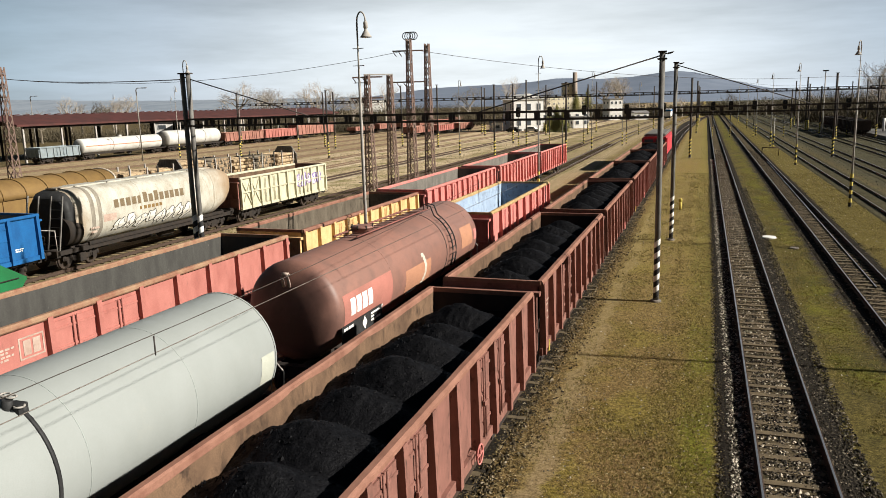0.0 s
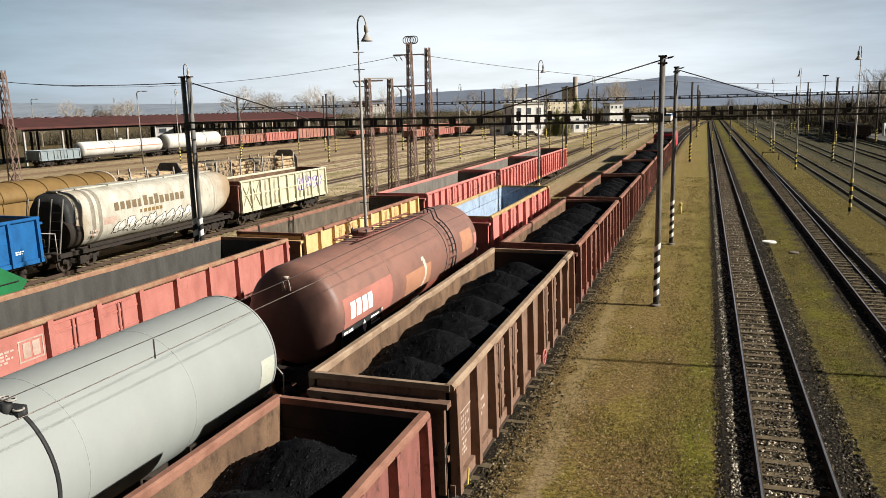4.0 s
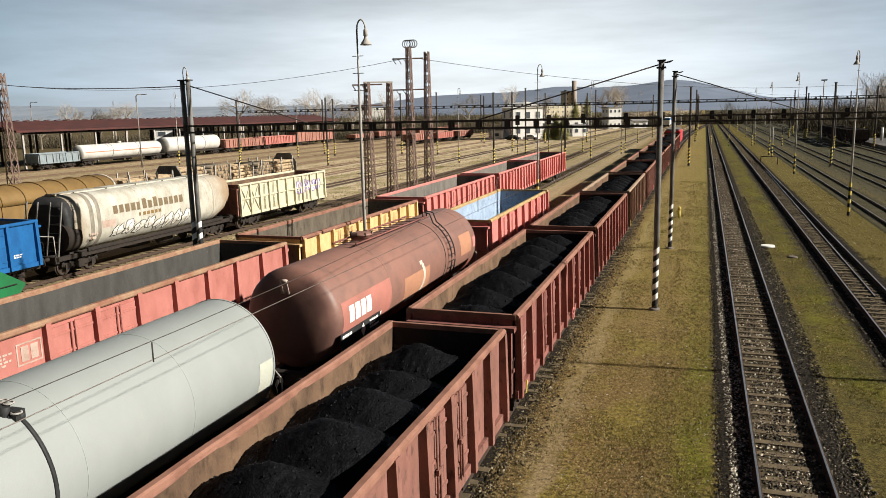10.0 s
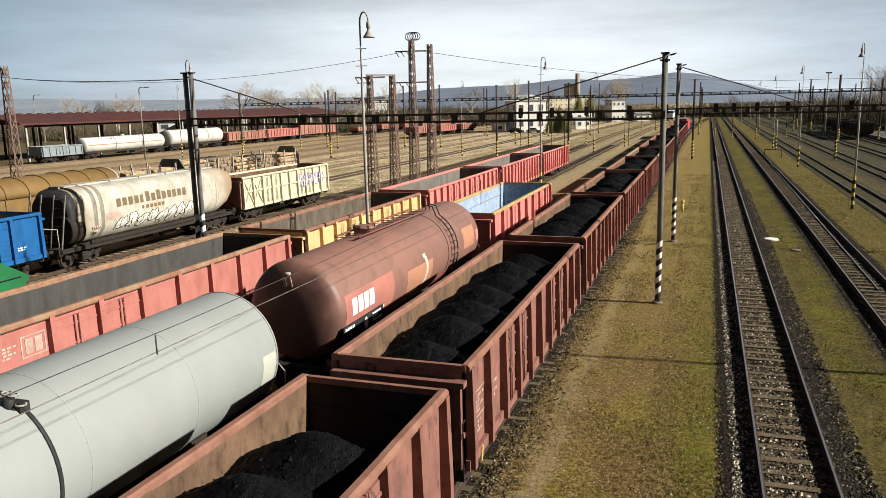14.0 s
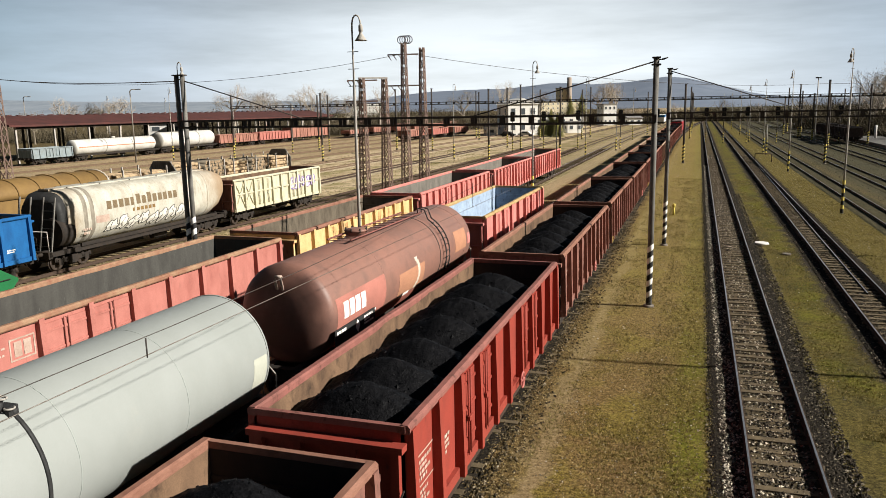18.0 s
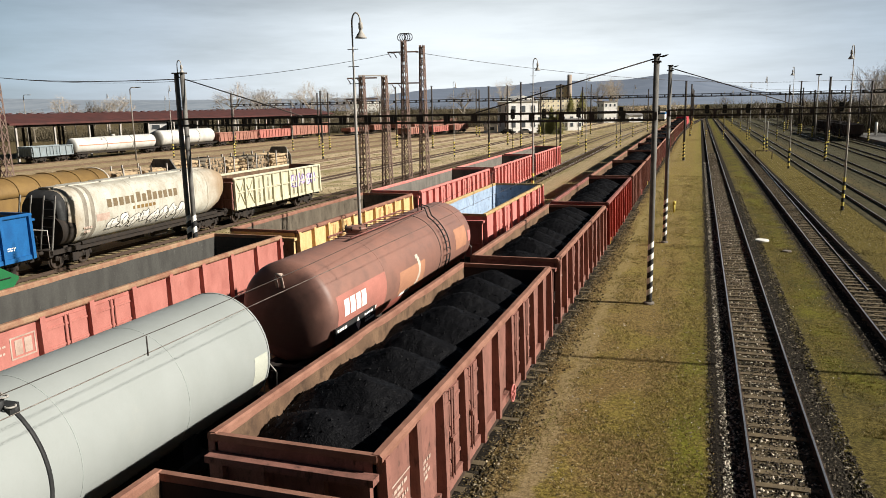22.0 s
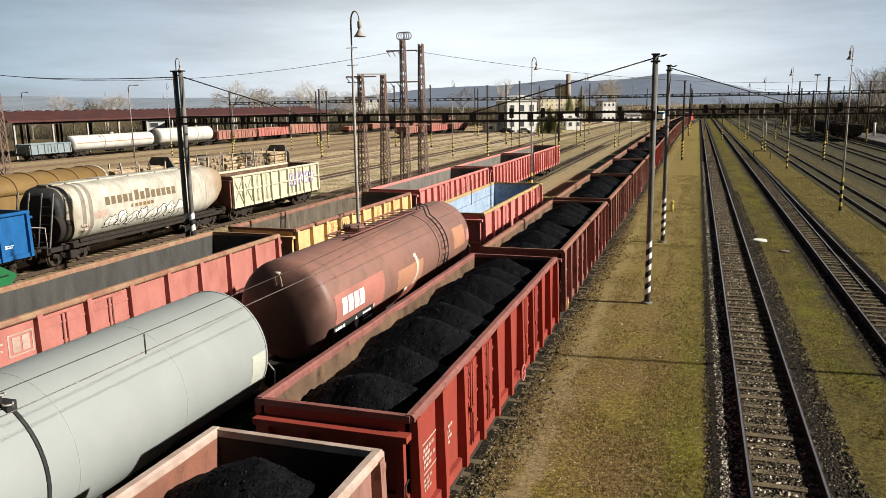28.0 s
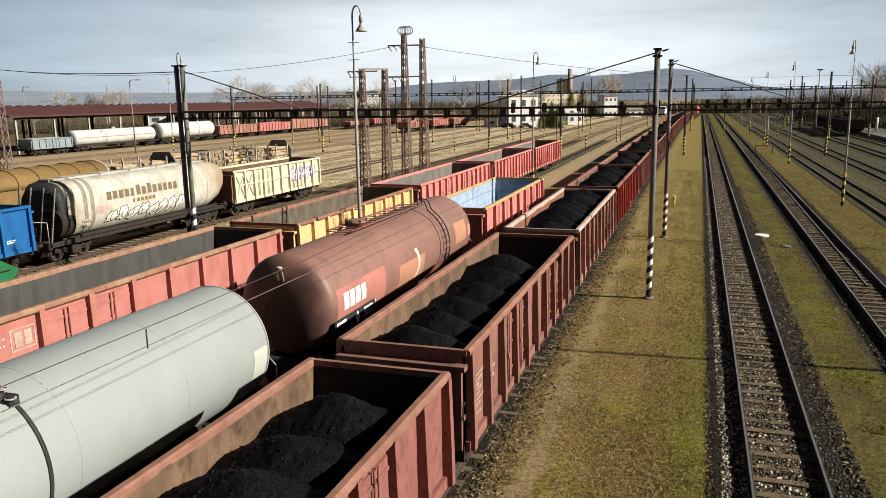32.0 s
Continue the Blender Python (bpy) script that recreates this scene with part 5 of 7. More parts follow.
    # graffiti: slanted rounded shapes, white inside a thin black outline
    for k in range(8):
        yc, zc, w, hh = -3.3 + k * 0.86, 1.92 + rng.uniform(-0.06, 0.1), rng.uniform(0.42, 0.55), rng.uniform(0.36, 0.5)
        loop = []
        for q in range(16):
            a = 2 * math.pi * q / 16
            f = rng.uniform(0.6, 1.12)
            zz = zc + hh * f * math.sin(a)
            loop.append((at(zz) + 0.004 * (1 + k % 2), yc + w * f * math.cos(a) + 0.5 * (zz - zc), zz))
        b = bmesh.new()
        c0 = b.verts.new((at(zc) + 0.006 + 0.004 * (k % 2), yc, zc))
        ring_v = [b.verts.new(p) for p in loop]
        for q in range(16):
            b.faces.new((c0, ring_v[q], ring_v[(q + 1) % 16]))
        part("graffiti_fill", b, GRAFFITI_WHITE, t, "white graffiti fill")
        b = bmesh.new()
        tube(b, [((p[0] + 0.008, p[1], p[2]), 0.016) for p in loop + loop[:1]], 5)
        part("graffiti_stroke", b, BLACK, t, "black graffiti outline")
        b = bmesh.new()
        tube(b, [((at(zc + dz) + 0.014, yc + 0.5 * dz + rng.uniform(-0.16, 0.16), zc + dz), 0.014) for dz in (-0.25, -0.1, 0.05, 0.22)], 5)
        part("graffiti_stroke", b, BLACK, t, "black graffiti stroke")
    on_side("data_panel", -h + 3.3, -h + 4.3, 2.2, 2.6, RIM_PALE, 0.0, "pale data panel")
    running_gear(t, h - 0.1, (-h + 1.9, h - 1.9))
    bar_text(t, RIM_PALE, 1.52, -h + 2.3, 2.05, 0.6, 0.4, 2, 3)
    return t


hopper_wagon()


def cream_graffiti(t):
    PURPLE = mat("purple_spray_paint", (0.20, 0.13, 0.36), 0.7, (0.30, 0.24, 0.45), 4.0, 0.8)
    LILAC = mat("lilac_spray_paint", (0.55, 0.47, 0.62), 0.7, (0.66, 0.60, 0.68), 4.0, 0.8)
    rng = random.Random(4)
    for k in range(5):
        y, z, w, h = 1.75 + k * 0.86, 2.3 + rng.uniform(-0.1, 0.12), rng.uniform(0.34, 0.42), rng.uniform(0.45, 0.62)
        outline = []
        for q in range(14):
            a = 2 * math.pi * q / 14
            f = rng.uniform(0.62, 1.1)
            outline.append((1.52, y + w * f * math.copysign(abs(math.cos(a)) ** 0.6, math.cos(a)) + 0.2 * math.sin(a) * h, z + h * f * math.copysign(abs(math.sin(a)) ** 0.6, math.sin(a))))
        b = bmesh.new()
        b.faces.new([b.verts.new((p[0] + 0.004 * (k % 2), p[1], p[2])) for p in outline])
        part("graffiti_fill", b, LILAC, t, "pale lilac graffiti fill")
        b = bmesh.new()
        tube(b, [((p[0] + 0.006, p[1], p[2]), 0.04) for p in outline + outline[:1]], 5)
        part("graffiti_stroke", b, PURPLE, t, "purple graffiti outline")
        b = bmesh.new()
        tube(b, [((1.53, y + rng.uniform(-0.15, 0.15), z + h * (0.6 - 0.4 * q)), 0.035) for q in range(4)], 5)
        part("graffiti_stroke", b, PURPLE if k % 2 else BLACK, t, "dark graffiti stroke")


cream = [o for o in bpy.data.objects if o.get("label", "").startswith("cream open")][0]
cream_graffiti(cream)
for o in cream.children:
    if o.name.split(".")[0] in ("end_wall", "end_frame", "end_lining", "end_rim"):
        o.material_slots[0].link = "OBJECT"
        o.material_slots[0].material = BROWN
b = bmesh.new()
box(b, 1.45, 1.56, -6.4, 6.4, 2.2, 2.3)
part("mid_rail", b, CREAM, cream)
for y0 in (-6.15, -5.0):
    for a, c in (((1.5, y0, 1.4), (1.5, y0 + 1.0, 3.0)), ((1.5, y0 + 1.0, 1.4), (1.5, y0, 3.0))):
        b = bmesh.new()
        beam(b, a, c, 0.07)
        part("door_brace", b, CREAM, cream)


def side_profile_wagon(name, label, x, half, outline, paint, extra=None):
    """A wagon body given by its outline along the track, as (y, z)."""
    t = thing(name, label, "freight wagon", pose(x, 0, 0))
    b = bmesh.new()
    a = [b.verts.new((-half, y, z)) for y, z in outline]
    c = [b.verts.new((half, y, z)) for y, z in outline]
    b.faces.new(a)
    b.faces.new(c[::-1])
    for k in range(len(a)):
        b.faces.new((a[k], a[(k + 1) % len(a)], c[(k + 1) % len(a)], c[k]))
    bmesh.ops.bevel(b, geom=list(b.edges), offset=0.06, segments=2, affect="EDGES")
    part("body", b, paint, t)
    return t


g = side_profile_wagon("green_wagon", "green covered wagon with a sloping end", SIDE_X - 0.3, 1.3, ((4.9, 1.3), (4.9, 3.55), (17.5, 3.62), (18.95, 2.72), (18.45, 2.30), (17.1, 1.3)), GREEN)
b = bmesh.new()
tube(b, [((1.33, 7.0, 2.72), 0.02), ((1.33, 18.5, 2.80), 0.02)], 6)
part("seam_rail", b, DARK, g)
for part_y in (11.2,):
    h_ob = new("gear_pivot")
    h_ob.parent, h_ob.matrix_basis = g, pose(0, part_y, 0)
    running_gear(h_ob, 6.4, (-4.5, 4.5))
    for o in list(h_ob.children):
        o.parent, o.matrix_basis = g, h_ob.matrix_basis @ o.matrix_basis
    bpy.data.objects.remove(h_ob)


def round_roof_wagon(x, y0, y1):
    mid, h = (y0 + y1) / 2, (y1 - y0) / 2
    t = thing("covered_wagon", "ochre-brown covered wagon with a ribbed round roof", "freight wagon", pose(x, mid, 0), "covered wagons")
    b = bmesh.new()
    box(b, -1.4, 1.4, -h, h, 1.1, 3.05)
    part("body", b, OCHRE, t)
    b = bmesh.new()
    n = 16
    rows = [[(1.5 * math.cos(math.pi * k / n), y, 3.0 + 1.15 * math.sin(math.pi * k / n) ** 0.8) for k in range(n + 1)] for y in (-h - 0.05, h + 0.05)]
    oval(b, rows)
    part("roof", b, OCHRE, t, "ochre-brown curved roof")
    for k in range(8):
        y = -h + (k + 0.5) * 2 * h / 8
        b = bmesh.new()
        pts = [((1.52 * math.cos(math.pi * q / 12), y, 3.02 + 1.16 * math.sin(math.pi * q / 12) ** 0.8), 0.05) for q in range(13)]
        tube(b, pts, 6)
        part("roof_rib", b, OCHRE, t)
        b = bmesh.new()
        box(b, 1.4, 1.46, y - 0.06, y + 0.06, 1.1, 3.05)
        part("wall_post", b, OCHRE, t)
    for y in (-h - 0.05, h + 0.05):
        b = bmesh.new()
        pts = [((1.52 * math.cos(math.pi * q / 12), y, 3.02 + 1.16 * math.sin(math.pi * q / 12) ** 0.8), 0.06) for q in range(13)]
        tube(b, [((1.45, y, 1.15), 0.06)] + pts, 6)
        part("end_trim", b, RIM_CREAM, t, "pale trim round the end")
    running_gear(t, h, (-h + 2, h - 2))
    return t


round_roof_wagon(LOG_X, 30.2, 43.9)
round_roof_wagon(LOG_X, 15.0, 29.0)

LOG_MESH = []
for k in range(3):
    b = bmesh.new()
    r = (0.15, 0.17, 0.19)[k]
    tube(b, [((0, -1.6, 0), r), ((0.01, 0, 0.01), r * 0.96), ((0, 1.6, 0), r * 0.9)], 9)
    LOG_MESH.append(mesh("log", b, LOG))
    LOG_MESH[-1].materials.append(LOG_END)
    for f in LOG_MESH[-1].polygons:
        if abs(f.normal.y) > 0.8:
            f.material_index = 1


LOG_CUT = mat("grey_log_end", (0.30, 0.215, 0.13), 0.9, (0.16, 0.11, 0.07), 4.0, 0.9)
b = bmesh.new()
tube(b, [((-1.3, 0, 0), 0.15), ((1.3, 0, 0), 0.14)], 9)
CROSS_LOG = mesh("log", b, BARK)
CROSS_LOG.materials.append(LOG_CUT)
for f in CROSS_LOG.polygons:
    if abs(f.normal.x) > 0.8:
        f.material_index = 1


def timber_wagon(x, y0, y1, stacks, label, bulk0=True, bulk1=True, seed=1):
    mid, h = (y0 + y1) / 2, (y1 - y0) / 2
    t = thing("timber_wagon", label, "timber wagon", pose(x, mid, 0), "timber wagons")
    b = bmesh.new()
    box(b, -1.4, 1.4, -h, h, 1.05, 1.22)
    part("deck", b, RED_BROWN, t)
    for s, on in ((-1, bulk0), (1, bulk1)):
        if on:
            b = bmesh.new()
            pts = ((-1.4, 1.2), (1.4, 1.2), (1.4, 3.4), (0.8, 4.25), (-0.8, 4.25), (-1.4, 3.4))
            a = [[b.verts.new((px, s * h + d, pz)) for px, pz in pts] for d in (-0.06, 0.06)]
            b.faces.new(a[0])
            b.faces.new(a[1])
            for k in range(6):
                b.faces.new((a[0][k], a[0][(k + 1) % 6], a[1][(k + 1) % 6], a[1][k]))
            part("bulkhead", b, MAST, t, "grey steel end bulkhead")
    rng = random.Random(seed)
    step = 2 * h / stacks
    for k in range(stacks):
        yc = -h + step * (k + 0.5)
        load = tagged(new("log_stack"), "stack of cut pale logs on a timber wagon", "timber", "log stacks")
        load.matrix_basis = pose(x, mid + yc, 0)
        z = 1.38
        top = rng.uniform(3.5, 4.1)
        row = 0
        if stacks > 2 and k % 2 == 1:
            top -= 0.1
            while z < top:
                for c in range(int((step - 0.5) / 0.33)):
                    part("log", CROSS_LOG, None, load, at=pose(rng.uniform(-0.08, 0.08), -step / 2 + 0.42 + c * 0.33 + (0.16 if row % 2 else 0), z, rng.uniform(0, 360), 0, 0) @ Matrix.Scale(rng.uniform(0.85, 1.05), 4))
                z += 0.27
                row += 1
        while z < top:
            for c in range(8 if row % 2 else 7):
                if 0 < c < 6 and z < top - 0.5:
                    continue
                part("log", LOG_MESH[rng.randrange(3)], None, load, at=pose(-1.14 + c * 0.335 - (0.16 if row % 2 else 0) + rng.uniform(-0.02, 0.02), rng.uniform(-0.12, 0.12), z, 0, rng.uniform(0, 360), 0) @ Matrix.Diagonal((1, (step - 0.35) / 3.2, 1, 1)))
            z += 0.3
            row += 1
        for s in (-1, 1):
            for d in (-0.3, 0.3):
                b = bmesh.new()
                beam(b, (s * 1.38, yc + d * step, 1.1), (s * 1.38, yc + d * step, 4.0), 0.1)
                part("stake", b, CONCRETE_POLE, t)
    running_gear(t, h, (-h + 2, h - 2))
    return t


timber_wagon(LOG_X, 44.9, 51.0, 2, "timber wagon with pale stacked logs", False, False, 3)
timber_wagon(LOG_X, 51.6, 70.0, 5, "timber wagon with stacked logs between grey bulkheads", True, True, 5)

# chalk on the inside of one coal wagon
CHALK = mat("chalk", (0.42, 0.40, 0.37), 0.95, (0.28, 0.26, 0.24), 20.0, 0.9)
chalked = dict(coal_wagons)[3]
words(chalked, "chalk_writing", "Rovnat", CHALK, pose(-0.29, BODY / 2 - 0.062, 2.55, 90, 0, 0), 0.2, "chalk writing on the inside of the end wall")
words(chalked, "chalk_writing", "9", CHALK, pose(-1.285, BODY / 2 - 0.28, 2.4, 90, 0, 90), 0.38, "chalk figure on the inside of the side wall")

blue = [o for o in bpy.data.objects if o.get("label", "").startswith("blue open")][0]
bar_text(blue, WHITE, 1.458, 5.3, 1.75, 0.5, 0.2, 2, 71)
bar_text(blue, WHITE, 1.458, 3.6, 2.3, 0.8, 0.2, 1, 72)


# ---- far sidings ----
def far_tank(y0, y1, r, zc, label, stripe):
    t = tank_wagon("tank_wagon", label, y0, y1, FAR_WHITE, r, zc, FAR_X)
    h = (y1 - y0) / 2
    for k in (-0.3, 0.35):
        b = bmesh.new()
        ring(b, r, zc, h * k, 0.12, 0.02, -80, 260)
        part("tank_strap", b, MAST, t)
    if stripe:
        b = bmesh.new()
        shell(b, r + 0.01, zc, -h + 0.6, h - 0.6, -3, 4, 3)
        part("tank_stripe", b, ORANGE, t, "orange stripe along the tank")
    b = bmesh.new()
    tube(b, [((0, 0, zc + r - 0.1), 0.35), ((0, 0, zc + r + 0.3), 0.35)], 14)
    part("dome", b, FAR_WHITE, t)
    return t


GREY_PAINT = mat("grey_green_paint", (0.20, 0.24, 0.26), 0.7, (0.17, 0.185, 0.185), 1.2, 0.8, streak=2.0)
FAR_WHITE = mat("white_gas_tank_paint", (0.52, 0.51, 0.48), 0.5, (0.38, 0.36, 0.32), 0.6, 0.8, 0.05, 0.03)
RUST_RED = mat("rusty_red_paint", (0.31, 0.145, 0.11), 0.8, (0.19, 0.095, 0.072), 0.8, 0.8, streak=2.0)
far_tank(107.8, 129.2, 1.36, 2.35, "white gas tank wagon with an orange stripe", True)
far_tank(130.8, 149.0, 1.6, 2.65, "large white gas tank wagon", False)
g = gondola("open_wagon", "grey-green low open wagon", "freight wagon", GREY_PAINT, INNER_GREY, GREY_PAINT, 8.6, 2.9, 2.75, 7, "far", "far wagons")
g.matrix_basis = pose(FAR_X, 102.4, 0)
for y0, y1, paint, top, label in ((150.6, 166.6, RUST_RED, 2.95, "rusty red open wagon"), (167.6, 182.8, FADED_RED, 3.0, "faded pink-red open wagon"), (184.0, 205.0, RUST_RED, 3.95, "tall rusty red wagon")):
    g = gondola("open_wagon", label, "freight wagon", paint, INNER_GREY, paint, y1 - y0, 2.9, top, 11, "far", "far wagons")
    g.matrix_basis = pose(FAR_X + 0, (y0 + y1) / 2, 0)
for k in range(6):
    y = 207.5 + k * 15
    g = gondola("flat_wagon", "empty rust-red low-sided wagon", "freight wagon", RUST_RED, INNER_GREY, RUST_RED, 13.6, 2.8, 2.1 + (k % 3) * 0.5, 9, "far", "far wagons")
    g.matrix_basis = pose(FAR_X + 6 + k * 1.2, y + 7, 0)
for k in range(3):
    g = gondola("flat_wagon", "empty rust-red low-sided wagon", "freight wagon", FADED_RED if k == 1 else RUST_RED, INNER_GREY, RUST_RED, 13.6, 2.8, 2.7, 9, "far2", "far wagons")
    g.matrix_basis = pose(-72 + k * 1.4, 190 + k * 15.2, 0)


# ---- the open shed ----
def shed():
    t = thing("loading_shed", "long open shed with a dark red pitched sheet roof", "shed")
    x0, x1, y0, y1 = -128.0, -113.0, 103.0, 222.0
    b = bmesh.new()
    e, r = 6.55, 8.15
    xm = (x0 + x1) / 2
    prof = ((x0 - 1, e), (xm, r), (x1 + 1, e), (x1 + 1, e - 0.35), (xm, r - 0.3), (x0 - 1, e - 0.35))
    rows = [[b.verts.new((x, y, z)) for x, z in prof] for y in (y0 - 2, y1 + 2)]
    for k in range(6):
        b.faces.new((rows[0][k], rows[0][(k + 1) % 6], rows[1][(k + 1) % 6], rows[1][k]))
    b.faces.new(rows[0])
    b.faces.new(rows[1])
    roof = part("roof", b, ROOF_RED, t)
    for y in np.arange(y0 - 2, y1 + 2, 2.4):
        b = bmesh.new()
        beam(b, (xm, y, r + 0.05), (xm, y + 1.2, r + 0.14), 0.5, 0.12)
        part("ridge_cap", b, ROOF_RED, roof)
    for x in (x0, xm, x1):
        for y in np.arange(y0, y1, 8.5):
            b = bmesh.new()
            z = r - 0.4 if x == xm else e - 0.3
            box(b, x - 0.16, x + 0.16, y - 0.16, y + 0.16, GROUND, z)
            # front row in a paler material, for the sunlight that falls on it
            part("column", b, CONCRETE_POLE if x == x1 else DARK, t)
    b = bmesh.new()
    box(b, x1 + 0.1, x1 + 0.35, y0, y1, e - 0.75, e - 0.35)
    part("eaves_beam", b, DARK, t)
    return t


shed()


def block(name, label, x0, x1, y0, y1, h, wall, roof_z=0.0, storeys=2, bays=4, roof=ROOF_RED, roof_axis="x", turn=28):
    """A house: walls, floor bands, a pitched or flat roof, and its windows on the two sides that show."""
    cx, cy = (x0 + x1) / 2, (y0 + y1) / 2
    t = thing(name, label, "building", pose(cx, cy, 0, 0, 0, turn))
    x0, x1, y0, y1 = x0 - cx, x1 - cx, y0 - cy, y1 - cy
    b = bmesh.new()
    box(b, x0, x1, y0, y1, GROUND, h)
    part("wall", b, wall, t)
    b = bmesh.new()
    if roof_z:
        if roof_axis == "x":
            ym = (y0 + y1) / 2
            pr = [[b.verts.new((x, y, z)) for y, z in ((y0 - 0.5, h), (ym, h + roof_z), (y1 + 0.5, h))] for x in (x0 - 0.4, x1 + 0.4)]
        else:
            xm = (x0 + x1) / 2
            pr = [[b.verts.new((x, y, z)) for x, z in ((x0 - 0.5, h), (xm, h + roof_z), (x1 + 0.5, h))] for y in (y0 - 0.4, y1 + 0.4)]
        for k in range(3):
            b.faces.new((pr[0][k], pr[0][(k + 1) % 3], pr[1][(k + 1) % 3], pr[1][k]))
        b.faces.new(pr[0])
        b.faces.new(pr[1])
    else:
        box(b, x0 - 0.3, x1 + 0.3, y0 - 0.3, y1 + 0.3, h, h + 0.35)
    part("roof", b, roof, t)
    sh = h / storeys
    for s in range(storeys):
        for k in range(bays):
            z = GROUND + s * sh + sh * 0.35
            b = bmesh.new()
            w = (x1 - x0) / bays
            g = 0.24 if cy < 400 else 0.15
            xx = x0 + w * (k + 0.5)
            box(b, xx - w * g, xx + w * g, y0 - 0.06, y0 + 0.02, z, z + sh * 0.45)
            wd = part("window", b, PLASTER, t)
            b = bmesh.new()
            box(b, xx - w * (g - 0.04), xx + w * (g - 0.04), y0 - 0.09, y0 - 0.055, z + 0.1, z + sh * 0.45 - 0.1)
            part("pane", b, GLASS, wd)
        for k in range(2):
            z = GROUND + s * sh + sh * 0.35
            w = (y1 - y0) / 2
            yy = y0 + w * (k + 0.5)
            b = bmesh.new()
            box(b, x0 - 0.06, x0 + 0.02, yy - 0.7, yy + 0.7, z, z + sh * 0.45)
            wd = part("window", b, PLASTER, t)
            b = bmesh.new()
            box(b, x0 - 0.09, x0 - 0.055, yy - 0.58, yy + 0.58, z + 0.1, z + sh * 0.45 - 0.1)
            part("pane", b, GLASS, wd)
    return t


ROOF_GREY = mat("grey_roof", (0.22, 0.21, 0.20), 0.8, (0.16, 0.15, 0.15), 0.5, 0.8)
block("signal_house", "white two-storey station building with a pale gabled top", -56.6, -47.6, 221, 233, 8.9, PLASTER, 1.7, 2, 3, PLASTER, "y", 30)
block("station_annexe", "small white annexe of the station building", -40.5, -35.5, 240, 246, 3.0, PLASTER, 0, 1, 2, ROOF_GREY)
block("small_hut", "small white hut beside the station building", -61.0, -57.9, 221, 225, 2.4, PLASTER, 0, 1, 1, ROOF_GREY)
block("tower_block", "ochre tower block behind the trees", -92, -86, 520, 530, 20, OCHRE_WALL, 0, 6, 2, ROOF_GREY)
b = bmesh.new()
tube(b, [((-83.5, 520, GROUND), 1.9), ((-83.5, 520, 27), 1.5)], 18)
solid("chimney", b, mat("brown_brick_chimney", (0.32, 0.265, 0.22), 0.85, (0.25, 0.20, 0.165), 0.5, 0.8), "tall brown brick chimney", "chimney")
block("flat_block", "long pale apartment block behind the station", -98, -70, 480, 492, 11, OCHRE_WALL, 0, 4, 9, ROOF_GREY)
block("white_block", "small white block beyond the yard", -40.2, -34.6, 328, 336, 8.4, PLASTER, 0, 3, 3, ROOF_GREY)
block("low_building", "low pale building by the tracks", -64, -44, 300, 308, 4.2, PLASTER, 0, 1, 6, ROOF_GREY)
block("low_building", "low white building by the tracks", -30, -24, 330, 338, 2.6, PLASTER, 1.2, 1, 2, ROOF_GREY)
block("cream_house", "cream house beyond the open shed", -140, -126, 168, 178, 5.6, PLASTER, 2.0, 2, 3, ROOF_RED)
block("flat_block", "pale flats on the skyline", -330, -300, 700, 712, 14, PLASTER, 0, 5, 8, ROOF_GREY)


def car(x, y, col, label, turn=0):
    t = thing("parked_car", label, "car", pose(x, y, GROUND, 0, 0, turn))
    b = bmesh.new()
    prof = ((-2.1, 0.3), (-2.1, 0.75), (-1.3, 0.85), (-0.8, 1.4), (0.9, 1.42), (1.6, 0.9), (2.1, 0.8), (2.1, 0.3))
    rows = [[(x2, yy, z) for yy, z in prof] for x2 in (-0.8, 0.8)]
    oval(b, rows)
    part("body", b, col, t)
    b = bmesh.new()
    box(b, -0.82, 0.82, -0.7, 0.9, 0.95, 1.33)
    part("glazing", b, GLASS, t)
    for yy in (-1.3, 1.3):
        for s in (-0.8, 0.8):
            b = bmesh.new()
            tube(b, [((s - 0.09, yy, 0.3), 0.3), ((s + 0.09, yy, 0.3), 0.3)], 14)
            part("wheel", b, BLACK, t)


car(-52, 215, BLACK, "black car parked before the station building", 80)
car(-47, 216, PLASTER, "white car parked before the station building", 85)

t = thing("railcar", "white and blue railcar standing beyond the coal train", "railcar", pose(-14.6, 330, 0))
b = bmesh.new()
box(b, -1.4, 1.4, -8, 8, 0.9, 3.9)
bmesh.ops.bevel(b, geom=list(b.edges), offset=0.25, segments=3, affect="EDGES")
part("body", b, PLASTER, t)
b = bmesh.new()
box(b, -1.42, 1.42, -8.02, 8.02, 3.0, 3.75)
part("window_band", b, BLUE, t, "blue band round the windows")
running_gear(t, 8.0, (-5, 5), frame_z=0.85)
t = thing("hydrant_post", "short yellow post standing in the grass", "post", pose(-1.54, 59.8, GROUND))
b = bmesh.new()
tube(b, [((0, 0, 0), 0.09), ((0, 0, 0.62), 0.08)], 10)
part("post", b, STRIPE_Y, t)
b = bmesh.new()
tube(b, [((0, 0, 0.6), 0.13), ((0, 0, 0.8), 0.12), ((0, 0, 0.88), 0.05)], 10)
part("cap", b, STRIPE_Y, t)

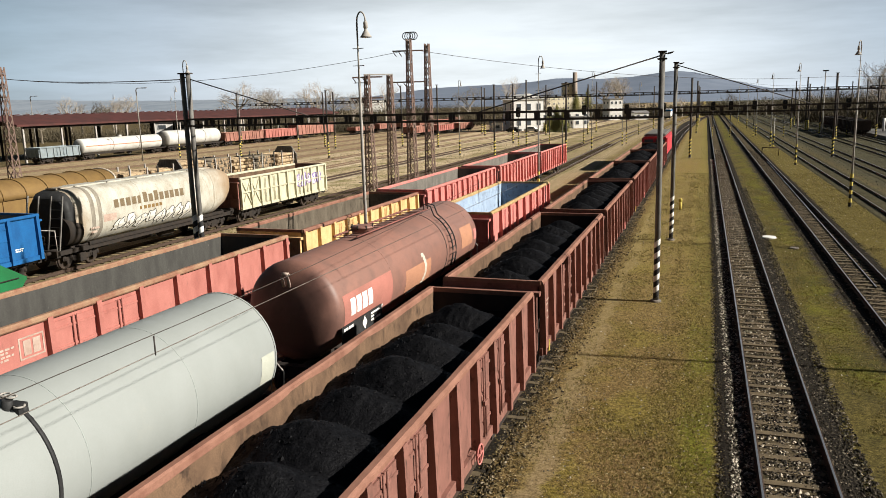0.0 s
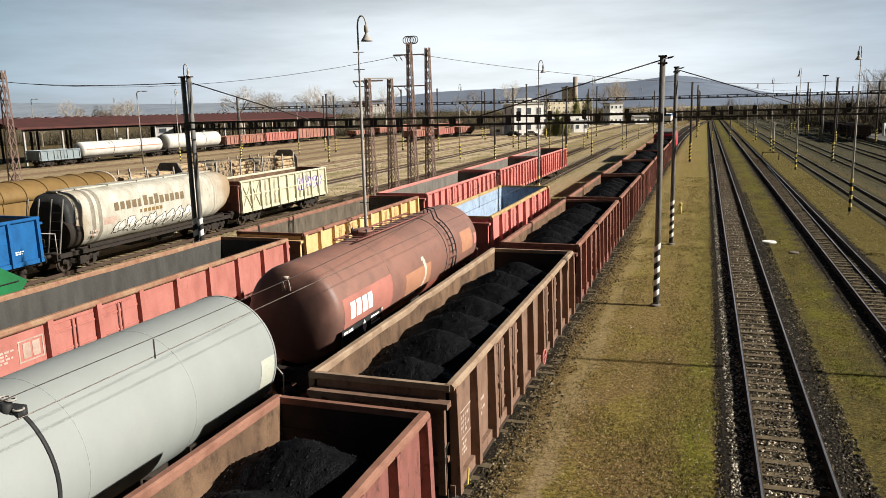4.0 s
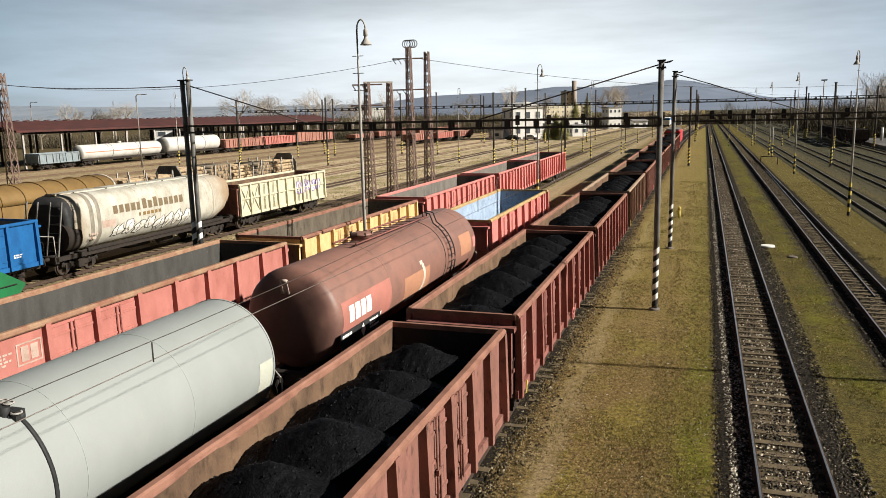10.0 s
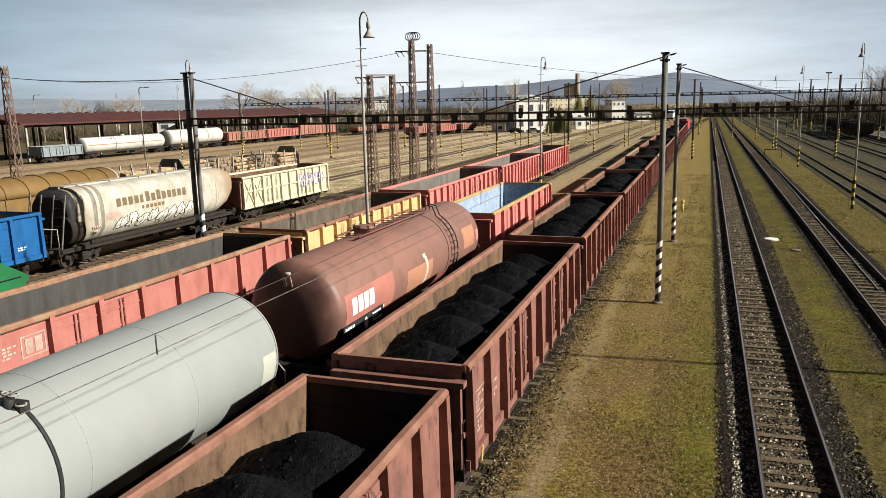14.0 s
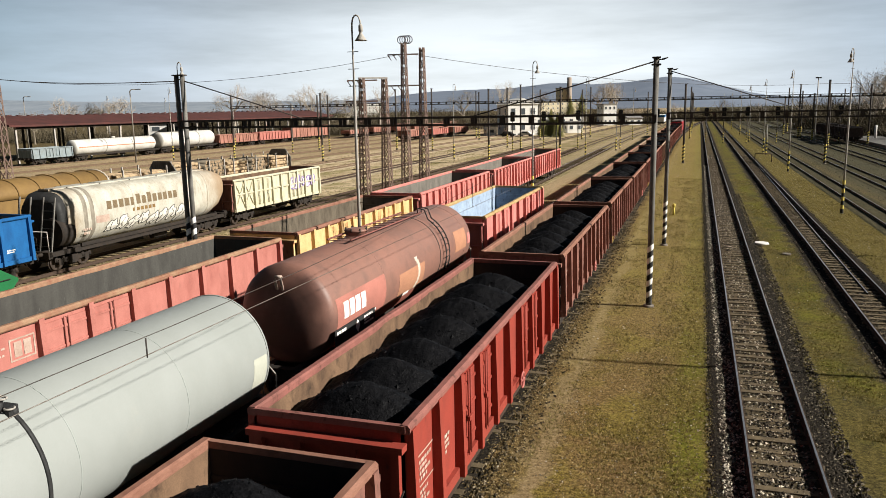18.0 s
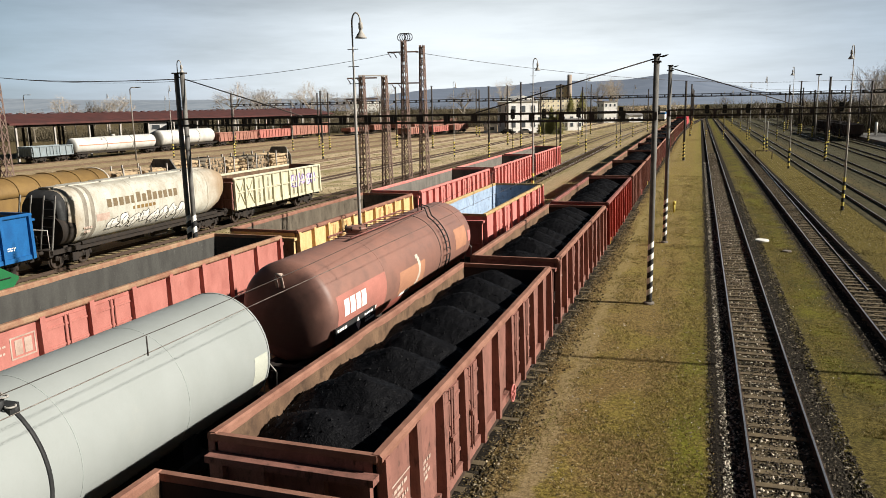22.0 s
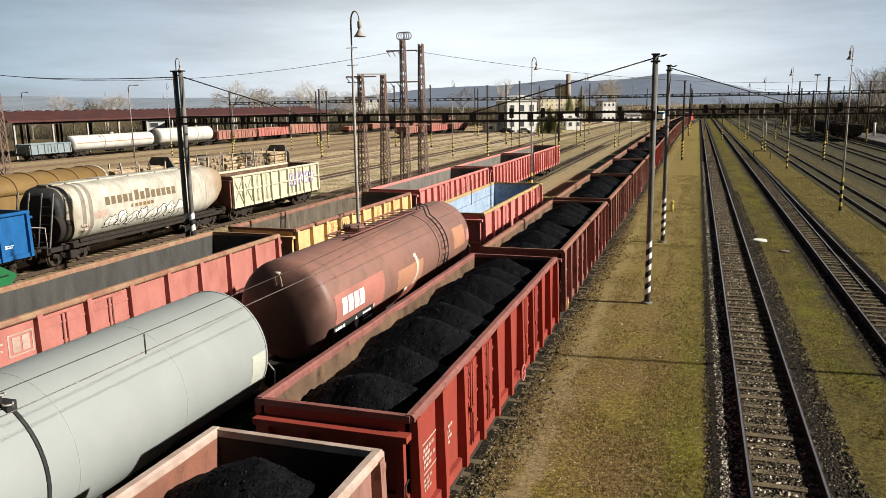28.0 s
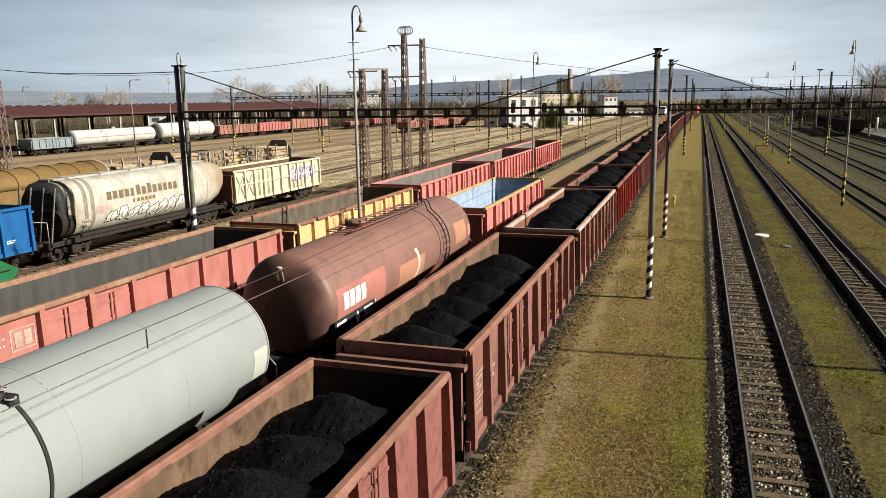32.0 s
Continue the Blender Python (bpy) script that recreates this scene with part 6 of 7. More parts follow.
# ---- posts and signals about the yard: x, y, height ----
MASTS = [(-58.9, 146.2, 12.0), (-50.3, 143.9, 11.9), (-59.0, 206.2, 12.5), (-37.8, 155.6, 11.9), (-32.5, 144.6, 12.2), (-38.2, 192.5, 12.2), (-27.6, 207.8, 12.9), (-13.8, 224.5, 11.5),
         (-71.5, 140.7, 11.1), (-77.0, 146.7, 11.2), (22.5, 195.0, 10.5), (22.8, 178.0, 9.7), (22.9, 227.8, 11.8), (20.2, 208.9, 9.5), (22.1, 151.8, 9.4), (30.0, 160.0, 11.0), (36.0, 205.0, 11.0), (-2.0, 236, 11.5), (-2.0, 275, 11.5), (40.0, 250.0, 11.5)]
for x, y, z in MASTS:
    mast(x, y, z, 0.16, "dark catenary mast with yellow and black bands", STRIPE_Y)
for x, y, z in ((-38.1, 119.7, 11.9), (-17.6, 127.0, 12.6), (-14.4, 144.5, 9.8), (-15.0, 189.0, 12.1), (-76.9, 135.2, 9.5), (-90.2, 115.5, 12.6), (-100.0, 150.0, 12.5), (10.5, 218.6, 11.4), (10.2, 267.2, 11.4), (8.6, 300.0, 11.4), (-120, 190, 12.5), (-135, 150, 12.5), (-150, 190, 12.5)):
    lamp(x, y, z, 1 if x < 0 else -1, 0 if x < 0 else 55)


def flat_lamp(x, y, top):
    t = thing("street_lamp", "pale street lamp with a flat arm", "lamp post", pose(x, y, 0), "yard lamps")
    b = bmesh.new()
    tube(b, [((0, 0, GROUND), 0.14), ((0, 0, top - 0.3), 0.09), ((0.3, 0, top), 0.07), ((1.6, 0, top + 0.02), 0.06)], 10)
    part("post", b, CONCRETE_POLE, t)
    b = bmesh.new()
    box(b, 1.3, 2.2, -0.15, 0.15, top - 0.08, top + 0.06)
    part("lamp_head", b, MAST, t)


flat_lamp(-92.6, 108.5, 12.2)
flat_lamp(-150.0, 140.0, 12.5)
b = bmesh.new()
tube(b, [((23.3, 177.9, GROUND), 0.14), ((23.3, 177.9, 12.8), 0.1)], 10)
t = thing("floodlight_mast", "tall pale floodlight mast", "lamp post")
part("pole", b, CONCRETE_POLE, t)
b = bmesh.new()
box(b, 22.75, 23.85, 177.7, 178.1, 12.8, 13.05)
part("lamp_rack", b, MAST, t)


def signal(x, y, z=6.0):
    t = thing("railway_signal", "black railway signal on a striped post", "railway signal", pose(x, y, 0), "railway signals")
    b = bmesh.new()
    tube(b, [((0, 0, GROUND), 0.08), ((0, 0, z), 0.07)], 8)
    part("post", b, BEAM, t)
    b = bmesh.new()
    box(b, -0.42, 0.42, -0.12, 0.12, z - 0.9, z + 0.9)
    bmesh.ops.bevel(b, geom=list(b.edges), offset=0.1, segments=2, affect="EDGES")
    part("signal_board", b, BLACK, t)
    for k in range(3):
        b = bmesh.new()
        tube(b, [((0, -0.12, z - 0.5 + k * 0.5), 0.14), ((0, -0.34, z - 0.5 + k * 0.5), 0.14)], 10)
        part("lens_hood", b, BEAM, t)
    bands(t, 0, 0, 0.1, GROUND + 0.05, GROUND + 2.2, 8, STRIPE_Y)


for x, y in ((-33.0, 140), (-27.5, 142), (-22.3, 150), (-14.2, 150), (-8.2, 165), (1.5, 172), (5.0, 172), (9.6, 172), (15.2, 170), (27.0, 172)):
    signal(x, y, 6.3)
b = bmesh.new()
tube(b, [((10.55, 133.8, GROUND), 0.08), ((10.55, 133.8, 4.6), 0.08)], 8)
t = thing("low_post", "short yellow and black banded post", "post")
part("pole", b, CONCRETE_POLE, t)
bands(t, 10.55, 133.8, 0.11, GROUND, 2.0, 8, STRIPE_Y)
t = thing("pipe_hurdle", "low dark pipe hurdle on the grass", "barrier", pose(8.9, 117, 0))
for x in (-1.1, 1.1):
    b = bmesh.new()
    tube(b, [((x, 0, GROUND), 0.06), ((x, 0, 0.9), 0.06)], 8)
    part("upright", b, RAIL_SIDE, t)
b = bmesh.new()
tube(b, [((-1.1, 0, 0.9), 0.06), ((1.1, 0, 0.9), 0.06)], 8)
part("crossbar", b, RAIL_SIDE, t)

# ---- overhead line ----
def wire(name, label, pts, r, material=BEAM):
    b = bmesh.new()
    tube(b, [(p, r) for p in pts], 5)
    return solid(name, b, material, label, "overhead wire", group="overhead wires")


def sag(a, b2, low, n=16):
    a, b2 = Vector(a), Vector(b2)
    return [tuple(a.lerp(b2, k / n) - Vector((0, 0, low * 4 * (k / n) * (1 - k / n)))) for k in range(n + 1)]


WIRE = mat("copper_wire", (0.12, 0.10, 0.085), 0.45, (0.20, 0.18, 0.16), 3.0, 0.6, metal=0.6)
wire("overhead_contact_wire", "bright taut copper contact wire over the coal train", [(-5.6, -25, 5.47), (-5.6, 31.8, 5.48), (-5.6, 113.5, 5.6), (-5.4, 195, 5.7)], 0.0055, WIRE)
wire("messenger_wire", "dark sagging messenger wire over the coal train", sag((-5.6, -18, 7.0), (-5.6, 31.8, 7.0), 1.32) + sag((-5.6, 31.8, 7.0), (-5.6, 113.5, 8.2), 1.5)[1:], 0.005)
wire("registration_arm", "thin arm that holds the contact wire under the gantry", [(-5.6, 31.6, 7.45), (-5.6, 31.8, 5.47)], 0.02)
wire("registration_arm", "thin arm that holds the contact wire under the gantry", [(-5.6, 113.3, 8.75), (-5.6, 113.5, 5.59)], 0.03)
wire("dropper_wire", "short dropper between the overhead wires", [(-5.55, 6.4, 5.47), (-5.55, 6.4, 5.69)], 0.009)
wire("dropper_wire", "short dropper between the overhead wires", [(-5.55, 19.0, 5.47), (-5.55, 19.0, 6.12)], 0.008)
for a, c in (((-1.68, 31.8, 9.75), (-9.2, 31.8, 7.72)), ((-1.68, 46.5, 9.95), (5.6, 46.5, 7.55)), ((-24.2, 31.8, 9.7), (-17.5, 31.8, 7.72))):
    wire("tie_rod", "dark tie rod from a mast to its gantry beam", [a, c], 0.028)
wire("feeder_wire", "dark feeder wire across the yard", sag((-75, 62, 12.5), (-26.2, 66.5, 13.0), 1.8), 0.02)
wire("feeder_wire", "dark feeder wire across the yard", sag((-75, 61, 12.8), (-24.2, 31.8, 9.6), 0.5), 0.025)
wire("feeder_wire", "dark feeder wire across the yard", sag((-25.2, 67.5, 13.0), (16.3, 113.5, 10.4), 1.2), 0.02)
wire("feeder_wire", "dark feeder wire across the yard", sag((16.3, 113.5, 10.4), (60, 120, 10.4), 0.5), 0.02)
wire("feeder_wire", "dark feeder wire across the yard", sag((-1.9, 113.5, 11.5), (22.5, 195, 10.3), 0.8), 0.02)

for x, y, z in ((-1.68, 31.8, 9.80), (-1.68, 46.5, 10.0)):
    t = thing("mast_insulator", "small insulator arm at the head of a catenary mast", "insulator")
    b = bmesh.new()
    beam(b, (x, y, z), (x + 0.3, y - 0.05, z), 0.04)
    part("arm", b, BEAM, t)
    b = bmesh.new()
    tube(b, [((x + 0.2, y - 0.05, z), 0.035), ((x + 0.34, y - 0.05, z + 0.03), 0.035), ((x + 0.44, y - 0.06, z + 0.07), 0.012)], 8)
    part("insulator", b, BEAM, t)
    b = bmesh.new()
    box(b, x - 0.18, x + 0.18, y - 0.18, y + 0.18, z - 0.22, z - 0.16)
    part("collar", b, BEAM, t)

# arms, insulators and jumper loops on the lattice masts
t = thing("insulator_gear", "jumper loops and cross arms on the lattice masts", "insulators")
for x, y, z, l2 in ((-28.1, 62.0, 10.6, 1.4), (-28.1, 62.0, 8.8, 1.6), (-25.85, 66.5, 13.0, 1.6), (-25.85, 66.5, 10.2, 2.0)):
    b = bmesh.new()
    beam(b, (x - l2, y, z), (x + 1.2, y + 0.6, z), 0.12)
    for k in np.linspace(-l2, 0, 4):
        beam(b, (x + k, y, z), (x + k + 0.35, y, z - 0.5), 0.06)
    part("cross_arm", b, LATTICE, t)
for k in range(4):
    b = bmesh.new()
    pts = [((-26.15 + 0.22 * k + 0.4 * math.cos(a), 66.8, 14.3 + 0.35 * math.sin(a)), 0.04) for a in np.linspace(0, 2 * math.pi, 15)]
    tube(b, pts, 6, False)
    part("jumper_loop", b, BEAM, t)
b = bmesh.new()
beam(b, (-28.4, 62.0, 10.8), (-26.3, 63.5, 10.8), 0.25, 0.12)
part("head_beam", b, CONCRETE_POLE, t)
lattice(-53.0, 47.0, 11.9, "rusty lattice mast by the timber wagons")

# ---- far right: platform, dark wagons ----
b = bmesh.new()
box(b, 31, 38, 120, 190, GROUND - 0.1, 0.35)
solid("platform", b, mat("worn_concrete", (0.15, 0.145, 0.135), 0.9, (0.10, 0.096, 0.09), 0.8, 0.8), "low concrete platform across the yard", "platform", "structure")
DARK_WAGON = mat("grimy_dark_paint", (0.055, 0.042, 0.036), 0.8, (0.085, 0.06, 0.05), 0.8, 0.8)
for k in range(3):
    g = gondola("open_wagon", "grimy dark open wagon on the far siding", "freight wagon", DARK_WAGON, INNER_GREY, DARK_WAGON, 13.0, 2.9, 3.0, 9, "far3", "far wagons")
    g.matrix_basis = pose(28.5 + 0.0, 172 + k * 14.4, 0)
for k in range(4):
    g = gondola("open_wagon", "grimy dark open wagon on the far siding", "freight wagon", DARK_WAGON, INNER_GREY, DARK_WAGON, 13.0, 2.9, 3.4, 9, "far3", "far wagons")
    g.matrix_basis = pose(45.0, 150 + k * 14.4, 0)
b = bmesh.new()
tube(b, [((34.9, 179, 0.3), 0.25), ((34.9, 179, 3.0), 0.25)], 10)
solid("white_post", b, PLASTER, "short white post on the platform", "post")

# ---- hills ----
def hill(name, label, pts, y, depth, material):
    """A long ridge: its skyline as (x, z), falling to front and back."""
    rng = random.Random(5)
    b = bmesh.new()
    xs = np.linspace(pts[0][0], pts[-1][0], 160)
    rows = [[], [], []]
    for x in xs:
        z = float(np.interp(x, [p[0] for p in pts], [p[1] for p in pts]))
        z += 2.2 * noise.noise(Vector((x * 0.006, 3, y * 0.01))) + 0.8 * noise.noise(Vector((x * 0.03, 1, 0)))
        rows[0].append(b.verts.new((x, y - depth, GROUND)))
        rows[1].append(b.verts.new((x, y - depth * 0.45 + 30 * noise.noise(Vector((x * 0.01, 0, 5))), z * 0.62)))
        rows[2].append(b.verts.new((x, y, z)))
    for p, q in zip(rows, rows[1:]):
        for k in range(len(xs) - 1):
            b.faces.new((p[k], p[k + 1], q[k + 1], q[k])).smooth = True
    return solid(name, b, material, label, "hill", "structure")


# distance haze is painted into the blue-grey colours of hill and fields
HILL = mat("haze_tinted_wooded_hill", (0.155, 0.185, 0.24), 1.0, (0.125, 0.155, 0.21), 0.012, 0.9, 0.0, 0.0)
HILL_PALE = mat("haze_tinted_far_fields", (0.25, 0.285, 0.33), 1.0, (0.18, 0.215, 0.26), 0.01, 0.9, 0.0, 0.0)
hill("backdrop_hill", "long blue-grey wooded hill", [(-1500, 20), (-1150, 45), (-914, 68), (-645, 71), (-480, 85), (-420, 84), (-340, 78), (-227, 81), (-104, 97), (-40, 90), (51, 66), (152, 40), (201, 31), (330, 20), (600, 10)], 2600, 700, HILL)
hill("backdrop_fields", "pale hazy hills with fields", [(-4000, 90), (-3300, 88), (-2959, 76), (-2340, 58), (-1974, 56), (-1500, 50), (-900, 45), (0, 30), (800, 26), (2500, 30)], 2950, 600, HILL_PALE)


# ---- trees and scrub ----
def bare_tree_mesh(seed, height, spread, depth=6):
    rng = random.Random(seed)
    vs, fs = [], []

    def limb(p, d, length, r, level):
        q = p + d * length
        side = d.orthogonal().normalized()
        up = d.cross(side)
        n = 5 if level < 2 else 3
        k = len(vs)
        for c, rr in ((p, r), (q, r * 0.62)):
            for i in range(n):
                a = 2 * math.pi * i / n
                vs.append(c + (side * math.cos(a) + up * math.sin(a)) * rr)
        for i in range(n):
            fs.append((k + i, k + (i + 1) % n, k + n + (i + 1) % n, k + n + i))
        if level == depth:
            return
        for _ in range(3 if level else 5):
            e = Vector((rng.gauss(0, 1), rng.gauss(0, 1), rng.gauss(0.25, 0.8))).normalized()
            nd = (d * rng.uniform(0.7, 1.2) + e * spread).normalized()
            start = p.lerp(q, rng.uniform(0.55, 1.0))
            limb(start, nd, length * rng.uniform(0.58, 0.8), r * 0.5, level + 1)
    limb(Vector((0, 0, 0)), Vector((0, 0, 1)), height * 0.30, height * 0.022, 0)
    me = bpy.data.meshes.new("tree")
    me.from_pydata(vs, [], fs)
    me.materials.append(TWIG)
    return me


def scrub_mesh(seed, n, sx, sy, h, lean=0.8):
    """A belt of bare twigs: thin upright slivers."""
    rng = random.Random(seed)
    vs, fs = [], []
    for _ in range(n):
        x, y = rng.uniform(-sx, sx), rng.uniform(-sy, sy)
        hh = h * rng.uniform(0.35, 1.0) * (0.75 + 0.35 * noise.noise(Vector((x * 0.12, y * 0.1, seed))))
        w = rng.uniform(0.03, 0.09)
        dx, dy = rng.uniform(-lean, lean) * hh, rng.uniform(-lean, lean) * hh
        a = rng.uniform(0, math.pi)
        k = len(vs)
        z0 = hh * rng.choice((0, 0, 0.3, 0.5))
        vs += [Vector((x - w * math.cos(a), y - w * math.sin(a), z0)), Vector((x + w * math.cos(a), y + w * math.sin(a), z0)), Vector((x + dx, y + dy, hh))]
        fs.append((k, k + 1, k + 2))
    me = bpy.data.meshes.new("scrub")
    me.from_pydata(vs, [], fs)
    me.materials.append(BRUSH)
    return me


TREES = [bare_tree_mesh(s, 12, sp) for s, sp in ((1, 0.75), (2, 0.62), (3, 0.9))]


def tree(x, y, scale, k, label="bare leafless tree"):
    t = tagged(new("tree", TREES[k % 3]), label + " beyond the yard", "tree", "bare trees")
    t.matrix_basis = pose(x, y, GROUND, 0, 0, 47 * k) @ Matrix.Scale(scale * (0.75 if k < 6 else 1), 4)
    if k < 6:
        t.material_slots[0].link = "OBJECT"
        t.material_slots[0].material = BARK


for k, (x, y, s) in enumerate(((-185, 175, 0.95), (-178, 190, 1.0), (-170, 182, 0.8), (-160, 200, 0.85), (-200, 215, 0.9), (-220, 200, 0.8), (-150, 245, 1.15), (-152, 250, 1.0), (-128, 268, 1.0), (-122, 262, 1.05), (-117, 274, 1.1), (-58, 480, 1.5), (-53, 490, 1.7), (-48, 476, 1.4),
                                 (75, 210, 1.9), (82, 225, 2.0), (70, 235, 1.7), (90, 200, 1.9), (66, 255, 1.6), (95, 240, 2.0), (60, 280, 1.5), (58, 300, 1.4), (64, 180, 1.5), (72, 170, 1.6), (-66, 330, 1.1), (-80, 320, 1.2), (-100, 330, 1.2), (-30, 350, 0.55), (-10, 370, 0.55), (25, 360, 0.61), (40, 340, 0.66), (10, 390, 0.66), (50, 320, 0.66), (43, 226, 0.85), (47, 236, 1.0), (52, 244, 1.05), (49, 255, 1.0), (56, 262, 1.1), (46, 214, 0.9), (60, 285, 1.1), (53, 272, 1.0), (-173, 260, 1.4), (-166, 266, 1.2), (-139, 260, 1.15), (-133, 262, 1.2), (-145, 264, 1.1), (-260, 262, 1.0), (-250, 258, 0.9), (-234, 260, 1.05), (-230, 262, 1.0), (-238, 263, 0.95))):
    tree(x, y, s * 1.75, k)
SCRUB = [scrub_mesh(s, 5200, 26, 8, 6.5) for s in (1, 2)]
for k, (x, y, s) in enumerate(((-210, 190, 0.9), (-165, 205, 0.9), (-135, 245, 1.0), (-110, 290, 1.2), (-85, 320, 1.3), (-60, 350, 1.3), (-20, 390, 1.5), (15, 400, 1.5), (55, 380, 1.5), (70, 330, 1.3), (70, 270, 1.2), (75, 215, 1.2), (62, 190, 0.9), (90, 170, 1.2), (-250, 230, 1.0), (-230, 330, 1.6), (-170, 350, 1.8), (95, 400, 1.8), (-130, 400, 1.9), (70, 232, 1.5), (76, 262, 1.8), (64, 225, 1.3), (82, 290, 2.0))):
    t = tagged(new("far_scrub", SCRUB[k % 2]), "bare brown scrub and brush beyond the tracks", "scrub", "", "stuff")
    t.matrix_basis = pose(x, y, GROUND, 0, 0, (0, 20, -15)[k % 3]) @ Matrix.Scale(s, 4)


def conifer(x, y, h):
    t = thing("conifer", "dark evergreen tree beside the station building", "tree", pose(x, y, GROUND), "evergreens")
    b = bmesh.new()
    tube(b, [((0, 0, 0), h * 0.03), ((0, 0, h * 0.9), h * 0.008)], 7)
    part("trunk", b, BARK, t)
    rng = random.Random(int(x))
    b = bmesh.new()
    for k in range(1500):
        f = rng.random() ** 0.8
        r = h * 0.42 * (1 - f ** 1.6) + 0.1
        a = rng.uniform(0, 6.28)
        z = h * (0.1 + 0.9 * f)
        c, s = math.cos(a), math.sin(a)
        w = 0.34 * (1.2 - f)
        rr = r * rng.uniform(0.55, 1.15)
        b.faces.new([b.verts.new(p) for p in ((c * 0.05 - s * w, s * 0.05 + c * w, z), (c * 0.05 + s * w, s * 0.05 - c * w, z), (c * rr, s * rr, z - 0.35 * r))])
    part("crown", b, EVERGREEN, t)


for x, y, h in ((-41.2, 212, 6.8), (-39.2, 213, 7.8), (-37.2, 212, 6.6), (-62, 430, 16), (-70, 440, 14)):
    conifer(x, y, h)

# ---- stones and tufts ----
def stones(name, label, spots, rng, size, material):
    """Loose stones, joined: small uneven lumps."""
    vs, fs = [], []
    for x, y, z in spots:
        s = size * rng.uniform(0.5, 1.5)
        k = len(vs)
        for p in ((1, 0, 0), (0, 1, 0), (-1, 0, 0), (0, -1, 0), (0, 0, 0.8), (0, 0, -0.5)):
            vs.append((x + s * (p[0] + rng.uniform(-0.35, 0.35)), y + s * (p[1] + rng.uniform(-0.35, 0.35)), z + s * (p[2] + rng.uniform(-0.3, 0.3))))
        for f in ((0, 1, 4), (1, 2, 4), (2, 3, 4), (3, 0, 4), (1, 0, 5), (2, 1, 5), (3, 2, 5), (0, 3, 5)):
            fs.append(tuple(k + i for i in f))
    me = bpy.data.meshes.new(name)
    me.from_pydata(vs, [], fs)
    me.materials.append(material)
    return tagged(new(name, me), label, "stones", "", "stuff")


def island_stone(name, stops):
    """Stone whose shade differs from piece to piece."""
    m = bpy.data.materials.new(name)
    m.use_nodes = True
    n, l = m.node_tree.nodes, m.node_tree.links
    g = n.new("ShaderNodeNewGeometry")
    r = n.new("ShaderNodeValToRGB")
    e = r.color_ramp.elements
    while len(e) < len(stops):
        e.new(0.5)
    for k, (p, c) in zip(e, stops):
        k.position, k.color = p, (*c, 1)
    l.new(g.outputs["Random Per Island"], r.inputs["Fac"])
    l.new(r.outputs["Color"], n["Principled BSDF"].inputs["Base Color"])
    n["Principled BSDF"].inputs["Roughness"].default_value = 0.9
    n["Principled BSDF"].inputs["Specular IOR Level"].default_value = 0.1
    return m


rng = random.Random(77)
BALLAST_STONE = island_stone("ballast_stone_mixed", [(0.0, (0.012, 0.010, 0.008)), (0.5, (0.045, 0.037, 0.028)), (0.78, (0.16, 0.13, 0.095)), (1.0, (0.60, 0.52, 0.41))])
DARK_STONE = island_stone("sooty_ballast_mixed", [(0.0, (0.008, 0.007, 0.005)), (0.5, (0.035, 0.029, 0.021)), (0.85, (0.085, 0.07, 0.05)), (1.0, (0.28, 0.24, 0.18))])


def along(x0, x1, y0, y1, n, z, fade=1.0):
    """Random spots, thicker near the front."""
    return [(rng.uniform(x0, x1), y0 + (y1 - y0) * rng.random() ** (1 + fade), z) for _ in range(n)]


spots = along(1.5, 2.84, 11, 75, 12000, -0.197) + along(1.5, 2.84, 45, 130, 6000, -0.19, 0.0)
stones("track_ballast", "coarse mixed ballast stones along the track", spots, rng, 0.034, BALLAST_STONE)
PALE_STONE = island_stone("pale_ballast_mixed", [(0.0, (0.03, 0.026, 0.02)), (0.4, (0.10, 0.085, 0.065)), (0.75, (0.27, 0.235, 0.185)), (1.0, (0.66, 0.60, 0.50))])
stones("track_ballast", "pale ballast stones along the edge of the track", along(0.82, 1.36, 11, 110, 8500, -0.205), rng, 0.032, PALE_STONE)
spots = along(3.02, 3.8, 11, 75, 9500, -0.22) + along(0.5, 1.0, 11, 75, 3500, -0.235)
stones("track_ballast", "dark sooty ballast stones on the track's shoulder", spots, rng, 0.033, DARK_STONE)
spots = along(6.4, 7.7, 26, 130, 8000, -0.19) + along(5.7, 6.25, 24, 90, 2200, -0.225) + along(7.9, 8.5, 26, 90, 1600, -0.225)
stones("track_ballast", "dark ballast stones along the second track", spots, rng, 0.036, DARK_STONE)
spots = along(-4.6, -4.1, 9, 60, 2600, -0.22) + along(-4.3, -3.6, 9, 50, 900, -0.235)
COAL_SIDE = island_stone("sooty_stone", [(0.0, (0.012, 0.010, 0.007)), (0.6, (0.06, 0.045, 0.026)), (0.9, (0.15, 0.115, 0.07)), (1.0, (0.34, 0.28, 0.2))])
stones("track_ballast", "ballast stones beside the coal train", spots, rng, 0.036, COAL_SIDE)
spots = [(rng.uniform(-3.4, 1.0), 10 + 60 * rng.random() ** 1.8, GROUND + 0.005) for _ in range(1500)] + [(rng.uniform(3.8, 12), 22 + 60 * rng.random() ** 1.5, GROUND + 0.005) for _ in range(900)]
stones("loose_gravel", "pale loose stones scattered on the grass", spots, rng, 0.022, island_stone("pale_gravel", [(0.0, (0.09, 0.08, 0.06)), (0.7, (0.22, 0.19, 0.15)), (1.0, (0.55, 0.50, 0.44))]))


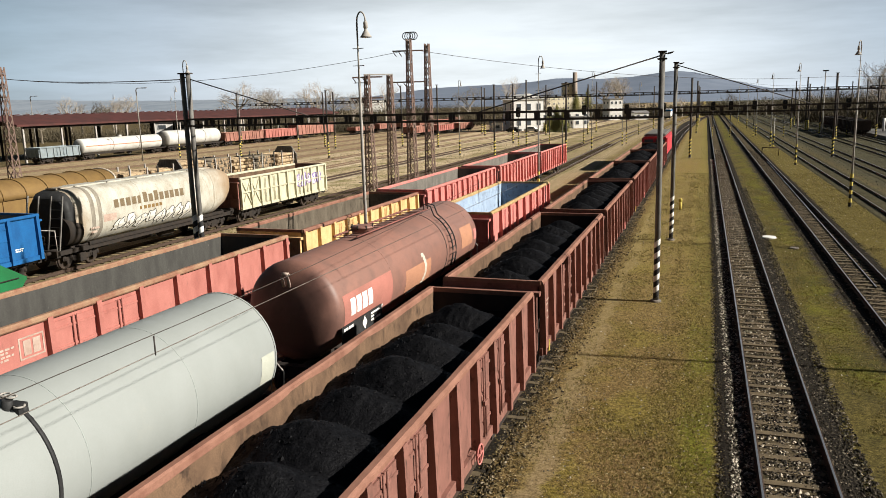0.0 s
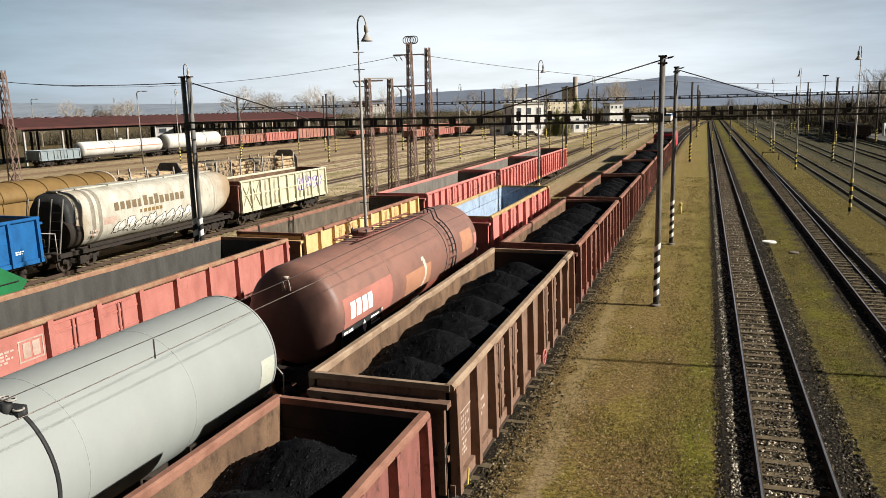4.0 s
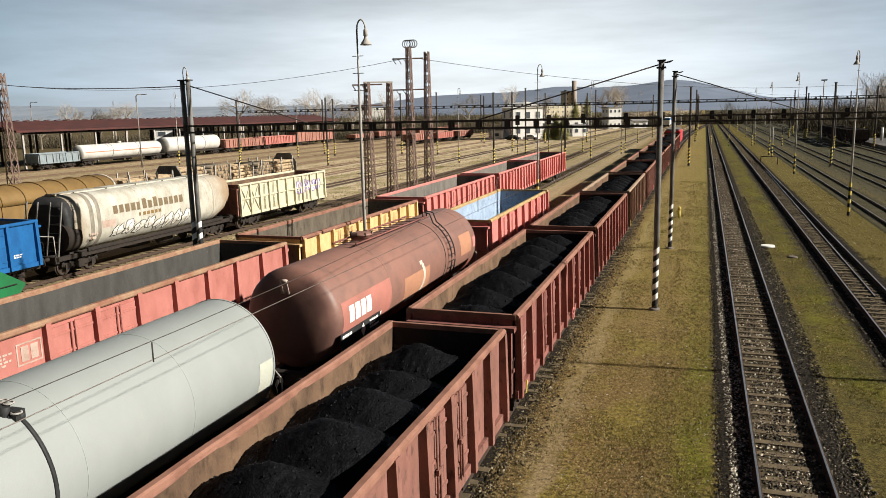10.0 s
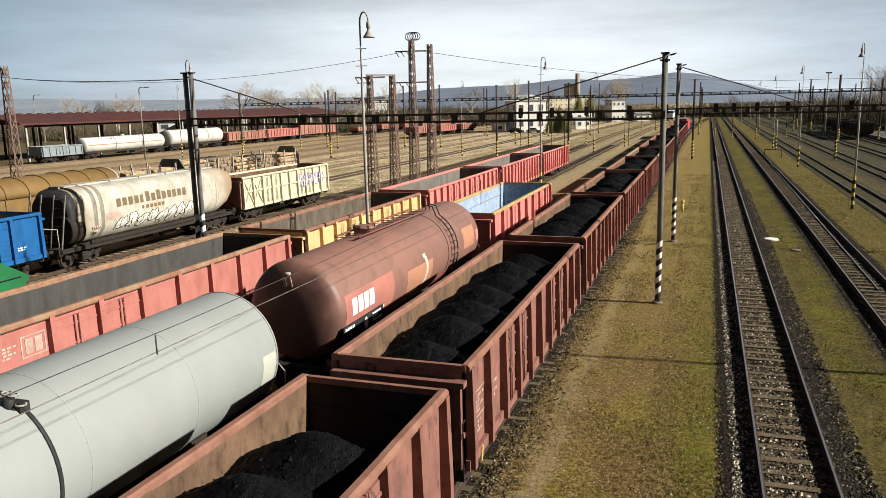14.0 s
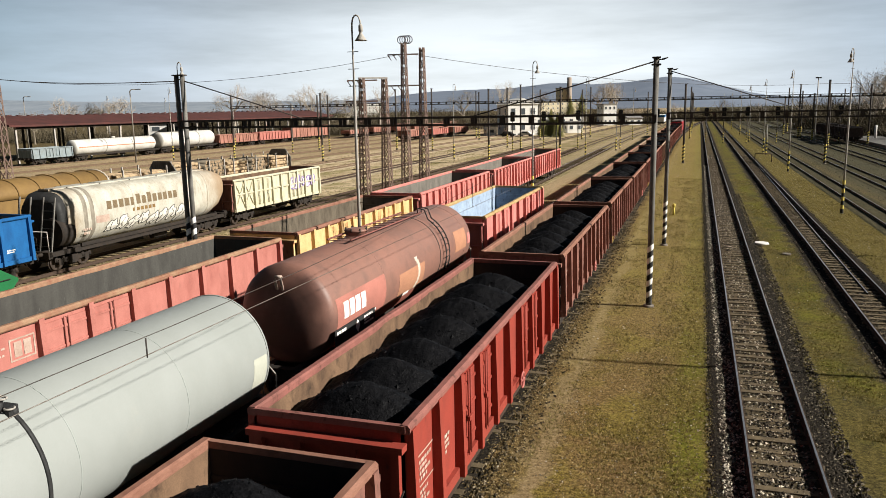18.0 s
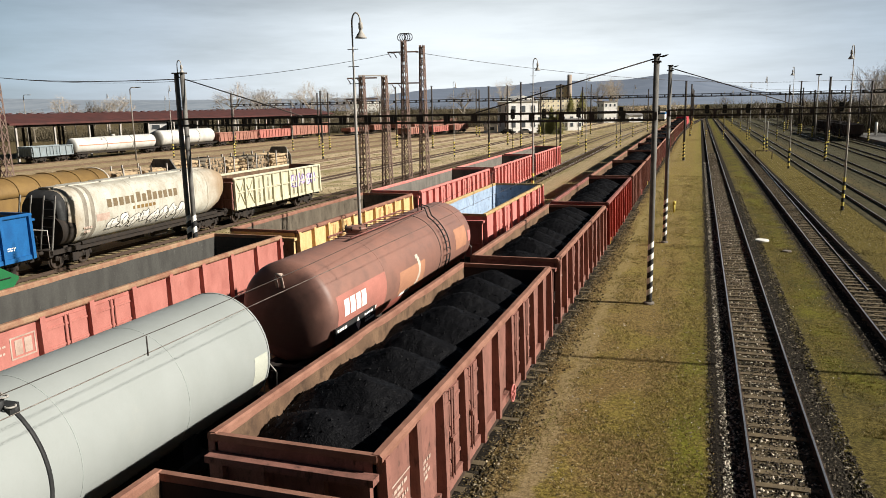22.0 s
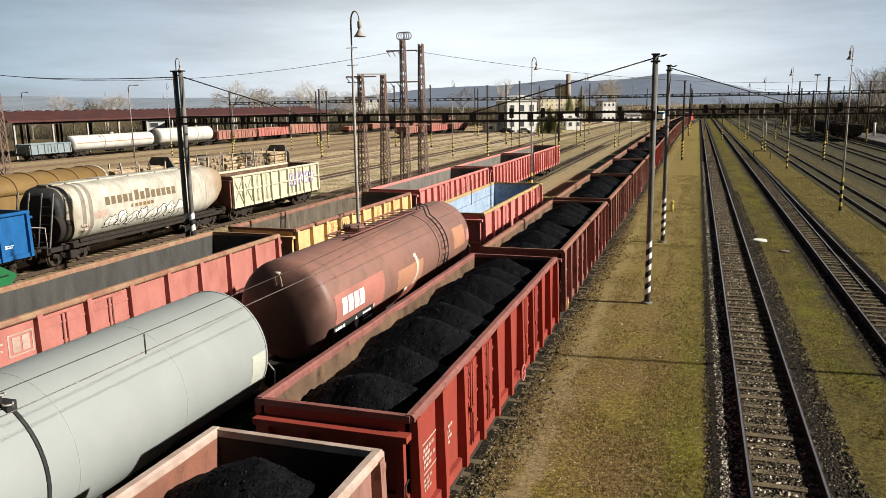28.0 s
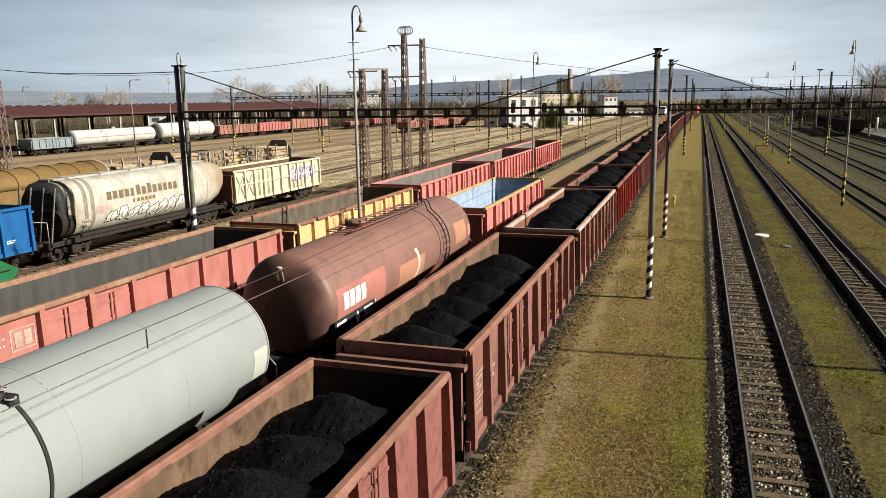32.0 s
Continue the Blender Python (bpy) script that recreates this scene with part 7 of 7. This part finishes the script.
def tufts(name, label, spots, rng, h, material):
    """Short grass and moss: thin blades."""
    vs, fs = [], []
    for x, y, z in spots:
        for _ in range(3):
            a, hh, w = rng.uniform(0, 6.28), h * rng.uniform(0.4, 1.3), rng.uniform(0.006, 0.014)
            dx, dy = rng.uniform(-0.05, 0.05), rng.uniform(-0.05, 0.05)
            k = len(vs)
            vs += [(x + dx - w * math.cos(a), y + dy - w * math.sin(a), z), (x + dx + w * math.cos(a), y + dy + w * math.sin(a), z), (x + dx * 2.0, y + dy * 2.0, z + hh)]
            fs.append((k, k + 1, k + 2))
    me = bpy.data.meshes.new(name)
    me.from_pydata(vs, [], fs)
    me.materials.append(material)
    return tagged(new(name, me), label, "grass", "", "stuff")


GRASS = island_stone("dry_grass_blades", [(0.0, (0.06, 0.052, 0.014)), (0.5, (0.155, 0.125, 0.035)), (0.8, (0.25, 0.195, 0.075)), (1.0, (0.38, 0.30, 0.15))])
spots = []
while len(spots) < 30000:
    x, y = rng.uniform(-3.6, 0.9), 10 + 80 * rng.random() ** 2.0
    if noise.noise(Vector((x * 0.9, y * 0.35, 0))) + (0.35 if x > -1.2 else -0.1) > rng.uniform(-0.3, 0.4):
        spots.append((x, y, GROUND))
clods = [(rng.uniform(-4.4, 0.9), 10 + 70 * rng.random() ** 1.9, GROUND + 0.002) for _ in range(16000)]
clods += [(rng.uniform(-4.75, -3.7), 10 + 45 * rng.random() ** 1.5, GROUND + 0.03) for _ in range(5000)]
clods = [p for p in clods if not -3.7 + 0.12 * math.sin(p[1] * 0.5) < p[0] < -3.15 + 0.12 * math.sin(p[1] * 0.5)]
stones("soil_clods", "small brown clods and dead leaves on the verge", clods, rng, 0.02, island_stone("clod", [(0.0, (0.06, 0.042, 0.016)), (0.5, (0.15, 0.105, 0.042)), (0.85, (0.24, 0.175, 0.08)), (1.0, (0.38, 0.30, 0.18))]))
tufts("verge_grass", "short dry mossy grass on the verge", spots, rng, 0.05, GRASS)
spots = []
while len(spots) < 16000:
    x, y = rng.uniform(3.7, 12.0), 20 + 70 * rng.random() ** 1.6
    if (3.9 < x < 5.6 or 8.6 < x < 11.8) and noise.noise(Vector((x * 0.9, y * 0.3, 9))) > rng.uniform(-0.5, 0.3):
        spots.append((x, y, GROUND))
tufts("verge_grass", "short green mossy grass between the tracks", spots, rng, 0.05, GRASS)

def straw_litter(name, label, spots, rng, long, material):
    """Dead stalks and leaves lying flat or slightly raised."""
    vs, fs = [], []
    for x, y, z in spots:
        a, r, w = rng.uniform(0, 6.28), long * rng.uniform(0.4, 1.3), rng.uniform(0.006, 0.016)
        c, d = math.cos(a) * r, math.sin(a) * r
        u, v = -math.sin(a) * w, math.cos(a) * w
        k, up = len(vs), rng.uniform(0.0, 0.03)
        vs += [(x - u, y - v, z + 0.012), (x + u, y + v, z + 0.018), (x + c + u, y + d + v, z + 0.016 + up), (x + c - u, y + d - v, z + 0.012 + up)]
        fs.append((k, k + 1, k + 2, k + 3))
    me = bpy.data.meshes.new(name)
    me.from_pydata(vs, [], fs)
    me.materials.append(material)
    return tagged(new(name, me), label, "litter", "", "stuff")


STALK = island_stone("dead_stalks", [(0.0, (0.05, 0.035, 0.015)), (0.55, (0.12, 0.088, 0.04)), (0.92, (0.21, 0.16, 0.08)), (1.0, (0.45, 0.37, 0.24))])
spots = [(rng.uniform(-4.3, 0.7), 9.5 + 45 * rng.random() ** 1.8, GROUND) for _ in range(12000)]
spots += [(rng.triangular(-4.8, -2.9, -4.3), 9.5 + 40 * rng.random() ** 1.6, GROUND) for _ in range(7000)]
spots = [p for p in spots if not -3.7 + 0.12 * math.sin(p[1] * 0.5) < p[0] < -3.15 + 0.12 * math.sin(p[1] * 0.5)]
straw_litter("dead_stalks", "dead stalks and brown leaves lying on the verge", spots, rng, 0.042, STALK)

# weeds, clods and litter about the yard
YARD_LITTER = island_stone("yard_litter", [(0.0, (0.09, 0.068, 0.035)), (0.35, (0.17, 0.13, 0.07)), (0.55, (0.13, 0.12, 0.035)), (0.85, (0.30, 0.24, 0.15)), (1.0, (0.5, 0.44, 0.35))])
spots = [(rng.uniform(-62, -24), 42 + 110 * rng.random() ** 1.3, GROUND) for _ in range(15000)]
stones("yard_litter", "weeds, clods and ballast litter between the sidings", spots, rng, 0.062, YARD_LITTER)
spots = [(rng.uniform(-3.6, 0.8), 50 + 90 * rng.random() ** 1.2, GROUND) for _ in range(5000)] + [(rng.uniform(8.6, 11.9), 40 + 110 * rng.random() ** 1.2, GROUND) for _ in range(5000)]
stones("verge_litter", "small clods and dead leaves on the farther verge", spots, rng, 0.028, YARD_LITTER)
spots = [(rng.uniform(13.5, 40), 60 + 130 * rng.random() ** 1.2, GROUND) for _ in range(7000)]
stones("yard_litter", "weeds and litter between the farther sidings", spots, rng, 0.05, DARK_STONE)
spots = [(rng.uniform(-31, -23.6), 26 + 40 * rng.random(), GROUND) for _ in range(5000)]
stones("yard_litter", "clods and weeds beside the hopper wagon", spots, rng, 0.05, YARD_LITTER)

# flat pale slab and lumps on the grass, the spare rail in the second track
b = bmesh.new()
tube(b, [((3.85, 48.2, GROUND), 0.42), ((3.85, 48.2, GROUND + 0.10), 0.38)], 14)
solid("concrete_slab", b, PLASTER, "white round concrete slab lying in the grass", "slab")
b = bmesh.new()
tube(b, [((4.9, 45.0, GROUND), 0.25), ((4.9, 45.0, GROUND + 0.08), 0.22)], 12)
solid("concrete_slab", b, STONE, "small pale stone slab lying in the grass", "slab")
a, b2 = rail_mesh(36, 105, 0, False)
t = thing("spare_rail", "loose spare rail lying between the running rails", "rail", pose(7.25, 36, -0.13, 0, 0, -0.36) @ Matrix.Translation((0, -36, 0)))
part("rail", a, RAIL_SIDE, t)
part("rail_head", b2, RAIL_TOP, t)
motions()
